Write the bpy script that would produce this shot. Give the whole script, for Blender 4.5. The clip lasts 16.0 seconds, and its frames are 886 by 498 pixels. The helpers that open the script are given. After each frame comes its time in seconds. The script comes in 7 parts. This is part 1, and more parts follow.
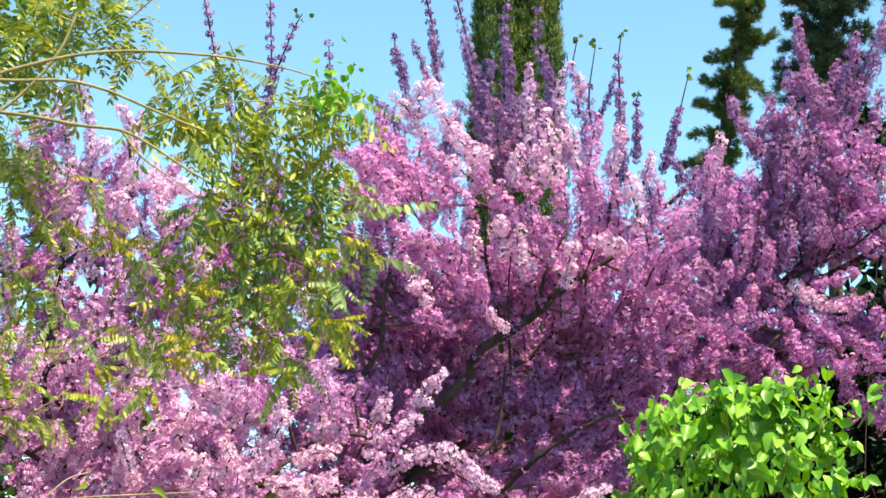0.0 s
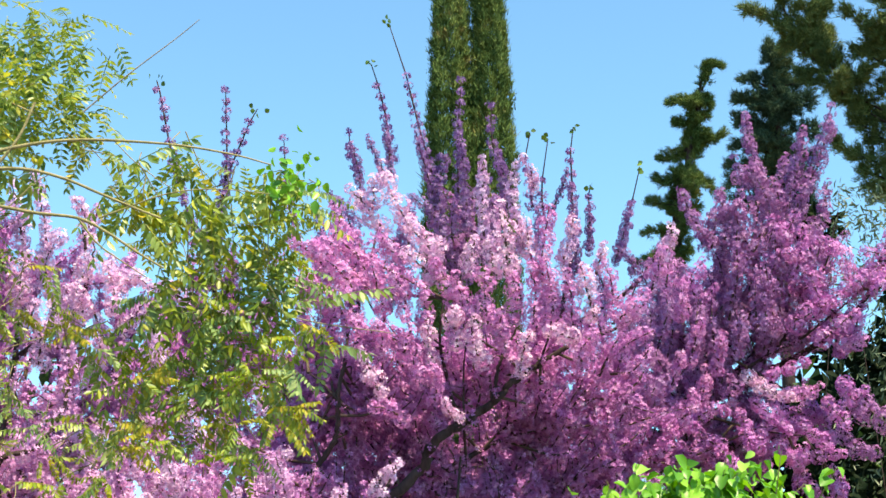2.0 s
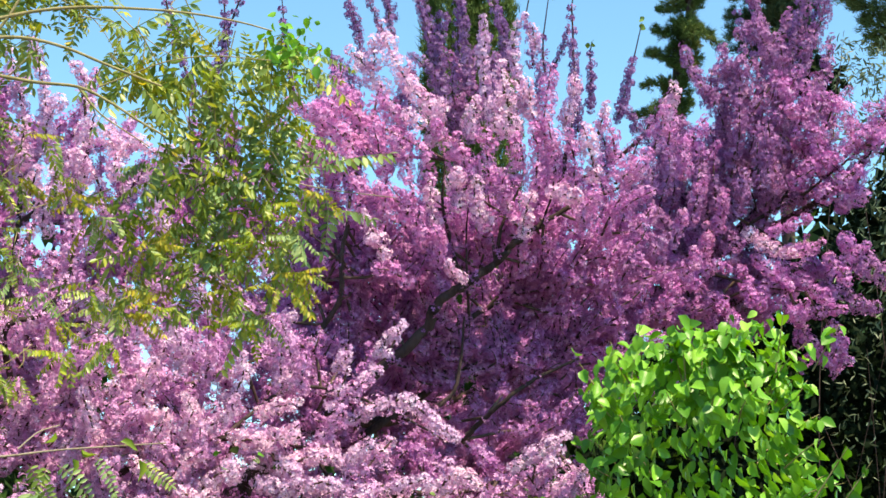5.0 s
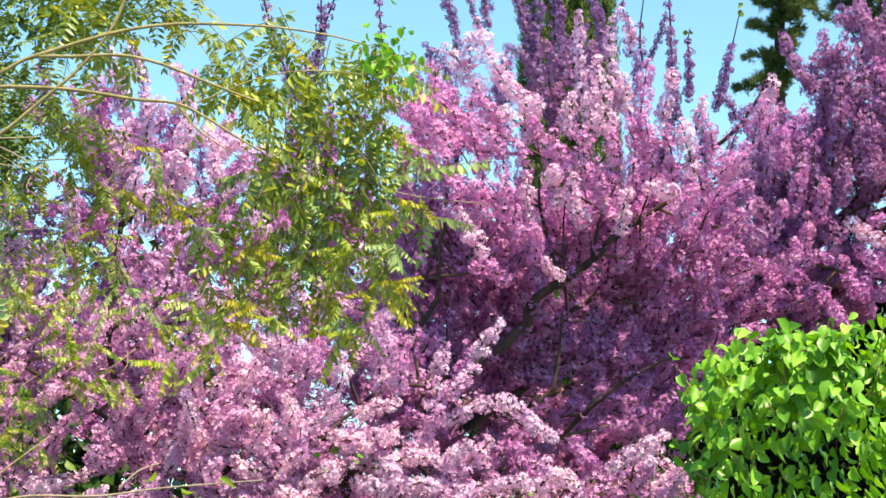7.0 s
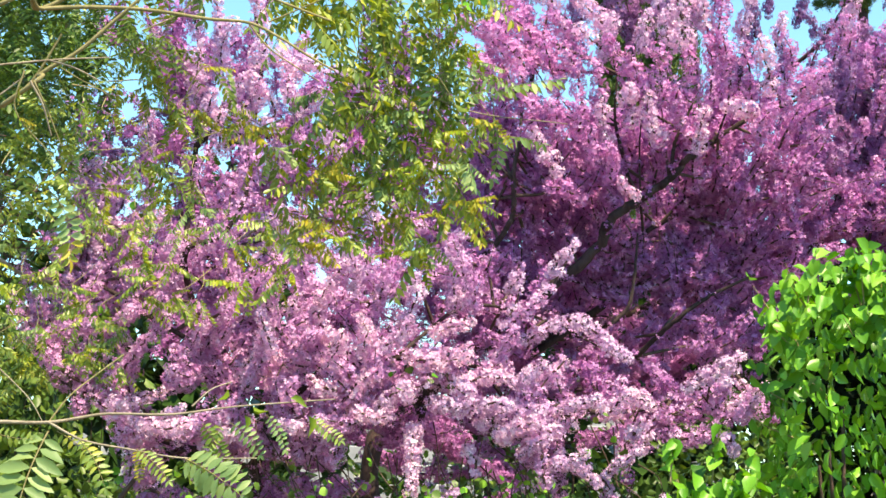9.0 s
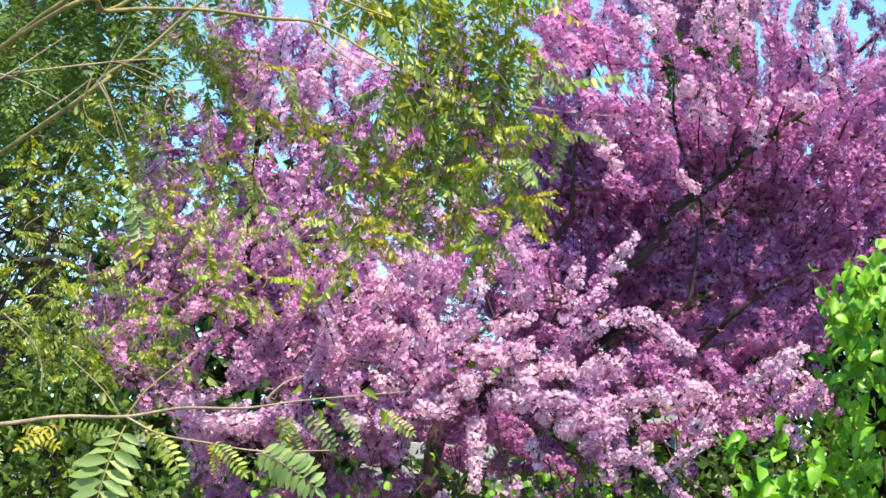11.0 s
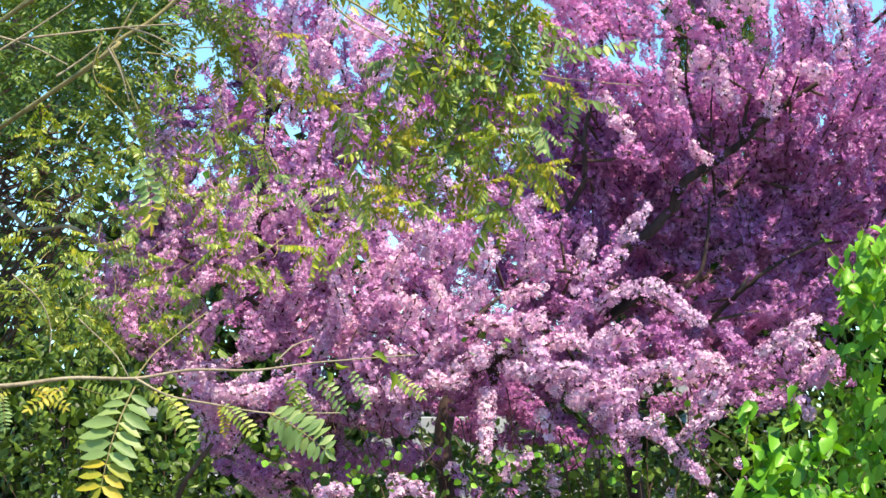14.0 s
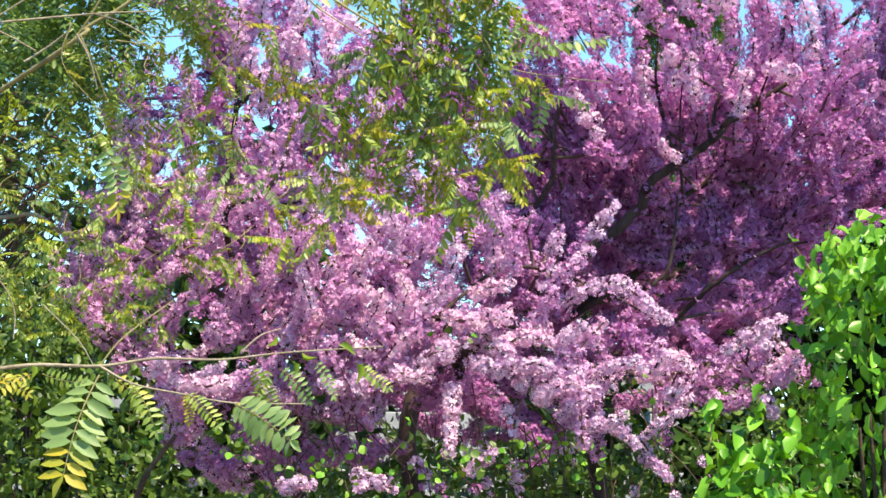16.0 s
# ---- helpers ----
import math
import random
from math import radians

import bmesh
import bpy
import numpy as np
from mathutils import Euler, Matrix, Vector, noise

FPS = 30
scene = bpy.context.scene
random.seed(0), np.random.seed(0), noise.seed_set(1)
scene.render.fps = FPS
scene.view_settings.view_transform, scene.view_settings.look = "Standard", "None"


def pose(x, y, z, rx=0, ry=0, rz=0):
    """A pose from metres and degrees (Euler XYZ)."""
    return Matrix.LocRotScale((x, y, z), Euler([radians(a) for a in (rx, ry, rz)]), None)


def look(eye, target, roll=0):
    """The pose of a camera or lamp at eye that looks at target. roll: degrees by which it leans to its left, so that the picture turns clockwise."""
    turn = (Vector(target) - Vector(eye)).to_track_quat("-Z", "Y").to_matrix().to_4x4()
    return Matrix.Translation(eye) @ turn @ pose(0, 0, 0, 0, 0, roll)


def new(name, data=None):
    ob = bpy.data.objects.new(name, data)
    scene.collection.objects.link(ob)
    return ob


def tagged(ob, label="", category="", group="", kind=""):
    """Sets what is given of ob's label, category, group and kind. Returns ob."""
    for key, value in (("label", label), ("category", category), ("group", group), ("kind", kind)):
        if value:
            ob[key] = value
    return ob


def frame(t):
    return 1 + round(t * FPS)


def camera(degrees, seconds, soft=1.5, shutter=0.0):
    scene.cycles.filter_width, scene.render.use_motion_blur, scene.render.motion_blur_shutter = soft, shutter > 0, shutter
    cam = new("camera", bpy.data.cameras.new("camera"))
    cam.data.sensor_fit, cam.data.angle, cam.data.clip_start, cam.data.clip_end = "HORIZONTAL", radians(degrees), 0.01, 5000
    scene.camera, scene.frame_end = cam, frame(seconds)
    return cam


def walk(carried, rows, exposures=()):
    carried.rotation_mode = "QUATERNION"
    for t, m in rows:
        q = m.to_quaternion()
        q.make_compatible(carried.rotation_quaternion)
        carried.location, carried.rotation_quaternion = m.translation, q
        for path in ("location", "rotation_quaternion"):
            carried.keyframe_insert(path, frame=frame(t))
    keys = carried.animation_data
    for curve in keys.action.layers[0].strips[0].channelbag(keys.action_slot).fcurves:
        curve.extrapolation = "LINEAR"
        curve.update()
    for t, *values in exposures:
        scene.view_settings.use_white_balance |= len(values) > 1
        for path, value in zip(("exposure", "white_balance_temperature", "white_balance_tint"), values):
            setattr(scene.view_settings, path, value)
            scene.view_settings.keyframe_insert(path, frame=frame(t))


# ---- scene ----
cam = camera(30.62, 16.0, soft=1.55)
PATH = [
    (0, look((0.002, 0.001, 1.620), (-0.101, 4.856, 2.790), 0.67)),
    (0.5, look((0.001, -0.005, 1.615), (-0.064, 4.834, 2.854), 0.58)),
    (1, look((0.000, -0.003, 1.609), (-0.017, 4.824, 2.902), 0.51)),
    (1.5, look((0.002, -0.013, 1.600), (0.001, 4.787, 2.996), 0.24)),
    (2, look((0.002, -0.021, 1.586), (0.038, 4.758, 3.055), 0.00)),
    (2.5, look((-0.001, -0.001, 1.594), (0.026, 4.785, 3.038), 0.42)),
    (3, look((0.001, -0.015, 1.586), (0.076, 4.772, 3.028), 0.35)),
    (3.5, look((-0.002, -0.001, 1.581), (0.096, 4.799, 2.977), 0.09)),
    (4, look((-0.005, -0.012, 1.572), (0.134, 4.858, 2.696), -0.36)),
    (4.2, look((-0.005, -0.012, 1.572), (0.115, 4.867, 2.655), -0.36)),
    (6.3, look((-0.010, -0.047, 1.690), (-0.079, 4.852, 2.690), -0.36)),
    (6.5, look((-0.007, -0.040, 1.687), (-0.105, 4.860, 2.675), -0.18)),
    (7, look((0.005, -0.047, 1.687), (-0.270, 4.855, 2.630), -0.35)),
    (7.5, look((0.023, -0.052, 1.691), (-0.374, 4.849, 2.601), -0.22)),
    (8, look((0.014, -0.043, 1.679), (-0.463, 4.856, 2.561), -0.36)),
    (8.5, look((0.015, -0.045, 1.684), (-0.481, 4.878, 2.402), 0.09)),
    (9, look((0.010, -0.029, 1.688), (-0.505, 4.894, 2.390), 0.02)),
    (9.2, look((0.013, -0.029, 1.674), (-0.516, 4.891, 2.387), -0.28)),
    (11.3, look((-0.006, -0.053, 1.682), (-0.711, 4.837, 2.360), -0.26)),
    (11.5, look((-0.007, -0.052, 1.677), (-0.723, 4.838, 2.341), -0.26)),
    (12, look((-0.006, -0.057, 1.665), (-0.698, 4.841, 2.301), -0.31)),
    (12.5, look((-0.006, -0.045, 1.670), (-0.714, 4.855, 2.270), -0.57)),
    (13, look((-0.006, -0.044, 1.685), (-0.736, 4.859, 2.238), -1.06)),
    (13.5, look((-0.007, -0.043, 1.665), (-0.733, 4.861, 2.207), -0.38)),
    (14, look((-0.005, -0.037, 1.666), (-0.722, 4.859, 2.286), -0.17)),
    (14.5, look((-0.008, -0.044, 1.670), (-0.715, 4.860, 2.244), 0.62)),
    (15, look((-0.006, -0.048, 1.664), (-0.679, 4.860, 2.247), 0.17)),
    (15.5, look((-0.006, -0.036, 1.665), (-0.632, 4.883, 2.212), 0.78)),
    (16, look((-0.009, -0.029, 1.662), (-0.624, 4.884, 2.271), 0.58)),
]
walk(cam, PATH, [(0.0, 1.07, 9500, 6), (1.0, 1.03, 9350, 6), (2.0, 0.98, 8900, 6), (3.0, 0.86, 8600, 8), (4.2, 0.79, 8500, 8), (6.3, 1.03, 9500, 6), (7.5, 1.05, 9500, 6),
                 (8.5, 1.06, 9300, 6), (11.3, 0.97, 8450, 7), (13.5, 0.95, 8400, 7), (16.0, 0.95, 8400, 7)])

# ---- world and sun ----
SUN_EL, SUN_AZ = 61.0, 138.0      # degrees; azimuth clockwise from +y
world = bpy.data.worlds.new("sky")
scene.world = world
world.use_nodes = True
wn = world.node_tree.nodes
sky = wn.new("ShaderNodeTexSky")
sky.sky_type, sky.sun_disc = "NISHITA", False
sky.sun_elevation, sky.sun_rotation = radians(SUN_EL), radians(SUN_AZ)
sky.air_density, sky.dust_density, sky.ozone_density = 0.85, 0.0, 1.0
wn["Background"].inputs["Strength"].default_value = 0.14
clear = wn.new("ShaderNodeMix")
clear.data_type, clear.blend_type = "RGBA", "MULTIPLY"
clear.inputs[0].default_value, clear.inputs[7].default_value = 1.0, (0.69, 1.19, 1.47, 1)
world.node_tree.links.new(sky.outputs["Color"], clear.inputs[6])
world.node_tree.links.new(clear.outputs[2], wn["Background"].inputs["Color"])
sun_data = bpy.data.lights.new("sun", "SUN")
sun_data.energy, sun_data.angle, sun_data.color = 5.0, radians(0.53), (1.0, 0.95, 0.87)
sun = new("sun", sun_data)
to_sun = Vector((math.sin(radians(SUN_AZ)) * math.cos(radians(SUN_EL)),
                 math.cos(radians(SUN_AZ)) * math.cos(radians(SUN_EL)), math.sin(radians(SUN_EL))))
sun.matrix_world = look(to_sun * 60, (0, 0, 0))


# ---- materials ----
def nodes_of(name):
    mat = bpy.data.materials.new(name)
    mat.use_nodes = True
    return mat, mat.node_tree.nodes, mat.node_tree.links


def ramp_node(n, stops):
    r = n.new("ShaderNodeValToRGB")
    while len(r.color_ramp.elements) < len(stops):
        r.color_ramp.elements.new(0.5)
    for e, (at, c) in zip(r.color_ramp.elements, stops):
        e.position, e.color = at, (*c, 1)
    return r


def thin_leaf(name, stops, rough=0.5, through_it=0.35, warm=(1.0, 1.0, 1.0), patch=5.0, patch_mix=0.35, spec=0.4):
    """Petals and leaves: a colour per piece, shifted in broad patches, partly letting light through."""
    mat, n, l = nodes_of(name)
    bsdf, out = n["Principled BSDF"], n["Material Output"]
    geo, coord, tex = n.new("ShaderNodeNewGeometry"), n.new("ShaderNodeTexCoord"), n.new("ShaderNodeTexNoise")
    tex.inputs["Scale"].default_value, tex.inputs["Detail"].default_value = patch, 3
    l.new(geo.outputs["Position"], tex.inputs["Vector"])
    info = n.new("ShaderNodeObjectInfo")
    add = n.new("ShaderNodeMath"); add.operation = "ADD"
    l.new(geo.outputs["Random Per Island"], add.inputs[0]); l.new(info.outputs["Random"], add.inputs[1])
    fract = n.new("ShaderNodeMath"); fract.operation = "FRACT"
    l.new(add.outputs[0], fract.inputs[0])
    mix = n.new("ShaderNodeMix")
    mix.inputs[0].default_value = patch_mix
    l.new(fract.outputs[0], mix.inputs[2])
    spread = n.new("ShaderNodeMapRange")
    spread.inputs[1].default_value, spread.inputs[2].default_value = 0.3, 0.7
    l.new(tex.outputs["Fac"], spread.inputs[0]); l.new(spread.outputs[0], mix.inputs[3])
    r = ramp_node(n, stops)
    l.new(mix.outputs[0], r.inputs["Fac"])
    l.new(r.outputs["Color"], bsdf.inputs["Base Color"])
    bsdf.inputs["Roughness"].default_value = rough
    bsdf.inputs["Specular IOR Level"].default_value = spec
    fine = n.new("ShaderNodeTexNoise"); fine.inputs["Scale"].default_value = 220
    l.new(coord.outputs["Object"], fine.inputs["Vector"])
    bump = n.new("ShaderNodeBump"); bump.inputs["Strength"].default_value = 0.15
    l.new(fine.outputs["Fac"], bump.inputs["Height"]); l.new(bump.outputs["Normal"], bsdf.inputs["Normal"])
    tr = n.new("ShaderNodeBsdfTranslucent")
    tint = n.new("ShaderNodeMix"); tint.data_type, tint.blend_type = "RGBA", "MULTIPLY"
    tint.inputs[0].default_value = 1.0
    l.new(r.outputs["Color"], tint.inputs[6]); tint.inputs[7].default_value = (*warm, 1)
    l.new(tint.outputs[2], tr.inputs["Color"])
    sh = n.new("ShaderNodeMixShader"); sh.inputs[0].default_value = through_it
    l.new(bsdf.outputs[0], sh.inputs[1]); l.new(tr.outputs[0], sh.inputs[2]); l.new(sh.outputs[0], out.inputs["Surface"])
    return mat


def solid(name, dark, light, scale=8.0, rough=0.85, relief=0.4, stretch=(1, 1, 1)):
    mat, n, l = nodes_of(name)
    bsdf = n["Principled BSDF"]
    coord, mapping = n.new("ShaderNodeTexCoord"), n.new("ShaderNodeMapping")
    mapping.inputs["Scale"].default_value = stretch
    l.new(coord.outputs["Object"], mapping.inputs["Vector"])
    a, b = n.new("ShaderNodeTexNoise"), n.new("ShaderNodeTexNoise")
    a.inputs["Scale"].default_value, a.inputs["Detail"].default_value = scale, 6
    b.inputs["Scale"].default_value, b.inputs["Detail"].default_value = scale * 9, 4
    for t in (a, b):
        l.new(mapping.outputs["Vector"], t.inputs["Vector"])
    mix = n.new("ShaderNodeMix"); mix.inputs[0].default_value = 0.4
    l.new(a.outputs["Fac"], mix.inputs[2]); l.new(b.outputs["Fac"], mix.inputs[3])
    r = ramp_node(n, [(0.35, dark), (0.65, light)])
    l.new(mix.outputs[0], r.inputs["Fac"]); l.new(r.outputs["Color"], bsdf.inputs["Base Color"])
    bsdf.inputs["Roughness"].default_value = rough
    bsdf.inputs["Specular IOR Level"].default_value = 0.2
    bump = n.new("ShaderNodeBump"); bump.inputs["Strength"].default_value = relief
    bump.inputs["Distance"].default_value = 0.02
    l.new(mix.outputs[0], bump.inputs["Height"]); l.new(bump.outputs["Normal"], bsdf.inputs["Normal"])
    return mat


PINK = thin_leaf("pink_petal", [(0.0, (0.51, 0.145, 0.42)), (0.4, (0.635, 0.245, 0.545)), (0.75, (0.74, 0.385, 0.65)), (1.0, (0.87, 0.60, 0.79))],
                 rough=0.6, through_it=0.25, warm=(1.0, 0.75, 0.95), patch=30.0, patch_mix=0.68, spec=0.2)
# Paler pink for shoots in the sun; some of that light is coloured in.
PALE = thin_leaf("pale_petal", [(0.0, (0.63, 0.28, 0.54)), (0.35, (0.76, 0.45, 0.67)), (0.7, (0.87, 0.63, 0.79)), (1.0, (0.96, 0.85, 0.92))],
                 rough=0.6, through_it=0.25, warm=(1.0, 0.8, 0.95), patch=30.0, patch_mix=0.68, spec=0.2)
BLUSH = thin_leaf("blush_petal", [(0.0, (0.54, 0.27, 0.50)), (0.35, (0.67, 0.41, 0.645)), (0.75, (0.78, 0.575, 0.765)), (1.0, (0.92, 0.81, 0.91))],
                  rough=0.6, through_it=0.25, warm=(1.0, 0.85, 1.0), patch=30.0, patch_mix=0.68, spec=0.2)
SHELL = thin_leaf("shell_pink_petal", [(0.0, (0.50, 0.19, 0.46)), (0.4, (0.62, 0.305, 0.585)), (0.75, (0.75, 0.46, 0.715)), (1.0, (0.89, 0.73, 0.86))],
                  rough=0.6, through_it=0.25, warm=(1.0, 0.8, 0.95), patch=30.0, patch_mix=0.68, spec=0.2)
ROSE = thin_leaf("rose_petal", [(0.0, (0.43, 0.10, 0.36)), (0.4, (0.55, 0.19, 0.50)), (0.8, (0.69, 0.35, 0.64)), (1.0, (0.86, 0.64, 0.81))],
                 rough=0.6, through_it=0.25, warm=(1.0, 0.75, 1.0), patch=30.0, patch_mix=0.68, spec=0.2)
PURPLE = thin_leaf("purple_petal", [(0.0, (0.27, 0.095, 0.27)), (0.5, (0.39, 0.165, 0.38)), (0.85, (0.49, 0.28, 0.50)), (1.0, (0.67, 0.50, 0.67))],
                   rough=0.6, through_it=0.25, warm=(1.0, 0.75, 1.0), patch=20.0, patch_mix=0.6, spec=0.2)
# Petal tone with the shade inside the crowns put into its colour.
SHADE_MAUVE = thin_leaf("shade_mauve_petal", [(0.0, (0.34, 0.095, 0.31)), (0.5, (0.48, 0.18, 0.445)), (0.85, (0.62, 0.315, 0.575)), (1.0, (0.79, 0.55, 0.75))],
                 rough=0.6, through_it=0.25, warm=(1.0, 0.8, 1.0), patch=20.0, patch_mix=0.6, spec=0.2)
BUD = thin_leaf("budding_petal", [(0.0, (0.18, 0.075, 0.24)), (0.5, (0.29, 0.145, 0.36)), (0.85, (0.44, 0.27, 0.48)), (1.0, (0.62, 0.46, 0.64))],
                rough=0.6, through_it=0.3, warm=(1.0, 0.75, 1.0), patch=4.0, spec=0.2)
SPRING = thin_leaf("spring_leaf", [(0.0, (0.026, 0.105, 0.012)), (0.4, (0.10, 0.315, 0.028)), (0.75, (0.22, 0.51, 0.055)), (1.0, (0.46, 0.68, 0.16))],
                   rough=0.36, through_it=0.33, warm=(1.1, 1.1, 0.4), patch=6.0, spec=0.4)
FERNY = thin_leaf("pinnate_leaf", [(0.0, (0.06, 0.125, 0.022)), (0.4, (0.19, 0.295, 0.055)), (0.75, (0.36, 0.43, 0.085)), (1.0, (0.63, 0.55, 0.08))],
                  rough=0.38, through_it=0.4, warm=(1.3, 1.15, 0.5), patch=5.0, patch_mix=0.3, spec=0.6)
GREYGREEN = thin_leaf("waxy_leaf", [(0.0, (0.11, 0.21, 0.075)), (0.6, (0.24, 0.355, 0.13)), (1.0, (0.44, 0.51, 0.22))],
                      rough=0.45, through_it=0.35, warm=(1.2, 1.1, 0.6), patch=5.0)
LIME = thin_leaf("lime_leaf", [(0.0, (0.09, 0.17, 0.02)), (0.45, (0.24, 0.34, 0.03)), (0.8, (0.45, 0.46, 0.05)), (1.0, (0.66, 0.50, 0.06))],
                 rough=0.42, through_it=0.45, warm=(1.2, 1.1, 0.5), patch=8.0)
YELLOW = thin_leaf("yellowing_leaf", [(0.0, (0.20, 0.26, 0.03)), (0.6, (0.40, 0.37, 0.04)), (1.0, (0.62, 0.42, 0.05))],
                   rough=0.45, through_it=0.4, patch=5.0)
DEEP = thin_leaf("shrub_leaf", [(0.0, (0.03, 0.075, 0.016)), (0.6, (0.085, 0.165, 0.03)), (1.0, (0.20, 0.31, 0.05))],
                 rough=0.45, through_it=0.3, warm=(1.2, 1.1, 0.5), patch=3.0)
# Leaf green darkened in its base colour to stand for shade.
SHADE_GREEN = thin_leaf("shade_green_leaf", [(0.0, (0.010, 0.028, 0.008)), (0.7, (0.028, 0.07, 0.014)), (1.0, (0.09, 0.17, 0.03))],
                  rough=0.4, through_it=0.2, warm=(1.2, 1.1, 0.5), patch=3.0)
# Near-black leaf: deep shade is put into its base colour.
SHADE_BLACK = thin_leaf("shade_black_leaf", [(0.0, (0.004, 0.008, 0.004)), (0.7, (0.008, 0.017, 0.007)), (1.0, (0.025, 0.04, 0.014))],
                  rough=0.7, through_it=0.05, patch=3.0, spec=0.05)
CYPRESS = thin_leaf("cypress_spray", [(0.0, (0.035, 0.07, 0.022)), (0.5, (0.095, 0.155, 0.045)), (0.8, (0.16, 0.205, 0.06)), (1.0, (0.24, 0.16, 0.07))],
                    rough=0.8, through_it=0.12, patch=2.2, patch_mix=0.72, spec=0.1)
DARKCON = thin_leaf("conifer_spray", [(0.0, (0.020, 0.046, 0.036)), (0.6, (0.055, 0.10, 0.06)), (1.0, (0.16, 0.19, 0.08))],
                    rough=0.8, through_it=0.1, patch=2.0, patch_mix=0.55, spec=0.1)
NEEDLE = thin_leaf("needle_spray", [(0.0, (0.036, 0.07, 0.03)), (0.6, (0.13, 0.18, 0.06)), (1.0, (0.32, 0.31, 0.11))],
                   rough=0.8, through_it=0.1, patch=2.0, patch_mix=0.55, spec=0.15)
OLIVE = thin_leaf("narrow_leaf", [(0.0, (0.05, 0.08, 0.035)), (0.7, (0.12, 0.16, 0.08)), (1.0, (0.25, 0.28, 0.17))],
                  rough=0.4, through_it=0.2, patch=4.0)
BARK = solid("dark_bark", (0.024, 0.015, 0.015), (0.075, 0.049, 0.046), 14, 0.9, 0.6, (1, 1, 0.3))
TWIG = solid("twig_bark", (0.05, 0.03, 0.028), (0.13, 0.085, 0.07), 30, 0.85, 0.3)
STEM = solid("olive_stem", (0.17, 0.15, 0.06), (0.36, 0.30, 0.15), 30, 0.7, 0.3)
REED = solid("dry_stem", (0.20, 0.16, 0.11), (0.38, 0.32, 0.24), 25, 0.8, 0.3)
SOIL = solid("garden_soil", (0.06, 0.045, 0.03), (0.16, 0.12, 0.08), 1.5, 0.95, 0.6)
PLASTER = solid("pale_plaster", (0.30, 0.31, 0.32), (0.42, 0.43, 0.44), 2.0, 0.9, 0.1)
CABLE = solid("cable_sheath", (0.015, 0.015, 0.016), (0.03, 0.03, 0.03), 20, 0.6, 0.1)


# ---- building blocks ----
def mesh_of(name, verts, faces, smooth=False):
    """A mesh from numpy corners and equal-sized faces."""
    me = bpy.data.meshes.new(name)
    verts, faces = np.asarray(verts, np.float32), np.asarray(faces, np.int32)
    me.vertices.add(len(verts)); me.vertices.foreach_set("co", verts.ravel())
    k = faces.shape[1]
    me.loops.add(faces.size); me.loops.foreach_set("vertex_index", faces.ravel())
    me.polygons.add(len(faces)); me.polygons.foreach_set("loop_start", np.arange(0, faces.size, k, dtype=np.int32))
    me.polygons.foreach_set("use_smooth", np.full(len(faces), smooth))
    me.update(calc_edges=True)
    return me


def piece(name, me, mat, parent=None, label="", kind=""):
    """One mesh object, under a thing or a part."""
    if me.materials:
        me.materials.clear()
    me.materials.append(mat)
    ob = new(name, me)
    ob.parent = parent
    return tagged(ob, label, kind=kind)


def thing(name, place, label, category, group="", kind=""):
    ob = new(name)
    ob.location = place
    ob.empty_display_size = 0.2
    return tagged(ob, label, category, group, kind)


def unit(v):
    v = np.asarray(v, float)
    return v / np.maximum(np.linalg.norm(v, axis=-1, keepdims=True), 1e-9)


def turned(ways, rng, spin=None):
    """Frames whose y axis follows ways, spun at random or so that z faces as far up as it can."""
    ways = unit(ways)
    side = rng.normal(size=ways.shape) if spin is None else np.cross(ways, np.broadcast_to(spin, ways.shape)) + 0.25 * rng.normal(size=ways.shape)
    x = unit(np.cross(np.cross(ways, side), ways) if spin is not None else np.cross(ways, side))
    return np.stack([x, ways, np.cross(x, ways)], -1)


def strewn(name, shape, places, frames, sizes, smooth=False):
    """Many copies of a small shape joined into one mesh."""
    tv, tf = shape
    v = np.einsum("nij,kj->nki", frames, tv) * np.asarray(sizes)[:, None, None] + np.asarray(places)[:, None]
    f = tf[None] + (np.arange(len(v)) * len(tv))[:, None, None]
    return mesh_of(name, v.reshape(-1, 3), f.reshape(-1, 3), smooth)


def smooth_line(points, n=12):
    """A Catmull-Rom line through a few points."""
    p = np.asarray(points, float)
    p = np.vstack([2 * p[0] - p[1], p, 2 * p[-1] - p[-2]])
    out = []
    for a, b, c, d in zip(p, p[1:], p[2:], p[3:]):
        t = np.linspace(0, 1, n, endpoint=False)[:, None]
        out.append(0.5 * (2 * b + (c - a) * t + (2 * a - 5 * b + 4 * c - d) * t ** 2 + (3 * b - a - 3 * c + d) * t ** 3))
    return np.vstack(out + [p[-2:-1]])


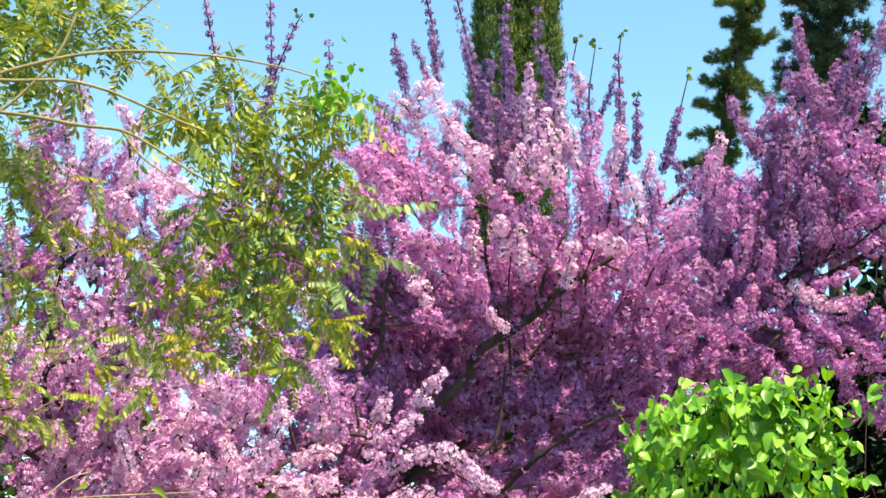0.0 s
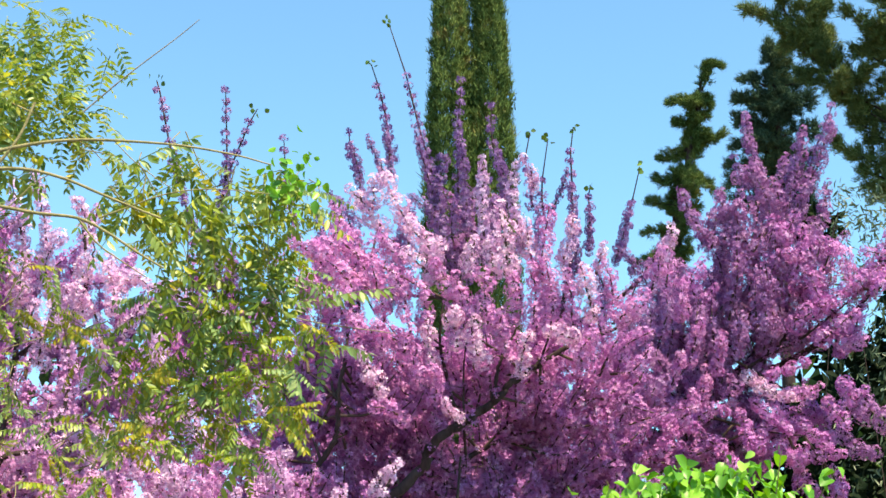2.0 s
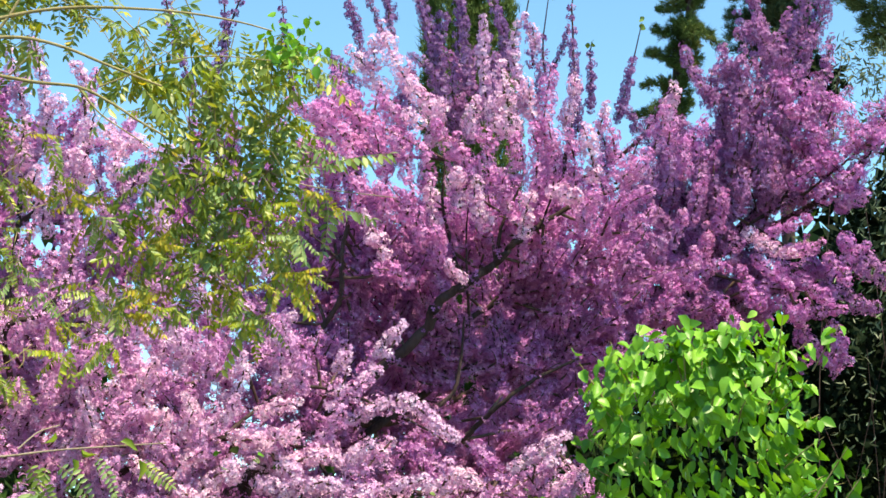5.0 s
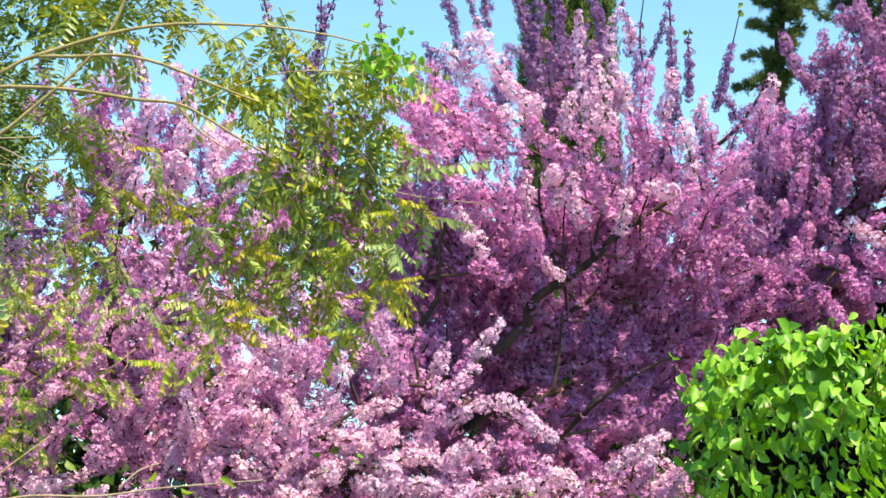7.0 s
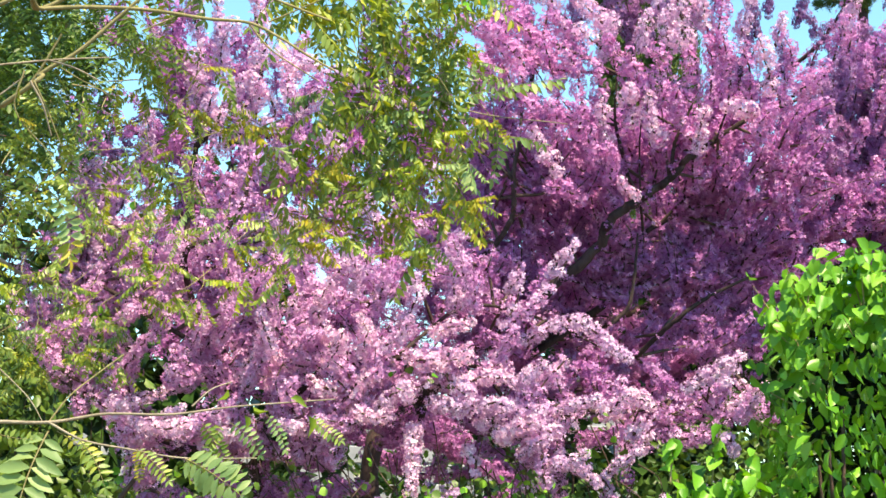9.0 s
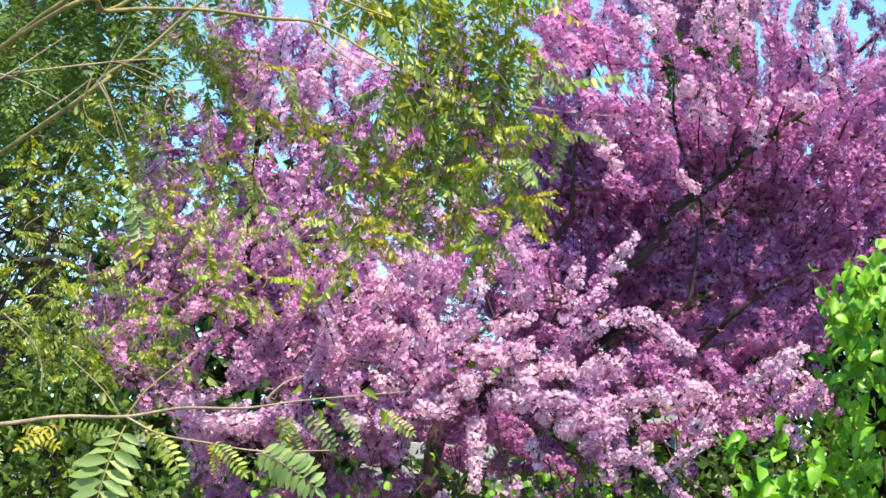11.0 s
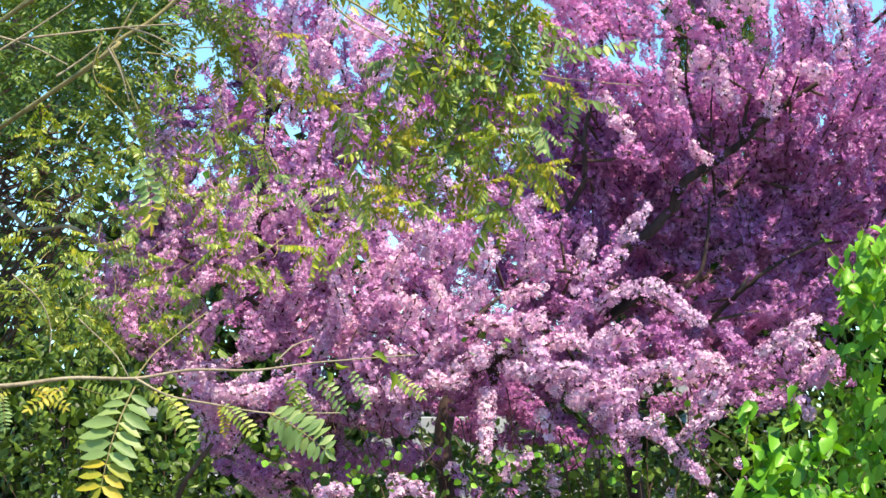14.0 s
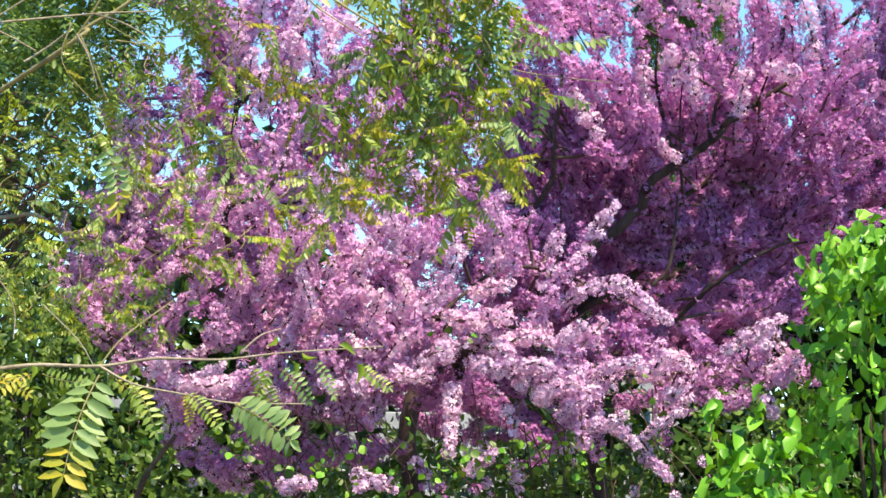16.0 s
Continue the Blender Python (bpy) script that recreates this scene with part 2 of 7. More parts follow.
def rod(line, r0, r1, sides=6, knots=0.0, rng=None):
    """Corners and triangles of a tapered round rod along a line."""
    line = np.asarray(line, float)
    t = unit(np.gradient(line, axis=0))
    ref = np.array([0.3, 0.9, 0.31]) if abs(t[:, 2]).mean() > 0.5 else np.array([0.1, 0.2, 0.97])
    a = unit(np.cross(t, ref)); b = np.cross(t, a)
    r = np.linspace(r0, r1, len(line))
    if knots and rng is not None:
        r = r * (1 + knots * rng.normal(size=len(r)))
    ang = np.linspace(0, 2 * np.pi, sides, endpoint=False)
    v = line[:, None] + r[:, None, None] * (np.cos(ang)[None, :, None] * a[:, None] + np.sin(ang)[None, :, None] * b[:, None])
    i = np.arange(len(line) - 1)[:, None] * sides + np.arange(sides)
    j = np.arange(len(line) - 1)[:, None] * sides + (np.arange(sides) + 1) % sides
    f = np.concatenate([np.stack([i, j, j + sides], -1).reshape(-1, 3), np.stack([i, j + sides, i + sides], -1).reshape(-1, 3)])
    return v.reshape(-1, 3), f


def bundle(rods):
    """Many rods as one set of corners and triangles."""
    vs, fs, k = [], [], 0
    for v, f in rods:
        vs.append(v); fs.append(f + k); k += len(v)
    return np.vstack(vs), np.vstack(fs)


def petal_shape():
    """A pea flower seen from its mouth: three petals of uneven size spread round a short throat, about one long."""
    v, f = [(0, 0.25, 0)], []
    for turn, reach, rise, w in ((0.1, 0.95, 0.62, 0.70), (2.3, 0.85, 0.40, 0.62), (4.3, 0.82, 0.45, 0.64)):
        out, side = np.array((math.cos(turn), 0, math.sin(turn))), np.array((-math.sin(turn), 0, math.cos(turn)))
        k = len(v)
        v += [tuple(out * reach + side * w + (0, rise, 0)), tuple(out * reach - side * w * 0.85 + (0, rise - 0.12, 0))]
        f += [(0, k, k + 1)]
    return np.array(v), np.array(f)


def leaf_shape(width=0.55, fold=0.12, droop=0.12):
    """A leaf one long with a folded midrib."""
    w = width / 2
    v = [(0, 0, 0), (0, 0.5, -fold * w), (0, 1, -droop), (-w * 0.85, 0.25, fold), (-w, 0.55, fold * 0.7), (w * 0.85, 0.25, fold), (w, 0.55, fold * 0.7),
         (-w * 0.5, 0.83, -droop * 0.5), (w * 0.5, 0.83, -droop * 0.5)]
    f = [(0, 1, 3), (1, 4, 3), (1, 7, 4), (1, 2, 7), (0, 5, 1), (1, 5, 6), (1, 6, 8), (1, 8, 2)]
    return np.array(v), np.array(f)


def plain_leaf(width=0.6):
    """A cheaper folded leaf for what stays far off."""
    w = width / 2
    v = [(0, 0, 0), (-w, 0.45, 0.1), (w, 0.45, 0.1), (0, 1, -0.08), (0, 0.5, -0.03)]
    return np.array(v), np.array([(0, 4, 1), (4, 3, 1), (0, 2, 4), (4, 2, 3)])


COARSE, SLIM = plain_leaf(), leaf_shape(0.36, 0.1, 0.14)
PEA, OVATE, NARROW, ROUND = petal_shape(), leaf_shape(0.62, 0.14, 0.14), leaf_shape(0.22, 0.05, 0.1), leaf_shape(0.95, 0.1, 0.1)


def spray_shape():
    """A tuft of thin scale-leaved twigs that all point up, one long."""
    rng = np.random.default_rng(3)
    v, f = [], []
    for k in range(8):
        way = unit(np.array([rng.normal() * 0.35, 1.0, rng.normal() * 0.35]))
        side = unit(np.cross(way, rng.normal(size=3))) * 0.07
        base = np.array([rng.normal() * 0.25, rng.uniform(-0.2, 0.4), rng.normal() * 0.25])
        i = len(v)
        v += [base - side, base + side, base + way * rng.uniform(0.65, 1.25)]
        f += [(i, i + 1, i + 2)]
    return np.array(v), np.array(f)


SPRAY = spray_shape()


# ---- judas trees ----
class Tree:
    """A flowering tree: limbs first, then boughs, twigs and blossom grown from them; many shoots are placed to fit the
    camera's view.
    """

    def __init__(self, base, label, petal, seed):
        self.rng, self.petal = np.random.default_rng(seed), petal
        self.ob = thing("judas_tree", base, label, "tree", "flowering judas trees")
        self.base, self.wood, self.rods = np.array(base), [], []

    def limb(self, points, r0, r1, name="limb", flowery=True):
        line = smooth_line(points, 10)
        line = line + self.rng.normal(size=line.shape) * r1 * 0.25
        v, f = rod(line, r0, r1, 9, 0.05, self.rng)
        piece(name, mesh_of(name, v - self.base, f, True), BARK, self.ob, "dark rough bark" if name == "trunk" else "")
        if r0 >= 0.004:
            self.wood.append(line)
        if r0 < 0.03 and flowery:
            self.flowers([line[len(line) // 3:]], 0.03, 0.03, 9, 0.0112)
        elif 0.006 < r0 < 0.03:
            self.flowers([line], 0.11, 0.028, 12, 0.0105, petal=SHADE_MAUVE)

    def fascicles(self, lines, gap, radius, count, size):
        """Flowers in bunches set along some lines, node by node: their places and ways."""
        rng, C, R, M = self.rng, [], [], []
        for line in lines:
            run = np.concatenate([[0], np.cumsum(np.linalg.norm(np.diff(line, axis=0), axis=1))])
            n = max(2, int(run[-1] / gap))
            s = (np.linspace(0, 1, n) + rng.uniform(-0.35, 0.35, n) / n).clip(0, 1)
            c = np.stack([np.interp(s * run[-1], run, line[:, k]) for k in range(3)], 1)
            r = radius * np.sqrt(np.clip(1.1 - s ** 5 * 0.8, 0.15, 1)) * rng.uniform(0.72, 1.12, n)
            C.append(c + unit(rng.normal(size=(n, 3))) * (r * rng.uniform(0.05, 0.45, n))[:, None]); R.append(r)
            M.append(np.maximum(3, count * (r / radius) ** 2).astype(int))
        C, R, M = np.vstack(C), np.concatenate(R), np.concatenate(M)
        way = unit(rng.normal(size=(M.sum(), 3)))
        P = np.repeat(C, M, 0) + way * (np.repeat(R, M) * rng.uniform(0.7, 1.0, M.sum()))[:, None]
        return P, way + rng.normal(size=way.shape) * 0.22, rng.uniform(0.7, 1.2, len(P)) * size

    def flowers(self, lines, gap, radius, count, size, petal=None):
        """Flower bunches all along some lines, joined into one mesh."""
        P, D, S = self.fascicles(lines, max(gap, radius), radius, count * 2.2, size * 0.70)
        me = strewn("blossom", PEA, P - self.base, turned(D, self.rng), S)
        piece("blossom", me, petal or self.petal, self.ob, kind="stuff")

    def plumes(self, petal, spots):
        """Flowering shoots, each its own part: how thick the blossom stands on it, and its line from base to tip."""
        for fat, *points in spots:
            line = smooth_line(points, 8 if len(points) > 2 else 12)
            line = line + self.rng.normal(size=line.shape) * 0.002
            v, f = rod(line, 0.004, 0.0015, 5)
            stem = piece("flowering_shoot", mesh_of("flowering_shoot", v - self.base, f, True), TWIG, self.ob)
            P, D, S = self.fascicles([line], fat * 1.0, fat * 1.08, 82 * (fat / 0.028) ** 1.6, 0.0068)
            piece("blossom", strewn("blossom", PEA, P - self.base, turned(D, self.rng), S), petal, stem)

    def lobe(self, centre, size, boughs, twigs, reach=0.3, up=0.7, gap=0.02, petal=None, flower=0.0105, out=0.5, wild=0.5):
        """A part of the crown: boughs from the nearest limbs into an ellipsoid, with flowering twigs on them."""
        rng, lines = self.rng, []
        wood = np.vstack(self.wood)
        for _ in range(boughs):
            way = unit(rng.normal(size=3))
            end = np.array(centre) + way * np.array(size) * rng.uniform(0.25, 1.0) ** 0.5
            cost = np.linalg.norm(wood - end, axis=1) + 0.8 * np.maximum(0, wood[:, 2] - end[2] + 0.1)
            start = wood[rng.choice(np.argsort(cost)[:8])]
            mid = (start + end) / 2 + rng.normal(size=3) * 0.05 + [0, 0, -0.04]
            line = smooth_line([start, mid, end], 8)
            self.rods.append(rod(line, 0.0055, 0.0025, 5))
            k = len(line) // 3
            lines.append(line[k:])
            tang = unit(end - mid)
            for _ in range(twigs):
                at = line[rng.integers(k, len(line))]
                go = unit(out * tang + np.array([0, 0, up]) + rng.normal(size=3) * wild)
                far = reach * rng.uniform(0.35, 1.1)
                tip = at + go * far
                tw = smooth_line([at, at + go * far * 0.5 + rng.normal(size=3) * 0.02, tip + [0, 0, far * 0.12]], 5)
                self.rods.append(rod(tw, 0.004, 0.0015, 4))
                lines.append(tw)
        self.flowers(lines, gap, 0.024, 13, flower, petal=petal)

    def racemes(self, centre, size, count, reach, lean=(0, 0, 1), wild=0.3, petal=None, fat=0.031, gap=0.013, dense=22, flower=0.0097):
        """Long dense flowering shoots that stand clear of the crown."""
        rng, lines = self.rng, []
        for _ in range(count):
            at = np.array(centre) + unit(rng.normal(size=3)) * np.array(size) * rng.uniform(0.2, 1) ** 0.5
            go = unit(np.array(lean) + rng.normal(size=3) * wild)
            far = reach * rng.uniform(0.6, 1.2)
            line = smooth_line([at, at + go * far * 0.5 + rng.normal(size=3) * 0.012, at + go * far + [0, 0, 0.06 * far]], 5)
            self.rods.append(rod(line, 0.005, 0.002, 4))
            lines.append(line)
        self.flowers(lines, gap, fat, dense, flower, petal=petal)

    def spike(self, points, radius=0.026, bare=None, petal=None, gap=0.03):
        """One upright flowering shoot, with a bare leafy tip where there is one."""
        line = smooth_line(points, 8)
        whole = line if bare is None else np.vstack([line, smooth_line([line[-1], bare], 6)[1:]])
        v, f = rod(whole, 0.006, 0.002, 5)
        stem = piece("flowering_shoot", mesh_of("flowering_shoot", v - self.base, f, True), TWIG, self.ob)
        rng, P, D = self.rng, [], []
        run = np.linalg.norm(np.diff(line, axis=0), axis=1).sum()
        n = max(3, int(run / gap))
        for s in np.linspace(0, 1, n):
            k = s * (len(line) - 1)
            c = line[int(k)] + (line[min(len(line) - 1, int(k) + 1)] - line[int(k)]) * (k % 1) + rng.normal(size=3) * 0.003
            m = int(22 * (1.1 - 0.6 * s))
            way = unit(rng.normal(size=(m, 3)) * [1, 1, 0.45])
            P.append(c + way * radius * (1.1 - 0.5 * s) * rng.uniform(0.5, 1, (m, 1)) * rng.uniform(0.8, 1.15)); D.append(way)
        P, D = np.vstack(P), np.vstack(D)
        me = strewn("blossom", PEA, P - self.base, turned(D, rng), rng.uniform(0.7, 1.15, len(P)) * 0.0105)
        piece("blossom", me, petal or self.petal, stem)
        if bare is not None:
            k = 4
            P = np.array(bare) + rng.normal(size=(k, 3)) * 0.012
            for p, fr in zip(P, turned(rng.normal(size=(k, 3)), rng)):
                piece("young_leaf", strewn("young_leaf", ROUND, [p - self.base], fr[None], [0.022], True), DEEP, stem)

    def leaves(self, centre, size, n, leaf=0.04, mat=None):
        rng = self.rng
        P = np.array(centre) + unit(rng.normal(size=(n, 3))) * np.array(size) * rng.uniform(0, 1, (n, 1)) ** 0.4
        me = strewn("foliage", ROUND, P - self.base, turned(rng.normal(size=(n, 3)) + [0, 0, -0.4], rng), rng.uniform(0.6, 1.2, n) * leaf, True)
        piece("foliage", me, mat or SPRING, self.ob, kind="stuff")

    def done(self):
        v, f = bundle(self.rods)
        piece("branchwork", mesh_of("branchwork", v - self.base, f, True), TWIG, self.ob, kind="stuff")


# ---- the ground ----
def ground():
    rng = np.random.default_rng(1)
    n = 60
    g = np.linspace(-1, 1, n)
    x, y = np.meshgrid(np.sign(g) * np.abs(g) ** 3 * 2500, np.sign(g) * np.abs(g) ** 3 * 2500)
    z = rng.normal(size=x.shape) * 0.02
    v = np.stack([x, y, z], -1).reshape(-1, 3)
    i = (np.arange(n - 1)[:, None] * n + np.arange(n - 1)).ravel()
    me = mesh_of("ground", v, np.stack([i, i + 1, i + n + 1, i + n], 1), True)
    tagged(piece("ground", me, SOIL), "brown garden soil under the trees", "ground", kind="structure")


ground()


# ---- centre tree: pink, its main limb rising to the right ----
FORK = np.array((0.10, 4.80, 2.53))


def centre_tree():
    t = Tree((-0.60, 5.00, 0.0), "judas tree in full bloom, bright pink blossom on dark bare limbs", PINK, 11)
    t.limb([(-0.60, 5.00, -0.05), (-0.62, 4.98, 0.9), (-0.73, 4.89, 1.70), (-0.60, 4.96, 1.91), (-0.35, 4.96, 2.13)], 0.034, 0.024, "trunk")
    t.limb([(-0.60, 4.96, 1.91), (-0.42, 4.80, 2.06), (-0.06, 4.76, 2.34), (0.01, 4.72, 2.44), (0.11, 4.72, 2.51)], 0.0200, 0.0130, flowery=False)
    t.limb([(0.11, 4.72, 2.51), (0.19, 4.72, 2.57), (0.25, 4.72, 2.63), (0.32, 4.72, 2.68)], 0.0130, 0.0085, flowery=False)
    t.limb([(0.32, 4.72, 2.68), (0.44, 4.72, 2.75), (0.55, 4.72, 2.79), (0.63, 4.72, 2.84)], 0.0085, 0.0040, flowery=False)
    t.limb([(0.11, 4.72, 2.51), (0.07, 4.72, 2.56), (0.05, 4.72, 2.64), (0.03, 4.72, 2.73), (0.03, 4.72, 2.80), (0.04, 4.72, 2.91)], 0.0075, 0.0030, flowery=False)
    t.limb([(0.19, 4.72, 2.57), (0.20, 4.72, 2.66), (0.22, 4.72, 2.71), (0.25, 4.72, 2.77), (0.28, 4.72, 2.86)], 0.0065, 0.0030, flowery=False)
    t.limb([(0.22, 4.72, 2.71), (0.16, 4.72, 2.75), (0.12, 4.72, 2.77), (0.10, 4.72, 2.83)], 0.0045, 0.0020, flowery=False)
    t.limb([(0.10, 4.72, 2.52), (0.10, 4.72, 2.66), (0.11, 4.72, 2.80)], 0.0035, 0.0020, flowery=False)
    t.limb([(-0.62, 4.98, 1.75), (-0.42, 4.75, 2.27), (-0.34, 4.70, 2.36), (-0.28, 4.66, 2.44), (-0.27, 4.64, 2.50), (-0.27, 4.62, 2.57), (-0.25, 4.62, 2.67)], 0.0100, 0.0060, flowery=False)
    t.limb([(-0.27, 4.62, 2.55), (-0.32, 4.60, 2.60), (-0.36, 4.60, 2.63)], 0.0040, 0.0020, flowery=False)
    t.limb([(-0.01, 4.66, 2.65), (-0.08, 4.64, 2.72), (-0.17, 4.64, 2.78)], 0.0030, 0.0015, flowery=False)
    t.limb([(0.04, 4.66, 2.72), (-0.02, 4.64, 2.76), (-0.07, 4.64, 2.81)], 0.0030, 0.0015, flowery=False)
    t.limb([(-0.17, 4.66, 2.83), (-0.21, 4.66, 2.90), (-0.25, 4.66, 2.95)], 0.0025, 0.0015, flowery=False)
    t.limb([(-0.07, 4.66, 3.01), (-0.14, 4.66, 3.07), (-0.20, 4.66, 3.11)], 0.0025, 0.0015, flowery=False)
    t.limb([(0.33, 4.74, 2.69), (0.36, 4.66, 2.79), (0.35, 4.66, 2.93)], 0.0040, 0.0020, flowery=False)
    t.limb([(0.28, 4.74, 2.84), (0.26, 4.66, 2.94), (0.22, 4.66, 3.07)], 0.0040, 0.0020, flowery=False)
    t.limb([(0.52, 4.74, 2.78), (0.49, 4.66, 2.84), (0.46, 4.66, 2.95)], 0.0040, 0.0020, flowery=False)
    t.limb([(0.61, 4.74, 2.83), (0.66, 4.64, 2.88), (0.70, 4.64, 2.98)], 0.0035, 0.0020, flowery=False)
    t.limb([(0.01, 4.75, 2.14), (0.06, 4.75, 2.19), (0.08, 4.75, 2.29), (0.09, 4.75, 2.41)], 0.0075, 0.0030, flowery=False)
    t.limb([(0.08, 4.85, 2.05), (0.20, 4.75, 2.15), (0.30, 4.75, 2.22), (0.43, 4.75, 2.28)], 0.0085, 0.0040, flowery=False)
    t.limb([(-0.35, 4.96, 2.13), (-0.13, 5.23, 2.15), (0.13, 5.32, 2.25), (0.40, 5.30, 2.33)], 0.022, 0.008)
    t.limb([(-0.25, 5.08, 2.07), (0.08, 5.04, 2.30), (0.11, 5.02, 2.44), (0.32, 5.09, 2.56)], 0.014, 0.006)
    t.plumes(PALE, ((0.031, (-0.00, 4.58, 3.00), (-0.07, 4.56, 3.08), (-0.12, 4.54, 3.17), (-0.15, 4.52, 3.25)),
                    (0.036, (-0.15, 4.58, 3.07), (-0.20, 4.55, 3.13), (-0.24, 4.52, 3.17)),
                    (0.028, (-0.18, 4.58, 3.09), (-0.17, 4.55, 3.15), (-0.17, 4.52, 3.20)),
                    (0.025, (0.00, 4.58, 2.92), (0.02, 4.55, 2.97), (0.03, 4.52, 3.01)),
                    (0.028, (0.12, 4.58, 2.92), (0.12, 4.55, 2.98), (0.13, 4.52, 3.02)),
                    (0.028, (0.19, 4.58, 2.92), (0.18, 4.55, 2.98), (0.19, 4.52, 3.02)),
                    (0.035, (0.23, 4.58, 2.92), (0.22, 4.55, 3.02), (0.20, 4.52, 3.12)),
                    (0.023, (0.31, 4.58, 2.92), (0.29, 4.55, 3.00), (0.28, 4.52, 3.07)),
                    (0.023, (0.39, 4.58, 2.94), (0.41, 4.55, 3.02), (0.42, 4.52, 3.08))))
    t.plumes(PALE, ((0.026, (0.48, 4.58, 2.79), (0.46, 4.55, 2.86), (0.44, 4.52, 2.93)),
                    (0.018, (0.49, 4.58, 2.92), (0.51, 4.52, 3.00)),
                    (0.021, (0.70, 4.58, 2.98), (0.71, 4.55, 3.03), (0.71, 4.52, 3.06)),
                    (0.031, (0.43, 4.58, 2.72), (0.39, 4.55, 2.73), (0.35, 4.52, 2.74)),
                    (0.028, (-0.15, 4.58, 2.56), (-0.17, 4.55, 2.62), (-0.21, 4.52, 2.68)),
                    (0.030, (-0.00, 4.58, 2.92), (-0.07, 4.52, 2.97)),
                    (0.025, (0.08, 4.58, 2.70), (0.07, 4.55, 2.76), (0.07, 4.52, 2.80)),
                    (0.023, (0.01, 4.58, 2.66), (-0.01, 4.55, 2.71), (0.00, 4.52, 2.77)),
                    (0.025, (0.15, 4.58, 2.66), (0.12, 4.55, 2.72), (0.13, 4.52, 2.78)),
                    (0.023, (0.26, 4.58, 2.63), (0.27, 4.55, 2.69), (0.29, 4.52, 2.73))))
    t.plumes(PALE, ((0.015, (0.08, 4.58, 2.49), (0.05, 4.55, 2.51), (0.04, 4.52, 2.53)),))
    t.plumes(BLUSH, ((0.020, (0.28, 4.58, 2.99), (0.26, 4.57, 3.07), (0.24, 4.55, 3.16), (0.25, 4.54, 3.23), (0.27, 4.52, 3.27)),
                     (0.018, (0.16, 4.58, 3.04), (0.15, 4.56, 3.13), (0.16, 4.54, 3.21), (0.15, 4.52, 3.27)),
                     (0.018, (0.31, 4.58, 3.19), (0.30, 4.52, 3.24))))
    t.plumes(PINK, ((0.028, (0.33, 4.58, 2.90), (0.33, 4.55, 2.98), (0.35, 4.52, 3.11)),
                    (0.025, (0.64, 4.58, 2.85), (0.67, 4.55, 2.93), (0.68, 4.52, 2.98)),
                    (0.036, (0.53, 4.58, 2.77), (0.58, 4.55, 2.80), (0.62, 4.52, 2.85)),
                    (0.030, (-0.08, 4.58, 2.97), (-0.13, 4.55, 3.00), (-0.14, 4.52, 3.02)),
                    (0.033, (-0.23, 4.58, 2.88), (-0.31, 4.55, 2.96), (-0.42, 4.52, 3.01)),
                    (0.026, (-0.28, 4.58, 2.90), (-0.35, 4.55, 2.98), (-0.39, 4.52, 3.00)),
                    (0.031, (0.07, 4.58, 2.83), (0.05, 4.55, 2.89), (0.01, 4.52, 2.94)),
                    (0.026, (-0.14, 4.58, 2.81), (-0.16, 4.55, 2.89), (-0.17, 4.52, 2.93)),
                    (0.028, (-0.20, 4.58, 2.74), (-0.23, 4.55, 2.81), (-0.25, 4.52, 2.87))))
    t.plumes(PINK, ((0.028, (-0.07, 4.58, 2.80), (-0.08, 4.55, 2.86), (-0.11, 4.52, 2.90)),
                    (0.030, (-0.01, 4.58, 2.76), (-0.02, 4.55, 2.84), (-0.05, 4.52, 2.90)),
                    (0.030, (0.10, 4.58, 2.76), (0.09, 4.55, 2.84), (0.07, 4.52, 2.90)),
                    (0.031, (0.17, 4.58, 2.77), (0.16, 4.55, 2.84), (0.16, 4.52, 2.92)),
                    (0.030, (0.23, 4.58, 2.77), (0.25, 4.55, 2.84), (0.24, 4.52, 2.90)),
                    (0.031, (0.30, 4.58, 2.77), (0.31, 4.55, 2.86), (0.29, 4.52, 2.92)),
                    (0.028, (0.36, 4.58, 2.80), (0.35, 4.55, 2.88), (0.34, 4.52, 2.94)),
                    (0.026, (0.42, 4.58, 2.77), (0.41, 4.55, 2.85), (0.39, 4.52, 2.91)),
                    (0.026, (-0.08, 4.58, 2.68), (-0.06, 4.55, 2.74), (-0.07, 4.52, 2.77))))
    t.plumes(PINK, ((0.025, (-0.15, 4.58, 2.66), (-0.14, 4.55, 2.72), (-0.16, 4.52, 2.76)),
                    (0.026, (0.22, 4.58, 2.70), (0.20, 4.55, 2.75), (0.21, 4.52, 2.79)),
                    (0.026, (-0.03, 4.58, 2.59), (-0.05, 4.55, 2.64), (-0.04, 4.52, 2.68)),
                    (0.025, (-0.23, 4.58, 2.69), (-0.21, 4.55, 2.73), (-0.23, 4.52, 2.76)),
                    (0.026, (-0.31, 4.58, 2.83), (-0.34, 4.55, 2.87), (-0.37, 4.52, 2.90)),
                    (0.023, (0.54, 4.58, 2.84), (0.53, 4.55, 2.90), (0.51, 4.52, 2.93)),
                    (0.025, (0.44, 4.58, 2.63), (0.44, 4.55, 2.69), (0.48, 4.52, 2.73)),
                    (0.021, (0.01, 4.58, 2.54), (0.02, 4.55, 2.60), (0.00, 4.52, 2.63)),
                    (0.025, (-0.08, 4.58, 2.49), (-0.12, 4.55, 2.51), (-0.16, 4.52, 2.51))))
    def set_out(spots):
        for c, s in spots:
            fan = unit(np.array(c) - FORK) * 0.7 + np.array((0, -0.1, 0.5))
            # Shade is coloured in: mauve filler low in the crown, rose above.
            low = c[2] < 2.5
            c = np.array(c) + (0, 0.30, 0)
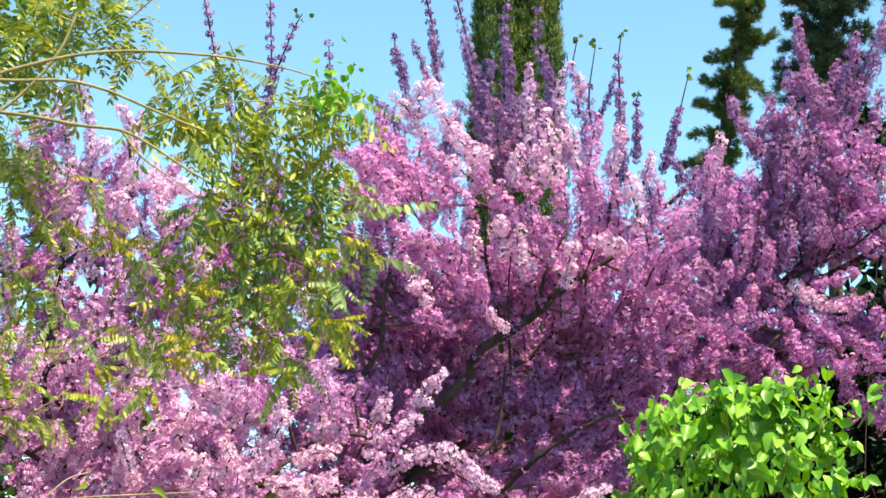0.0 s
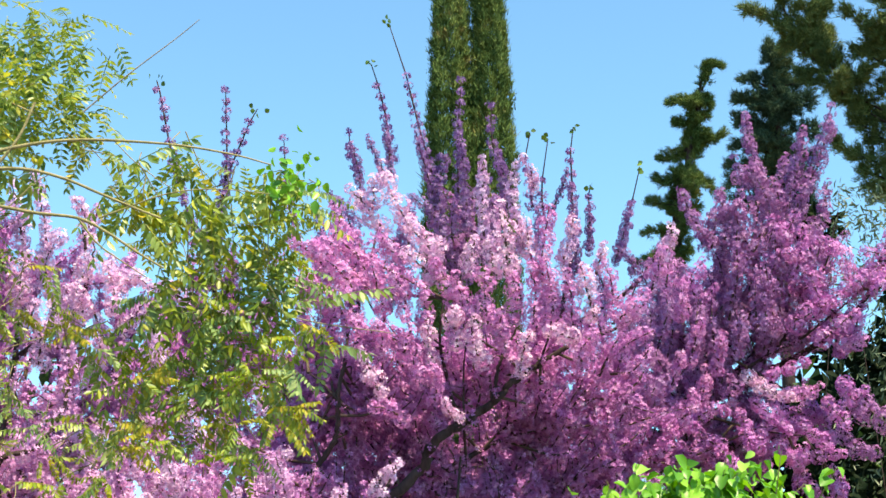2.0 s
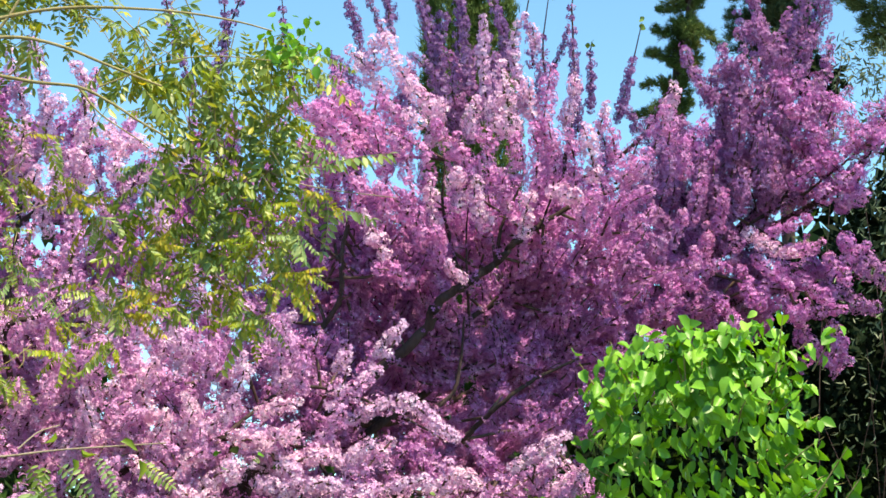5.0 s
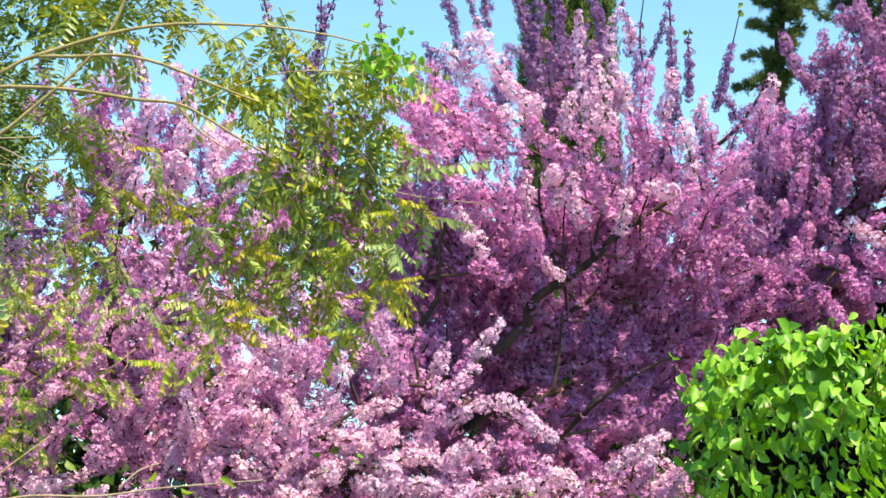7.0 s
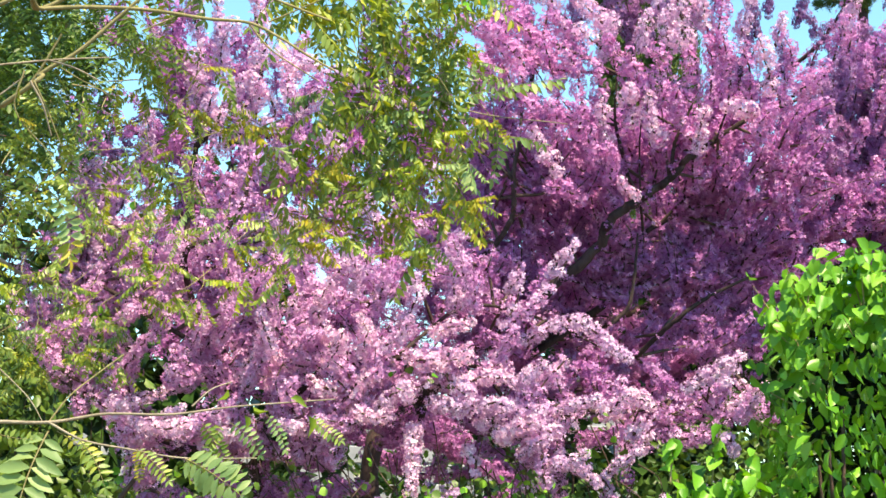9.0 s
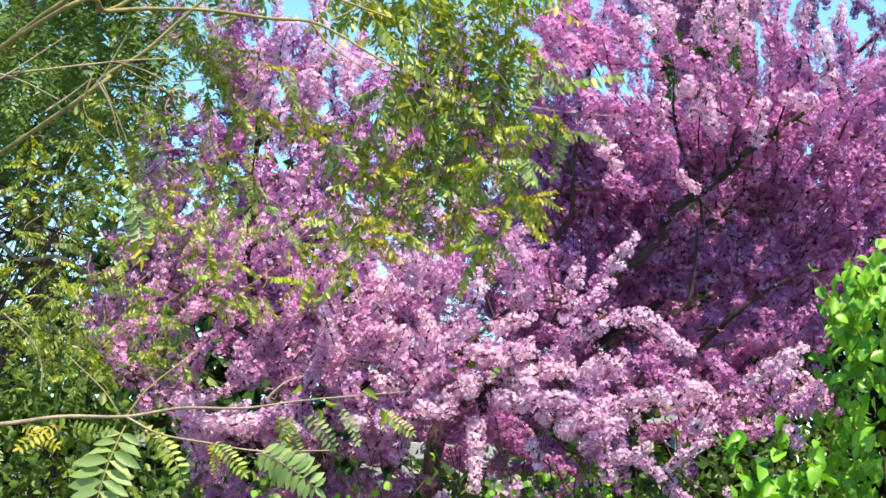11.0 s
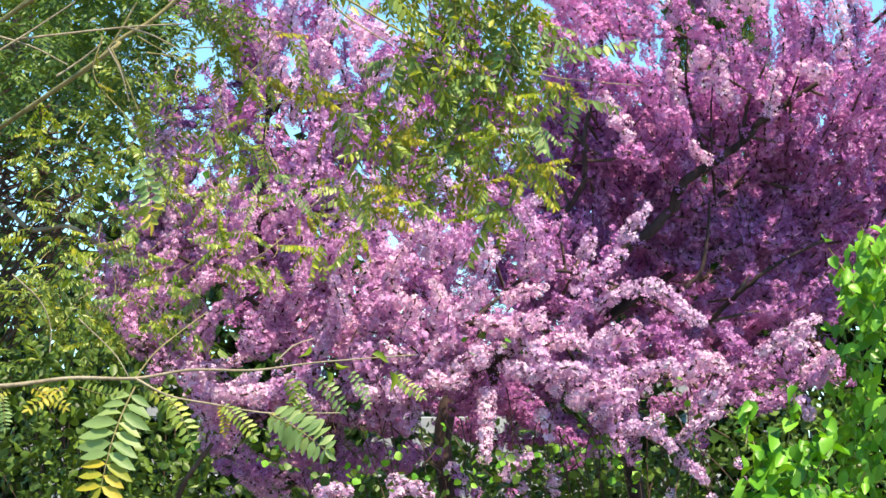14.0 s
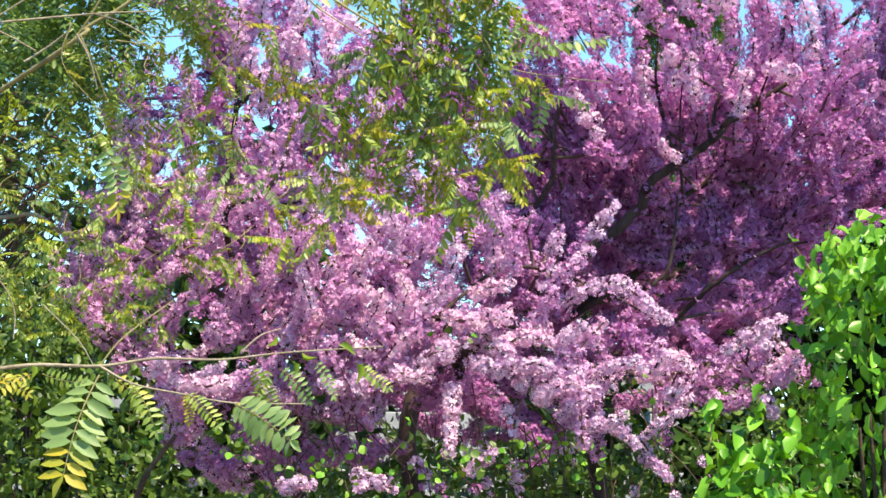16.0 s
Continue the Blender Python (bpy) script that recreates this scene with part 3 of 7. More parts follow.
            t.lobe(c, s, 3, 3, 0.13, 0.5, petal=SHADE_MAUVE if low else ROSE, gap=0.024)
            t.racemes(c, s, 3 if low else 4, 0.15, fan, 0.35, SHADE_MAUVE if low else ROSE, 0.024, 0.015)

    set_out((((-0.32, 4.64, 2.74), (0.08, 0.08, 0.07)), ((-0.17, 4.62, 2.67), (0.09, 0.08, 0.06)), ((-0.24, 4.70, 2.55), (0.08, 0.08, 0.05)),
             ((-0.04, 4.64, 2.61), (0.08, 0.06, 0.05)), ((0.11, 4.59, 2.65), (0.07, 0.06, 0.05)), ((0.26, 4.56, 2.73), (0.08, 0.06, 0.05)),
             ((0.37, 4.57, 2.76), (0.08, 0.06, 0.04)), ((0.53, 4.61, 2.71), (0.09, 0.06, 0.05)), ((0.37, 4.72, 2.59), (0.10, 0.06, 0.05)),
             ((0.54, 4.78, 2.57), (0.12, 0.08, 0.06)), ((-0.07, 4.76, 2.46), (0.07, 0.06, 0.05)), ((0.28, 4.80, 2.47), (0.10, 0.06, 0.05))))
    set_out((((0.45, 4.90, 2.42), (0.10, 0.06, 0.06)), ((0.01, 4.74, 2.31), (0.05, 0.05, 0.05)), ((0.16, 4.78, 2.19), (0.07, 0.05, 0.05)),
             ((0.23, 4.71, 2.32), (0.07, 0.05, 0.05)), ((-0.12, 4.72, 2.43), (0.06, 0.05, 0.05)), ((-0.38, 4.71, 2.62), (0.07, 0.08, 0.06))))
    def set_more(spots):
        for c, s in spots:
            # Below 2.78 m the mauve petals stand in for inner shade.
            t.lobe(c, s, 4, 5, 0.2, 0.45, petal=PINK if c[2] > 2.78 else SHADE_MAUVE)

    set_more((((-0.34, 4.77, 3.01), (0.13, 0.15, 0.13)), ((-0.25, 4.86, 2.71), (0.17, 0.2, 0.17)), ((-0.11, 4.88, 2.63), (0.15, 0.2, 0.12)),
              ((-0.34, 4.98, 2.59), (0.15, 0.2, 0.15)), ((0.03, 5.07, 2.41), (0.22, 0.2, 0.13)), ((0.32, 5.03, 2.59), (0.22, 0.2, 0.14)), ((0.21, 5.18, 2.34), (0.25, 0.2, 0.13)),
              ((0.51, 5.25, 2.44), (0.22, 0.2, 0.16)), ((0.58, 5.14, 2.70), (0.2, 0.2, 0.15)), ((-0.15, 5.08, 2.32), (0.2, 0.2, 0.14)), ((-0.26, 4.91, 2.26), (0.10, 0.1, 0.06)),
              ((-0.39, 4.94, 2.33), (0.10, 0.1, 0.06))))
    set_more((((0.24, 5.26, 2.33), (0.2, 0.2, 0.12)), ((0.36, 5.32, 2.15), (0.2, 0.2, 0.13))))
    t.done()


# ---- back tree: purple, spreading to the right, long shoots against the sky ----
def back_tree():
    t = Tree((-0.05, 6.35, 0.0), "tall judas tree in full bloom with deep purple blossom", PURPLE, 12)
    t.limb([(-0.05, 6.35, -0.05), (-0.08, 6.32, 1.0), (-0.21, 6.25, 1.77), (0.03, 6.26, 2.15), (0.29, 6.23, 2.34)], 0.036, 0.024, "trunk")
    t.limb([(0.29, 6.23, 2.34), (0.64, 6.18, 2.55), (0.95, 5.99, 2.78), (1.24, 5.88, 3.02), (1.38, 5.78, 3.30)], 0.022, 0.006)
    t.limb([(0.64, 6.18, 2.55), (1.05, 6.00, 2.63), (1.36, 5.81, 2.75), (1.64, 5.74, 2.75)], 0.02, 0.006)
    t.limb([(0.95, 5.99, 2.78), (1.30, 5.79, 2.93), (1.51, 5.60, 3.06), (1.66, 5.49, 3.30)], 0.018, 0.005)
    t.limb([(0.29, 6.23, 2.34), (0.43, 6.26, 2.75), (0.50, 6.17, 3.14), (0.56, 6.08, 3.44)], 0.025, 0.006)
    t.limb([(0.50, 6.17, 3.14), (0.78, 6.10, 3.30), (0.94, 6.01, 3.51)], 0.012, 0.005)
    t.limb([(0.03, 6.26, 2.15), (-0.15, 6.29, 2.66), (-0.28, 6.20, 3.10), (-0.28, 6.09, 3.48)], 0.025, 0.006)
    t.limb([(-0.15, 6.29, 2.66), (0.08, 6.30, 3.12), (0.12, 6.18, 3.56)], 0.015, 0.005)
    t.limb([(-0.15, 6.29, 2.66), (-0.59, 6.22, 2.92), (-0.85, 6.09, 3.30), (-0.87, 5.99, 3.61)], 0.016, 0.005)
    t.limb([(-0.59, 6.22, 2.92), (-0.99, 6.05, 2.97), (-1.36, 5.87, 2.98), (-1.60, 5.69, 3.02)], 0.010, 0.005)
    t.limb([(0.64, 6.18, 2.55), (1.06, 5.90, 2.83), (1.16, 5.75, 2.91), (1.33, 5.65, 2.99), (1.43, 5.60, 3.06)], 0.0100, 0.0040, flowery=False)
    t.limb([(1.25, 5.75, 2.95), (1.43, 5.65, 3.24), (1.48, 5.60, 3.42)], 0.0060, 0.0020, flowery=False)
    t.limb([(1.16, 5.75, 2.91), (1.27, 5.60, 2.79), (1.36, 5.50, 2.75)], 0.0060, 0.0020, flowery=False)
    t.limb([(1.43, 5.60, 3.06), (1.54, 5.55, 3.15), (1.63, 5.50, 3.29)], 0.0050, 0.0020, flowery=False)
    t.limb([(1.07, 5.85, 2.84), (1.16, 5.80, 3.22), (1.19, 5.75, 3.54)], 0.0050, 0.0020, flowery=False)
    t.limb([(1.06, 5.90, 2.83), (1.26, 5.75, 3.29), (1.38, 5.65, 3.55), (1.46, 5.60, 3.73)], 0.0060, 0.0020, flowery=False)
    t.limb([(0.97, 5.90, 2.77), (1.16, 5.60, 2.65), (1.29, 5.50, 2.61)], 0.0050, 0.0020, flowery=False)
    def set_out(spots):
        for c, s in spots:
            t.lobe(c, s, 2, 3, 0.22, 0.8, gap=0.03, flower=0.012)
            t.racemes(c, s, 6, 0.22, (0.25, -0.15, 0.9), 0.3, None, 0.028, 0.024, 20, 0.0122)

    set_out((((1.06, 5.89, 3.16), (0.2, 0.25, 0.18)), ((1.24, 5.81, 3.29), (0.18, 0.2, 0.16)), ((1.31, 5.80, 3.09), (0.2, 0.25, 0.16)), ((0.94, 6.00, 2.99), (0.22, 0.25, 0.18)),
             ((1.14, 5.93, 2.90), (0.22, 0.25, 0.17)), ((0.73, 6.11, 2.85), (0.2, 0.25, 0.17)), ((0.92, 6.06, 2.71), (0.22, 0.25, 0.15)), ((0.64, 6.17, 2.62), (0.22, 0.25, 0.15)),
             ((0.76, 6.11, 3.08), (0.16, 0.2, 0.15)), ((0.52, 6.15, 3.23), (0.16, 0.2, 0.18)), ((0.17, 6.19, 3.49), (0.25, 0.2, 0.16)), ((-0.19, 6.14, 3.32), (0.2, 0.2, 0.2))))
    set_out((((-0.33, 6.22, 2.99), (0.22, 0.2, 0.2)), ((-0.46, 6.26, 2.75), (0.2, 0.2, 0.2)), ((0.30, 6.33, 2.95), (0.25, 0.2, 0.2)), ((0.39, 6.30, 2.57), (0.25, 0.2, 0.18)),
             ((-0.85, 6.11, 3.24), (0.25, 0.2, 0.2)), ((-0.02, 6.43, 2.46), (0.3, 0.2, 0.18))))
    for c, s in (((1.03, 5.55, 3.07), (0.10, 0.08, 0.08)), ((1.18, 5.54, 3.00), (0.10, 0.08, 0.07)), ((0.92, 5.55, 2.92), (0.12, 0.08, 0.07)), ((1.14, 5.55, 3.19), (0.10, 0.08, 0.08)), ((1.02, 5.59, 3.31), (0.08, 0.08, 0.08)), ((1.29, 5.53, 3.15), (0.08, 0.08, 0.08))):
        t.racemes(c, s, 3, 0.2, (0.25, -0.15, 0.9), 0.3, None, 0.028, 0.022, 20, 0.0115)
    for c, s in (((1.03, 5.91, 2.88), (0.14, 0.1, 0.12)), ((1.10, 5.88, 2.72), (0.16, 0.1, 0.10)), ((0.95, 5.93, 3.08), (0.12, 0.1, 0.12)), ((0.83, 5.89, 2.85), (0.12, 0.1, 0.14)), ((1.16, 5.80, 3.00), (0.12, 0.1, 0.12)), ((1.10, 5.83, 3.34), (0.16, 0.2, 0.16)), ((0.86, 6.01, 3.21), (0.16, 0.2, 0.15)), ((1.24, 5.76, 3.47), (0.10, 0.15, 0.14)),
                 ((1.38, 5.77, 3.34), (0.12, 0.15, 0.16)), ((1.26, 5.90, 2.96), (0.2, 0.2, 0.15)), ((1.00, 5.83, 3.01), (0.2, 0.2, 0.15))):
        t.lobe(c, s, 2, 2, 0.2, 0.9, gap=0.03, flower=0.012)
        t.racemes(c, s, 4, 0.22, (0.25, -0.1, 1), 0.25, None, 0.028, 0.024, 20, 0.0122)
    # Fill blossom for the dim interior, its shade put into the petal colour.
    def set_more(spots):
        for c, s in spots:
            t.lobe(c, s, 4, 5, 0.24, 0.6, gap=0.03, flower=0.015, petal=SHADE_MAUVE)

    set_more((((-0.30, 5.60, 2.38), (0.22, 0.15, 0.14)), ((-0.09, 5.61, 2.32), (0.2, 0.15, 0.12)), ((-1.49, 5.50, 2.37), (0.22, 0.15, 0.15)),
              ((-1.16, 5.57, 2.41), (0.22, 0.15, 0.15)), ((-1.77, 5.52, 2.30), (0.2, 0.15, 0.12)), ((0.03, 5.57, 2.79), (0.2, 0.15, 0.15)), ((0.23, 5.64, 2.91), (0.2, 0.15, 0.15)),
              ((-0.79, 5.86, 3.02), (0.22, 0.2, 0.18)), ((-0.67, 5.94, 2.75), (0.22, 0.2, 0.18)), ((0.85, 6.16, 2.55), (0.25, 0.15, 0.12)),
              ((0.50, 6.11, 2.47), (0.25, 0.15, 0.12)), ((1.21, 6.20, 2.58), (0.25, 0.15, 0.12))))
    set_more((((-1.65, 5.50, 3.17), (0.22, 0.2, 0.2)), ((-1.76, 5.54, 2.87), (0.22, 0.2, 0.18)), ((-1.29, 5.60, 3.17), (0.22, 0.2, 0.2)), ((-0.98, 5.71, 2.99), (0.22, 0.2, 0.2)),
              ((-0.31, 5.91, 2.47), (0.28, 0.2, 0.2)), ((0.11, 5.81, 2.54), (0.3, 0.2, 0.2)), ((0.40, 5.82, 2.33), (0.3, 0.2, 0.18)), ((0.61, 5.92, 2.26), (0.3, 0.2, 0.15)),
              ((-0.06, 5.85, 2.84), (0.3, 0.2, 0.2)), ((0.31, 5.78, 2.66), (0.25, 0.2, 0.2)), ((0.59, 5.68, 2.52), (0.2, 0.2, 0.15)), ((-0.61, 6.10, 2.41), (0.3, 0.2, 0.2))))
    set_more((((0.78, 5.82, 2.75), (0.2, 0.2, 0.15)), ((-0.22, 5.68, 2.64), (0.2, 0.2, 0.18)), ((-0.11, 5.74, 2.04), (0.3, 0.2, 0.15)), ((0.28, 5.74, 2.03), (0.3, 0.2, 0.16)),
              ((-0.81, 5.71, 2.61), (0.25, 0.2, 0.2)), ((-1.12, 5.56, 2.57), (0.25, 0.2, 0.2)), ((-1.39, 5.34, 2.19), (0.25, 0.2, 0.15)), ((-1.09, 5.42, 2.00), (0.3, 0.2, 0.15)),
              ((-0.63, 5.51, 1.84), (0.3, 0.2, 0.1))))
    for c, s in (((1.44, 5.69, 3.19), (0.12, 0.15, 0.12)), ((1.50, 5.60, 3.06), (0.12, 0.15, 0.08)), ((1.61, 5.53, 3.21), (0.07, 0.1, 0.12)),
                 ((1.32, 5.82, 2.79), (0.18, 0.15, 0.07)), ((1.16, 5.78, 2.64), (0.18, 0.15, 0.07)), ((1.44, 5.79, 2.76), (0.10, 0.1, 0.04)),
                 ((0.92, 5.83, 2.58), (0.14, 0.15, 0.06)), ((1.45, 5.75, 2.36), (0.05, 0.05, 0.05))):
        t.lobe(c, s, 2, 4, 0.15, 0.4, gap=0.024, petal=ROSE, flower=0.0115)
    def set_next(spots):
        for a, b, top in spots:
            mid = (np.array(a) + b) / 2 + (t.rng.normal() * 0.012, 0, 0)
            t.spike([a, mid, b], 0.024, top, BUD, 0.036)

    set_next((((-0.90, 5.94, 3.44), (-1.04, 5.72, 3.99), (-1.05, 5.71, 4.02)), ((-0.83, 5.96, 3.43), (-0.79, 5.75, 4.00), None),
              ((-0.85, 5.95, 3.45), (-0.70, 5.81, 3.89), (-0.67, 5.80, 3.94)), ((-0.52, 5.99, 3.44), (-0.57, 5.85, 3.83), None),
              ((-0.16, 6.09, 3.84), (-0.21, 5.98, 4.11), (-0.24, 5.94, 4.19)), ((0.01, 6.11, 3.76), (-0.10, 5.96, 4.15), (-0.17, 5.88, 4.34)),
              ((0.11, 6.14, 3.70), (0.12, 5.97, 4.13), None), ((0.27, 6.09, 3.81), (0.24, 6.01, 4.04), None), ((0.56, 6.06, 3.53), (0.55, 5.96, 3.83), (0.56, 5.93, 3.92))))
    set_next((((0.62, 6.07, 3.49), (0.62, 6.01, 3.66), (0.63, 6.00, 3.70)), ((0.73, 6.07, 3.43), (0.79, 6.00, 3.63), (0.82, 5.95, 3.76)),
              ((1.25, 5.73, 3.57), (1.18, 5.64, 3.86), None), ((1.34, 5.73, 3.50), (1.38, 5.63, 3.77), None), ((1.38, 5.72, 3.50), (1.49, 5.56, 3.86), None),
              ((1.05, 5.92, 3.42), (0.97, 5.87, 3.63), None), ((-0.30, 6.09, 3.80), (-0.33, 6.04, 3.94), None), ((0.40, 6.04, 3.62), (0.37, 5.98, 3.80), (0.39, 5.94, 3.90)),
              ((0.45, 6.06, 3.58), (0.44, 6.01, 3.73), (0.46, 5.95, 3.87)), ((0.04, 6.15, 3.66), (0.03, 6.08, 3.85), None)))
    set_next((((1.28, 5.78, 3.38), (1.14, 5.70, 3.71), None),))
    t.plumes(BUD, ((0.018, (-0.27, 5.95, 3.61), (-0.28, 5.92, 3.72), (-0.31, 5.89, 3.84)),
                   (0.015, (-0.18, 5.95, 3.70), (-0.22, 5.92, 3.80), (-0.25, 5.89, 3.86)),
                   (0.014, (-0.15, 5.95, 3.71), (-0.17, 5.92, 3.83), (-0.18, 5.89, 3.95)),
                   (0.017, (0.02, 5.95, 3.59), (-0.02, 5.92, 3.73), (-0.06, 5.89, 3.88)),
                   (0.022, (0.05, 5.95, 3.52), (0.03, 5.92, 3.66), (0.06, 5.89, 3.78)),
                   (0.020, (0.14, 5.95, 3.52), (0.13, 5.92, 3.70), (0.11, 5.89, 3.91)),
                   (0.023, (0.30, 5.95, 3.59), (0.28, 5.92, 3.71), (0.26, 5.89, 3.80)),
                   (0.023, (0.06, 5.95, 3.45), (-0.00, 5.92, 3.56), (-0.08, 5.89, 3.62)),
                   (0.023, (-0.36, 5.95, 3.47), (-0.37, 5.92, 3.58), (-0.39, 5.89, 3.63))))
    t.plumes(BUD, ((0.028, (-0.30, 5.95, 3.36), (-0.31, 5.92, 3.51), (-0.35, 5.89, 3.60)),
                   (0.026, (-0.27, 5.95, 3.25), (-0.28, 5.92, 3.35), (-0.30, 5.89, 3.45)),
                   (0.022, (0.23, 5.95, 3.48), (0.24, 5.92, 3.58), (0.21, 5.89, 3.64)),
                   (0.012, (0.47, 5.95, 3.57), (0.51, 5.92, 3.66), (0.53, 5.89, 3.73)),
                   (0.017, (0.55, 5.95, 3.48), (0.55, 5.92, 3.58), (0.54, 5.89, 3.67)),
                   (0.014, (0.61, 5.95, 3.41), (0.61, 5.92, 3.50), (0.61, 5.89, 3.59)),
                   (0.018, (0.71, 5.95, 3.37), (0.74, 5.92, 3.47), (0.77, 5.89, 3.59)),
                   (0.020, (-0.42, 5.95, 3.42), (-0.43, 5.92, 3.51), (-0.44, 5.89, 3.57)),
                   (0.020, (0.79, 5.95, 3.32), (0.76, 5.92, 3.38), (0.71, 5.89, 3.40))))
    t.plumes(BUD, ((0.020, (0.56, 5.95, 3.32), (0.56, 5.92, 3.40), (0.53, 5.89, 3.46)),
                   (0.020, (0.41, 5.95, 3.43), (0.42, 5.92, 3.52), (0.41, 5.89, 3.58)),
                   (0.018, (-0.11, 5.95, 3.20), (-0.13, 5.92, 3.28), (-0.11, 5.89, 3.33)),
                   (0.020, (0.87, 5.95, 3.21), (0.82, 5.92, 3.29), (0.80, 5.89, 3.35))))
    # More fill low down, tinted mauve in place of shade.
    t.plumes(SHADE_MAUVE, ((0.037, (0.41, 5.40, 2.24), (0.47, 5.37, 2.29), (0.53, 5.34, 2.34)),
                     (0.037, (0.53, 5.40, 2.17), (0.58, 5.37, 2.24), (0.64, 5.34, 2.30)),
                     (0.037, (0.31, 5.40, 2.13), (0.39, 5.37, 2.17), (0.47, 5.34, 2.22)),
                     (0.035, (0.64, 5.40, 2.37), (0.71, 5.37, 2.41), (0.80, 5.34, 2.43)),
                     (0.035, (0.46, 5.40, 2.12), (0.53, 5.37, 2.14), (0.59, 5.34, 2.15)),
                     (0.035, (0.23, 5.40, 2.25), (0.30, 5.37, 2.28), (0.37, 5.34, 2.32)),
                     (0.035, (0.17, 5.40, 2.12), (0.23, 5.37, 2.15), (0.30, 5.34, 2.19))))
    t.plumes(PURPLE, ((0.028, (1.32, 5.55, 3.44), (1.39, 5.53, 3.57), (1.44, 5.51, 3.70), (1.47, 5.49, 3.80)),
                      (0.022, (1.31, 5.55, 3.51), (1.35, 5.52, 3.64), (1.36, 5.49, 3.75)),
                      (0.024, (1.21, 5.55, 3.58), (1.17, 5.52, 3.68), (1.15, 5.49, 3.79)),
                      (0.032, (1.24, 5.55, 3.41), (1.21, 5.52, 3.50), (1.16, 5.49, 3.60)),
                      (0.034, (1.19, 5.55, 3.56), (1.15, 5.52, 3.57), (1.10, 5.49, 3.55)),
                      (0.026, (1.27, 5.55, 3.43), (1.25, 5.49, 3.52)),
                      (0.026, (0.99, 5.55, 3.35), (0.94, 5.52, 3.42), (0.90, 5.49, 3.51)),
                      (0.024, (1.05, 5.55, 3.31), (0.99, 5.52, 3.34), (0.95, 5.49, 3.36)),
                      (0.032, (1.12, 5.55, 3.32), (1.07, 5.52, 3.42), (1.04, 5.49, 3.47))))
    t.plumes(PURPLE, ((0.036, (1.20, 5.55, 3.21), (1.12, 5.52, 3.35), (1.09, 5.49, 3.45)),
                      (0.044, (1.51, 5.55, 2.74), (1.56, 5.52, 2.68), (1.61, 5.49, 2.63)),
                      (0.036, (1.45, 5.55, 2.62), (1.49, 5.52, 2.56), (1.54, 5.49, 2.55)),
                      (0.031, (0.76, 5.70, 2.97), (0.80, 5.67, 3.05), (0.78, 5.64, 3.15)),
                      (0.031, (0.86, 5.70, 2.93), (0.88, 5.67, 3.05), (0.86, 5.64, 3.17)),
                      (0.031, (0.95, 5.70, 3.06), (0.93, 5.67, 3.18), (0.89, 5.64, 3.28)),
                      (0.031, (1.03, 5.70, 3.02), (1.04, 5.67, 3.14), (1.01, 5.64, 3.24)),
                      (0.033, (1.13, 5.70, 2.98), (1.11, 5.67, 3.10), (1.09, 5.64, 3.22)),
                      (0.033, (1.21, 5.70, 2.96), (1.22, 5.67, 3.08), (1.20, 5.64, 3.18))))
    t.plumes(PURPLE, ((0.031, (1.32, 5.70, 2.98), (1.33, 5.67, 3.08), (1.35, 5.64, 3.18)),
                      (0.031, (1.08, 5.70, 3.21), (1.06, 5.67, 3.29), (1.02, 5.64, 3.35)),
                      (0.031, (1.16, 5.70, 3.15), (1.18, 5.67, 3.25), (1.16, 5.64, 3.33)),
                      (0.031, (0.82, 5.70, 2.79), (0.84, 5.67, 2.86), (0.81, 5.64, 2.94)),
                      (0.031, (0.94, 5.70, 2.79), (0.96, 5.67, 2.88), (0.94, 5.64, 2.98)),
                      (0.031, (1.04, 5.70, 2.81), (1.06, 5.67, 2.91), (1.05, 5.64, 2.98)),
                      (0.031, (0.72, 5.70, 2.85), (0.70, 5.67, 2.92), (0.65, 5.64, 3.00)),
                      (0.026, (0.77, 5.58, 2.89), (0.76, 5.55, 2.95), (0.78, 5.52, 3.01)),
                      (0.021, (0.78, 5.25, 2.91), (0.79, 5.22, 2.97), (0.79, 5.19, 3.03))))
    t.plumes(PURPLE, ((0.028, (1.04, 5.56, 2.72), (1.05, 5.53, 2.77), (1.05, 5.50, 2.81)),
                      (0.028, (0.74, 5.23, 2.66), (0.73, 5.20, 2.70), (0.77, 5.17, 2.74)),
                      (0.024, (0.73, 5.58, 2.75), (0.76, 5.55, 2.79), (0.76, 5.52, 2.83)),
                      (0.028, (1.02, 5.24, 2.85), (1.03, 5.21, 2.90), (1.04, 5.18, 2.95)),
                      (0.025, (0.68, 5.30, 2.92), (0.67, 5.27, 2.96), (0.70, 5.24, 3.00))))
    t.plumes(ROSE, ((0.040, (1.21, 5.55, 3.17), (1.26, 5.52, 3.30), (1.31, 5.49, 3.41)),
                    (0.036, (1.16, 5.55, 3.23), (1.22, 5.52, 3.33), (1.23, 5.49, 3.39)),
                    (0.036, (1.30, 5.55, 3.19), (1.33, 5.52, 3.29), (1.33, 5.49, 3.36)),
                    (0.032, (1.40, 5.55, 3.06), (1.37, 5.52, 3.15), (1.34, 5.49, 3.21)),
                    (0.026, (1.46, 5.55, 3.30), (1.38, 5.49, 3.32)),
                    (0.030, (1.50, 5.55, 3.13), (1.59, 5.52, 3.18), (1.67, 5.49, 3.22)),
                    (0.032, (1.42, 5.55, 3.11), (1.47, 5.52, 3.13), (1.54, 5.49, 3.18)),
                    (0.040, (1.40, 5.55, 2.97), (1.46, 5.52, 3.02), (1.50, 5.49, 3.04)),
                    (0.034, (1.29, 5.55, 3.03), (1.36, 5.52, 3.06), (1.42, 5.49, 3.09))))
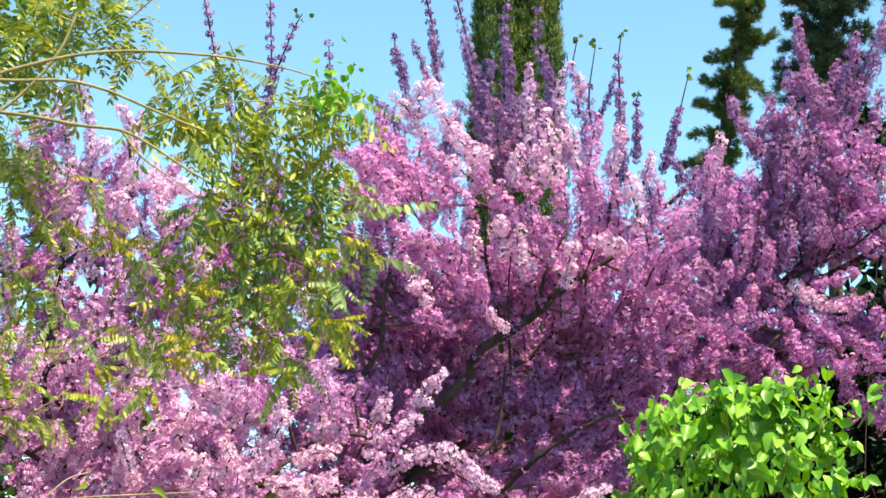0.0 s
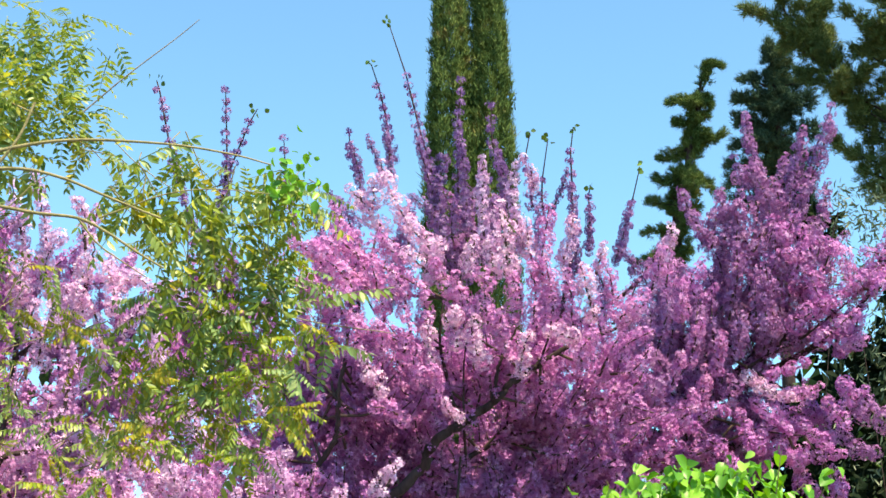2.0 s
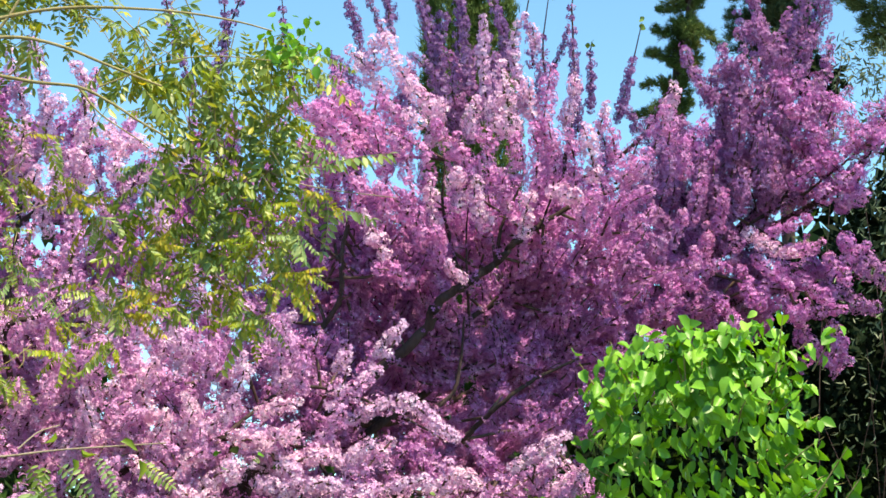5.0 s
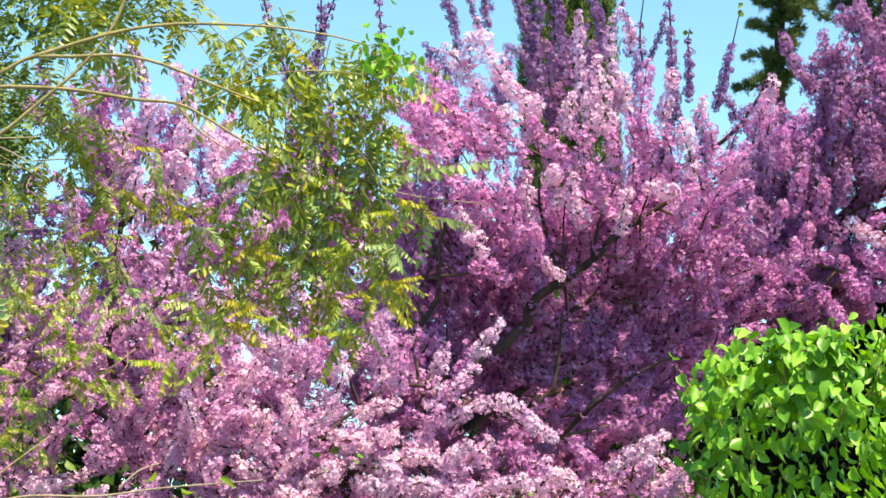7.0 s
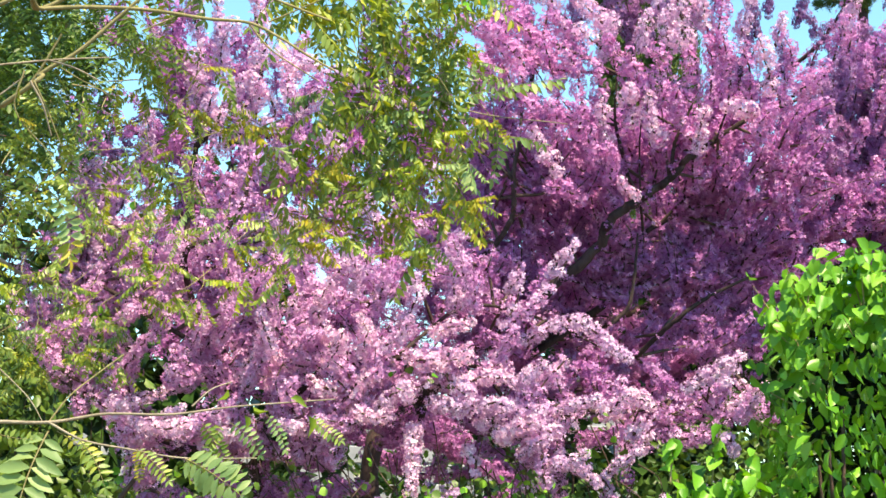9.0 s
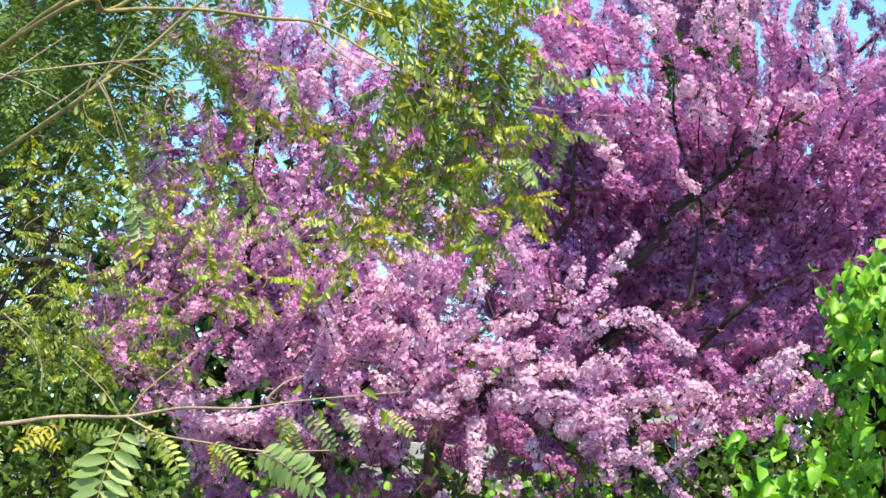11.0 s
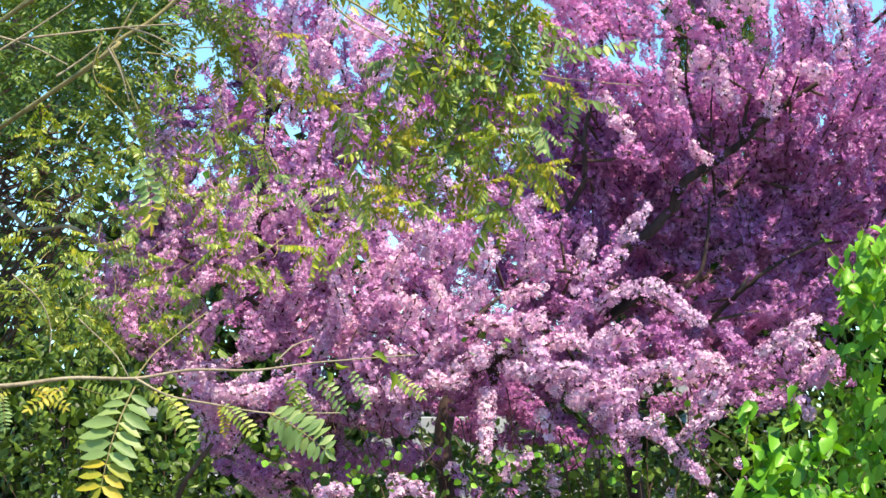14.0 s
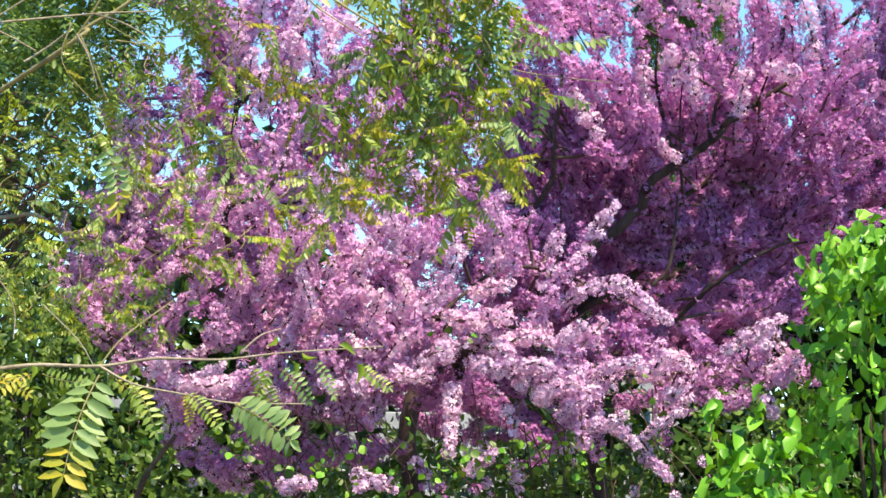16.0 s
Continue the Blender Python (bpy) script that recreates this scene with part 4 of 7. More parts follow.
    t.plumes(ROSE, ((0.024, (1.20, 5.55, 2.83), (1.27, 5.52, 2.85), (1.32, 5.49, 2.87)),
                    (0.024, (1.20, 5.55, 2.71), (1.23, 5.52, 2.65), (1.24, 5.49, 2.62)),
                    (0.028, (1.29, 5.55, 2.67), (1.34, 5.52, 2.60), (1.37, 5.49, 2.57)),
                    (0.028, (1.09, 5.55, 2.69), (1.10, 5.52, 2.61), (1.10, 5.49, 2.57)),
                    (0.030, (1.17, 5.55, 2.65), (1.14, 5.52, 2.59), (1.13, 5.49, 2.56)),
                    (0.028, (1.45, 5.55, 2.81), (1.48, 5.52, 2.74), (1.51, 5.49, 2.77)),
                    (0.032, (1.39, 5.55, 2.74), (1.43, 5.52, 2.68), (1.44, 5.49, 2.64)),
                    (0.030, (1.21, 5.55, 2.58), (1.27, 5.52, 2.53), (1.29, 5.49, 2.57)),
                    (0.028, (1.30, 5.55, 2.54), (1.37, 5.52, 2.55), (1.42, 5.49, 2.55))))
    t.plumes(ROSE, ((0.028, (0.71, 5.55, 2.52), (0.79, 5.52, 2.55), (0.86, 5.49, 2.58)),
                    (0.024, (0.91, 5.55, 2.67), (0.99, 5.52, 2.71), (1.03, 5.49, 2.69)),
                    (0.026, (0.97, 5.55, 2.60), (1.04, 5.52, 2.53), (1.06, 5.49, 2.47)),
                    (0.028, (0.81, 5.55, 2.59), (0.87, 5.52, 2.64), (0.91, 5.49, 2.64)),
                    (0.022, (0.62, 5.55, 2.73), (0.68, 5.52, 2.75), (0.73, 5.49, 2.72)),
                    (0.026, (1.13, 5.55, 2.74), (1.17, 5.52, 2.70), (1.19, 5.49, 2.66)),
                    (0.028, (0.78, 5.55, 2.69), (0.83, 5.52, 2.65), (0.80, 5.49, 2.59)),
                    (0.022, (1.00, 5.60, 3.04), (0.98, 5.57, 3.10), (1.02, 5.54, 3.16)),
                    (0.029, (0.90, 5.31, 3.06), (0.89, 5.28, 3.12), (0.93, 5.25, 3.17))))
    t.plumes(PINK, ((0.032, (1.40, 5.55, 3.18), (1.34, 5.52, 3.25), (1.26, 5.49, 3.27)),
                    (0.036, (1.50, 5.55, 3.15), (1.49, 5.52, 3.24), (1.46, 5.49, 3.29)),
                    (0.030, (1.57, 5.55, 3.13), (1.62, 5.52, 3.27), (1.65, 5.49, 3.38)),
                    (0.028, (1.47, 5.55, 2.94), (1.50, 5.52, 2.95), (1.52, 5.49, 2.96)),
                    (0.028, (1.26, 5.55, 2.76), (1.32, 5.52, 2.77), (1.36, 5.49, 2.78)),
                    (0.021, (0.82, 5.38, 2.76), (0.84, 5.35, 2.82), (0.85, 5.32, 2.87)),
                    (0.028, (0.84, 5.28, 2.98), (0.85, 5.25, 3.03), (0.84, 5.22, 3.09)),
                    (0.024, (0.91, 5.50, 2.87), (0.92, 5.47, 2.93), (0.95, 5.44, 3.00)),
                    (0.028, (0.95, 5.56, 2.74), (0.96, 5.53, 2.80), (0.96, 5.50, 2.85))))
    t.plumes(PINK, ((0.022, (0.99, 5.46, 2.82), (1.00, 5.43, 2.89), (1.01, 5.40, 2.95)),
                    (0.025, (0.87, 5.42, 2.66), (0.89, 5.39, 2.70), (0.88, 5.36, 2.74)),
                    (0.029, (0.83, 5.45, 3.13), (0.83, 5.42, 3.18), (0.84, 5.39, 3.23))))
    t.plumes(PALE, ((0.028, (1.12, 5.55, 2.83), (1.18, 5.52, 2.77), (1.25, 5.49, 2.74)),))
    t.done()


# ---- front tree: pale pink low boughs nearest the camera ----
def front_tree():
    t = Tree((-0.95, 4.75, 0.0), "low judas tree with pale pink blossom on arching boughs", SHELL, 13)
    t.limb([(-0.95, 4.75, -0.05), (-0.93, 4.72, 0.9), (-0.99, 4.54, 1.55), (-0.98, 4.43, 1.78)], 0.024, 0.015, "trunk")
    t.limb([(-0.98, 4.43, 1.78), (-1.10, 4.39, 2.03), (-1.12, 4.15, 2.27), (-1.02, 4.18, 2.34), (-0.97, 4.25, 2.50), (-1.03, 4.39, 2.75)], 0.011, 0.004)
    t.limb([(-1.10, 4.39, 2.03), (-1.36, 4.40, 2.19), (-1.52, 4.44, 2.31), (-1.43, 4.53, 2.58)], 0.008, 0.003)
    t.limb([(-1.20, 4.44, 2.30), (-1.21, 4.58, 2.66), (-1.21, 4.61, 2.87), (-1.21, 4.55, 3.10)], 0.010, 0.004)
    t.limb([(-1.21, 4.58, 2.66), (-1.03, 4.61, 2.85), (-1.03, 4.54, 3.08)], 0.009, 0.004)
    t.limb([(-0.98, 4.43, 1.78), (-0.80, 4.36, 1.96), (-0.57, 4.29, 2.01), (-0.33, 4.32, 1.98), (-0.16, 4.34, 1.88)], 0.011, 0.004)
    t.limb([(-0.57, 4.29, 2.01), (-0.39, 4.50, 2.17), (-0.16, 4.62, 2.13), (0.03, 4.64, 2.03)], 0.006, 0.003)
    t.limb([(-0.80, 4.36, 1.96), (-0.69, 4.46, 2.16), (-0.43, 4.63, 2.30)], 0.007, 0.003)
    t.limb([(-0.33, 4.32, 1.98), (-0.22, 4.29, 1.81), (-0.10, 4.25, 1.74), (-0.02, 4.25, 1.67), (0.07, 4.25, 1.57)], 0.006, 0.002, flowery=False)
    t.limb([(-0.16, 4.34, 1.88), (0.06, 4.45, 1.87), (0.34, 4.43, 1.97)], 0.009, 0.004)
    t.limb([(-0.98, 4.43, 1.78), (-1.18, 4.49, 1.77), (-1.35, 4.44, 1.85), (-1.59, 4.45, 2.05)], 0.012, 0.005)
    t.limb([(-0.99, 4.54, 1.55), (-1.26, 4.67, 1.62), (-1.40, 4.74, 1.67)], 0.009, 0.005)
    t.plumes(PALE, ((0.028, (-1.33, 4.50, 2.91), (-1.30, 4.47, 2.96), (-1.28, 4.44, 3.01)),
                    (0.031, (-1.19, 4.50, 2.82), (-1.18, 4.47, 2.88), (-1.16, 4.44, 2.93)),
                    (0.021, (-1.00, 4.50, 3.04), (-1.02, 4.47, 3.09), (-1.04, 4.44, 3.11)),
                    (0.028, (-1.01, 4.50, 2.89), (-0.98, 4.47, 2.93), (-0.97, 4.44, 2.98)),
                    (0.023, (-0.89, 4.50, 2.87), (-0.85, 4.47, 2.88), (-0.80, 4.44, 2.84)),
                    (0.029, (-0.94, 4.50, 2.92), (-0.91, 4.47, 2.84), (-0.91, 4.44, 2.76)),
                    (0.028, (-1.00, 4.50, 2.78), (-1.01, 4.47, 2.82), (-1.02, 4.44, 2.84)),
                    (0.032, (-0.88, 4.50, 2.73), (-0.85, 4.47, 2.76), (-0.82, 4.44, 2.79)),
                    (0.026, (-1.12, 4.50, 2.63), (-1.11, 4.47, 2.69), (-1.11, 4.44, 2.74))))
    t.plumes(PALE, ((0.021, (-0.95, 4.50, 2.62), (-0.94, 4.47, 2.68), (-0.97, 4.44, 2.71)),))
    t.plumes(ROSE, ((0.034, (-1.22, 4.50, 2.88), (-1.25, 4.48, 2.95), (-1.26, 4.46, 3.02), (-1.26, 4.44, 3.08)),
                    (0.024, (-0.78, 4.75, 2.78), (-0.75, 4.72, 2.70), (-0.71, 4.69, 2.64)),
                    (0.024, (-0.85, 4.75, 2.87), (-0.80, 4.72, 2.79), (-0.78, 4.69, 2.73))))
    t.plumes(BLUSH, ((0.023, (-1.19, 4.50, 2.99), (-1.21, 4.47, 3.08), (-1.22, 4.44, 3.16)),
                     (0.021, (-1.12, 4.50, 2.94), (-1.12, 4.48, 3.01), (-1.14, 4.46, 3.11), (-1.16, 4.44, 3.19)),
                     (0.029, (-1.12, 4.50, 2.86), (-1.11, 4.47, 2.93), (-1.07, 4.44, 3.00)),
                     (0.028, (-0.58, 4.50, 2.76), (-0.60, 4.47, 2.77), (-0.63, 4.44, 2.75)),
                     (0.023, (-0.71, 4.50, 2.82), (-0.75, 4.47, 2.84), (-0.80, 4.44, 2.84)),
                     (0.019, (-0.82, 4.50, 2.66), (-0.77, 4.47, 2.63), (-0.74, 4.44, 2.60)),
                     (0.024, (-1.09, 4.50, 2.77), (-1.07, 4.47, 2.80), (-1.04, 4.44, 2.83)),
                     (0.024, (-1.16, 4.50, 2.73), (-1.14, 4.47, 2.77), (-1.12, 4.44, 2.80)),
                     (0.023, (-1.33, 4.50, 2.63), (-1.32, 4.47, 2.69), (-1.33, 4.44, 2.75))))
    t.plumes(BLUSH, ((0.023, (-0.81, 4.50, 2.77), (-0.78, 4.47, 2.69), (-0.78, 4.44, 2.62)),
                     (0.023, (-1.04, 4.50, 2.70), (-1.05, 4.47, 2.73), (-1.08, 4.44, 2.73)),
                     (0.022, (-0.63, 4.30, 2.36), (-0.63, 4.27, 2.42), (-0.64, 4.24, 2.46)),
                     (0.019, (-0.45, 4.30, 2.46), (-0.46, 4.27, 2.50), (-0.47, 4.24, 2.52)),
                     (0.023, (-0.90, 4.30, 2.34), (-0.88, 4.27, 2.38), (-0.88, 4.24, 2.42))))
    # Rear shoots: purple and mauve petals paint the shade behind the leaves.
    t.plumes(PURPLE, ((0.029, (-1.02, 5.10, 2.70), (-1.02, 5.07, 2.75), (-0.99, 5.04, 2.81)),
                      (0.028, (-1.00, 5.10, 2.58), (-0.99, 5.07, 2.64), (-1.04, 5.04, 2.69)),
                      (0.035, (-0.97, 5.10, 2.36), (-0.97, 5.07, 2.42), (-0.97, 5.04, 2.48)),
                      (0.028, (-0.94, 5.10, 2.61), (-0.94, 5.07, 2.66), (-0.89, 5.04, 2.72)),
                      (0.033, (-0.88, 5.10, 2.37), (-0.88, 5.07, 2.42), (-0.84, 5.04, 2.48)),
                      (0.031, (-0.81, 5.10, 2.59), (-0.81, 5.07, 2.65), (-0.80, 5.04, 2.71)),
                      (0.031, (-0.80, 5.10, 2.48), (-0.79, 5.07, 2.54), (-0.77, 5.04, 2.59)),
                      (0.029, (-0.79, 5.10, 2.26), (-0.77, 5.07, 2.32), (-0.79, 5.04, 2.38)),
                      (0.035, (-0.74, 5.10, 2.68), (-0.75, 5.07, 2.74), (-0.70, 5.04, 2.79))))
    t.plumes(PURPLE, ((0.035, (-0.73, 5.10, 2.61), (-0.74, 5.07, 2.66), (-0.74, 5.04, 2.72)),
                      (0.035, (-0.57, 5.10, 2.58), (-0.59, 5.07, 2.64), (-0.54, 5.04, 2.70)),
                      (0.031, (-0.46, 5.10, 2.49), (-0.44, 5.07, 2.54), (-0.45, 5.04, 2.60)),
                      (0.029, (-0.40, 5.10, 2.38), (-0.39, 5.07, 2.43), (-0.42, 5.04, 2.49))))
    t.plumes(SHADE_MAUVE, ((0.035, (-0.97, 5.10, 2.47), (-0.98, 5.07, 2.53), (-0.99, 5.04, 2.59)),
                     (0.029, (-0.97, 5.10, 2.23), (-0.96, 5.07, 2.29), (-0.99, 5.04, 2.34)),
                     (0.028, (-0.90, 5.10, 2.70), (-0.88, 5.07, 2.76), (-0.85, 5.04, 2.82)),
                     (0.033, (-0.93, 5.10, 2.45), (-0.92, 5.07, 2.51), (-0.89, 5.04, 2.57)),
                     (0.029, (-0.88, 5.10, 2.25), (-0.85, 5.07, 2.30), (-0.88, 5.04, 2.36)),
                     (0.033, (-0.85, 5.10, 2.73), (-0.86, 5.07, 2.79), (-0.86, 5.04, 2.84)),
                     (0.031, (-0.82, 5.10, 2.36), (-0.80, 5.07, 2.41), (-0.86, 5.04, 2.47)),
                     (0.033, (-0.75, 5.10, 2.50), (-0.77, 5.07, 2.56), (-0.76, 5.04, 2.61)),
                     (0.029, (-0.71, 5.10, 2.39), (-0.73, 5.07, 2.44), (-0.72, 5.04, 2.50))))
    t.plumes(SHADE_MAUVE, ((0.028, (-0.73, 5.10, 2.24), (-0.75, 5.07, 2.29), (-0.70, 5.04, 2.35)),
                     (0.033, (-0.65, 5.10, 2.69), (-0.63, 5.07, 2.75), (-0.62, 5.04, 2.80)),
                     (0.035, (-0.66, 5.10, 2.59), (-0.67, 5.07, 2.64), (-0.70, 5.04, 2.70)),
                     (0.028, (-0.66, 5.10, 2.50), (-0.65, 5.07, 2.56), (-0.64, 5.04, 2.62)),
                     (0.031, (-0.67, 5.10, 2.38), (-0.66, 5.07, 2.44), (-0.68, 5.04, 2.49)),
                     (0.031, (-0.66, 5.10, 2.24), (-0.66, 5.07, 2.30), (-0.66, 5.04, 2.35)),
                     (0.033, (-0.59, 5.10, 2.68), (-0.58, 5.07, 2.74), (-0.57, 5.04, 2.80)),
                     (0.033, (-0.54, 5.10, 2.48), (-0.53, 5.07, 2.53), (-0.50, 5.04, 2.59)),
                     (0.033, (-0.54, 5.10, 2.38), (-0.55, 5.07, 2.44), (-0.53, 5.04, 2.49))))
    t.plumes(SHADE_MAUVE, ((0.028, (-0.56, 5.10, 2.25), (-0.54, 5.07, 2.31), (-0.56, 5.04, 2.36)),
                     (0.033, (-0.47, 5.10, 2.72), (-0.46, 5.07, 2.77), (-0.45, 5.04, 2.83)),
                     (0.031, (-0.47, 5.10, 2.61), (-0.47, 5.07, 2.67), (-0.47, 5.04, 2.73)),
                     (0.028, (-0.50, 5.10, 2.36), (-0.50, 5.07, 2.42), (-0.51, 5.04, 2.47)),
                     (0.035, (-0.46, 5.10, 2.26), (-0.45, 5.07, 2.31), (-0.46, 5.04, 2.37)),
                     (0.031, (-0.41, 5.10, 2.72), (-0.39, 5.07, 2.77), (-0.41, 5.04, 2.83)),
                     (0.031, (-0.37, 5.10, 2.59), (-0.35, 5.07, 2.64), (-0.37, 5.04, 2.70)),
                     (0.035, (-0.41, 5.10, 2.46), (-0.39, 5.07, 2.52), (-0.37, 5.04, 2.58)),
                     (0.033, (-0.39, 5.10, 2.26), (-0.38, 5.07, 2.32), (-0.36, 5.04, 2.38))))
    t.plumes(SHADE_MAUVE, ((0.031, (-0.66, 5.00, 2.14), (-0.59, 4.97, 2.16), (-0.52, 4.94, 2.16)),
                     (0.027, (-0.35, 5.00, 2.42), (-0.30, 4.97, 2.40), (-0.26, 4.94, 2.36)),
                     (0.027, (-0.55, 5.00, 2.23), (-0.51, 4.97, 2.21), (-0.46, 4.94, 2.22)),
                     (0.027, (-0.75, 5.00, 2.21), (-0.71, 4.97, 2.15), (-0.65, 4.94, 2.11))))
    t.plumes(SHELL, ((0.023, (-0.97, 4.30, 2.44), (-0.99, 4.28, 2.49), (-0.97, 4.26, 2.54), (-0.92, 4.24, 2.56)),
                     (0.025, (-0.38, 4.30, 2.21), (-0.39, 4.27, 2.26), (-0.41, 4.24, 2.32)),
                     (0.025, (-0.63, 4.30, 2.20), (-0.65, 4.27, 2.25), (-0.64, 4.24, 2.30)),
                     (0.020, (-0.70, 4.30, 2.42), (-0.73, 4.27, 2.43), (-0.76, 4.24, 2.42)),
                     (0.023, (-0.82, 4.30, 2.22), (-0.83, 4.27, 2.27), (-0.81, 4.24, 2.33)),
                     (0.023, (-1.18, 4.30, 2.24), (-1.20, 4.27, 2.30), (-1.16, 4.24, 2.35)),
                     (0.022, (-1.10, 4.30, 2.32), (-1.06, 4.27, 2.36), (-1.04, 4.24, 2.40)),
                     (0.023, (-1.26, 4.30, 2.41), (-1.26, 4.27, 2.47), (-1.24, 4.24, 2.52))))
    # Low and rear shoots, darkened by petal colour to look shaded.
    t.plumes(SHADE_MAUVE, ((0.034, (-0.58, 5.00, 2.31), (-0.49, 4.97, 2.28), (-0.37, 4.94, 2.29)),
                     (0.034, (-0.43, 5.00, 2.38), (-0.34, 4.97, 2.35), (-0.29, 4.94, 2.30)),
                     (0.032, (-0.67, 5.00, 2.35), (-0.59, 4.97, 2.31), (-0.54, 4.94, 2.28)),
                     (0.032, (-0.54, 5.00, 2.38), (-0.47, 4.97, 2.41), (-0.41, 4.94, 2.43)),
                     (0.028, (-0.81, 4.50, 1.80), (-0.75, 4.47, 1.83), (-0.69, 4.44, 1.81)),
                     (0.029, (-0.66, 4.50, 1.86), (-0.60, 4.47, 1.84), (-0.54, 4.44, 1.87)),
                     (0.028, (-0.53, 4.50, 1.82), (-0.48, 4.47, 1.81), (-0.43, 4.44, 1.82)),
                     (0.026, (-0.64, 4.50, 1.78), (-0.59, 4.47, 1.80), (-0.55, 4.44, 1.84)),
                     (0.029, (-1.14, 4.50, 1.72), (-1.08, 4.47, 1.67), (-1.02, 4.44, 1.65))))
    t.plumes(SHADE_MAUVE, ((0.028, (-0.98, 4.50, 1.73), (-0.94, 4.47, 1.68), (-0.90, 4.44, 1.65)),
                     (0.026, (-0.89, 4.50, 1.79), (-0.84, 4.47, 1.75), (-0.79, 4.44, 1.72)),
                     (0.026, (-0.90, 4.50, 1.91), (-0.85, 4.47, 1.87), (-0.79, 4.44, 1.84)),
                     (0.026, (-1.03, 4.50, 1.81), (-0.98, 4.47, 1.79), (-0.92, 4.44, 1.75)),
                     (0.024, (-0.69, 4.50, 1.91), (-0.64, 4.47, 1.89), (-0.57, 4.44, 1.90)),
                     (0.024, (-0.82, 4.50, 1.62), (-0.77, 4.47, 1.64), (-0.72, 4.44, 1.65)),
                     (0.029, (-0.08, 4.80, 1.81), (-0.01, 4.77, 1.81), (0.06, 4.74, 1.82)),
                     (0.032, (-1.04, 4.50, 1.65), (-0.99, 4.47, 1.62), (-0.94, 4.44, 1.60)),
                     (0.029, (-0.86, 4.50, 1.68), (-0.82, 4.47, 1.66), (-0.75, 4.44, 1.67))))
    t.plumes(SHADE_MAUVE, ((0.026, (-1.25, 4.50, 1.66), (-1.20, 4.47, 1.62), (-1.16, 4.44, 1.60)),
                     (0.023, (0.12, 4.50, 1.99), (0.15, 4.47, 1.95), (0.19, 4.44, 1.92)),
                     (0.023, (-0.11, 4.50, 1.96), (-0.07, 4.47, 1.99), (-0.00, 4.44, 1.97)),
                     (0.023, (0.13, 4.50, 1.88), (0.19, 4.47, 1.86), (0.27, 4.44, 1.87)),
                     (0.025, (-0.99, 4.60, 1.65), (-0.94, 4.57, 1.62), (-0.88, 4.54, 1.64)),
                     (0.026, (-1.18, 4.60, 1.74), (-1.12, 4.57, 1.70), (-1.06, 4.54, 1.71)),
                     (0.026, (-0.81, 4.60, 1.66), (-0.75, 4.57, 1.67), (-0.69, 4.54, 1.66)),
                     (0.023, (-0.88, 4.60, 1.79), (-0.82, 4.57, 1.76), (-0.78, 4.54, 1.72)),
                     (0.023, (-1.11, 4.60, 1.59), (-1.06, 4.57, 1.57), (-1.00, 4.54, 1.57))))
    t.plumes(SHADE_MAUVE, ((0.023, (-1.35, 4.60, 1.63), (-1.29, 4.57, 1.62), (-1.23, 4.54, 1.63)),
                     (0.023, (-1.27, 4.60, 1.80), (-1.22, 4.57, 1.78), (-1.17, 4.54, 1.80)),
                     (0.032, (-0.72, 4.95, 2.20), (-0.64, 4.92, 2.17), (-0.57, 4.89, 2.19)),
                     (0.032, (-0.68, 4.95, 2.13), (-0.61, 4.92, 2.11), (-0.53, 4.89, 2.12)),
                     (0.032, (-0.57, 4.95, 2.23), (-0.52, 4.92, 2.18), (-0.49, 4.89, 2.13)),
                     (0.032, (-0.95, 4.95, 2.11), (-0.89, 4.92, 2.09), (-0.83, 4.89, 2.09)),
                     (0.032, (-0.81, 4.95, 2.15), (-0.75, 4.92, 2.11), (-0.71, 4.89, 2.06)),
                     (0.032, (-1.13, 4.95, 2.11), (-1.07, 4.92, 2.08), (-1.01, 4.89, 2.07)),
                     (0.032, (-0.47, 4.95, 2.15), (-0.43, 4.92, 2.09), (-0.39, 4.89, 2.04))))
    # Purple here paints the shaded gaps between the paler shoots.
    t.plumes(PURPLE, ((0.031, (0.01, 5.00, 2.01), (0.08, 4.97, 2.04), (0.17, 4.94, 2.02)),
                      (0.027, (-0.12, 5.00, 2.06), (-0.18, 4.97, 2.01), (-0.14, 4.94, 1.95)),
                      (0.026, (0.16, 4.80, 1.82), (0.23, 4.77, 1.80), (0.31, 4.74, 1.82))))
    t.plumes(BLUSH, ((0.024, (-0.10, 4.20, 2.10), (-0.05, 4.18, 2.08), (-0.00, 4.16, 2.03), (0.05, 4.14, 1.99)),
                     (0.018, (-0.22, 4.20, 2.04), (-0.16, 4.17, 2.07), (-0.12, 4.14, 2.09)),
                     (0.024, (-0.23, 4.20, 1.93), (-0.20, 4.17, 1.96), (-0.17, 4.14, 1.98)),
                     (0.027, (-0.45, 4.20, 1.97), (-0.40, 4.17, 1.93), (-0.35, 4.14, 1.88)),
                     (0.024, (-0.46, 4.20, 1.88), (-0.41, 4.17, 1.87), (-0.37, 4.14, 1.87)),
                     (0.027, (-0.28, 4.20, 1.80), (-0.20, 4.17, 1.82), (-0.13, 4.14, 1.80)),
                     (0.023, (-0.33, 4.20, 1.83), (-0.29, 4.17, 1.85), (-0.25, 4.14, 1.87)),
                     (0.023, (-0.23, 4.20, 1.88), (-0.20, 4.17, 1.86), (-0.17, 4.14, 1.84)),
                     (0.014, (-0.13, 4.20, 1.86), (-0.08, 4.14, 1.88))))
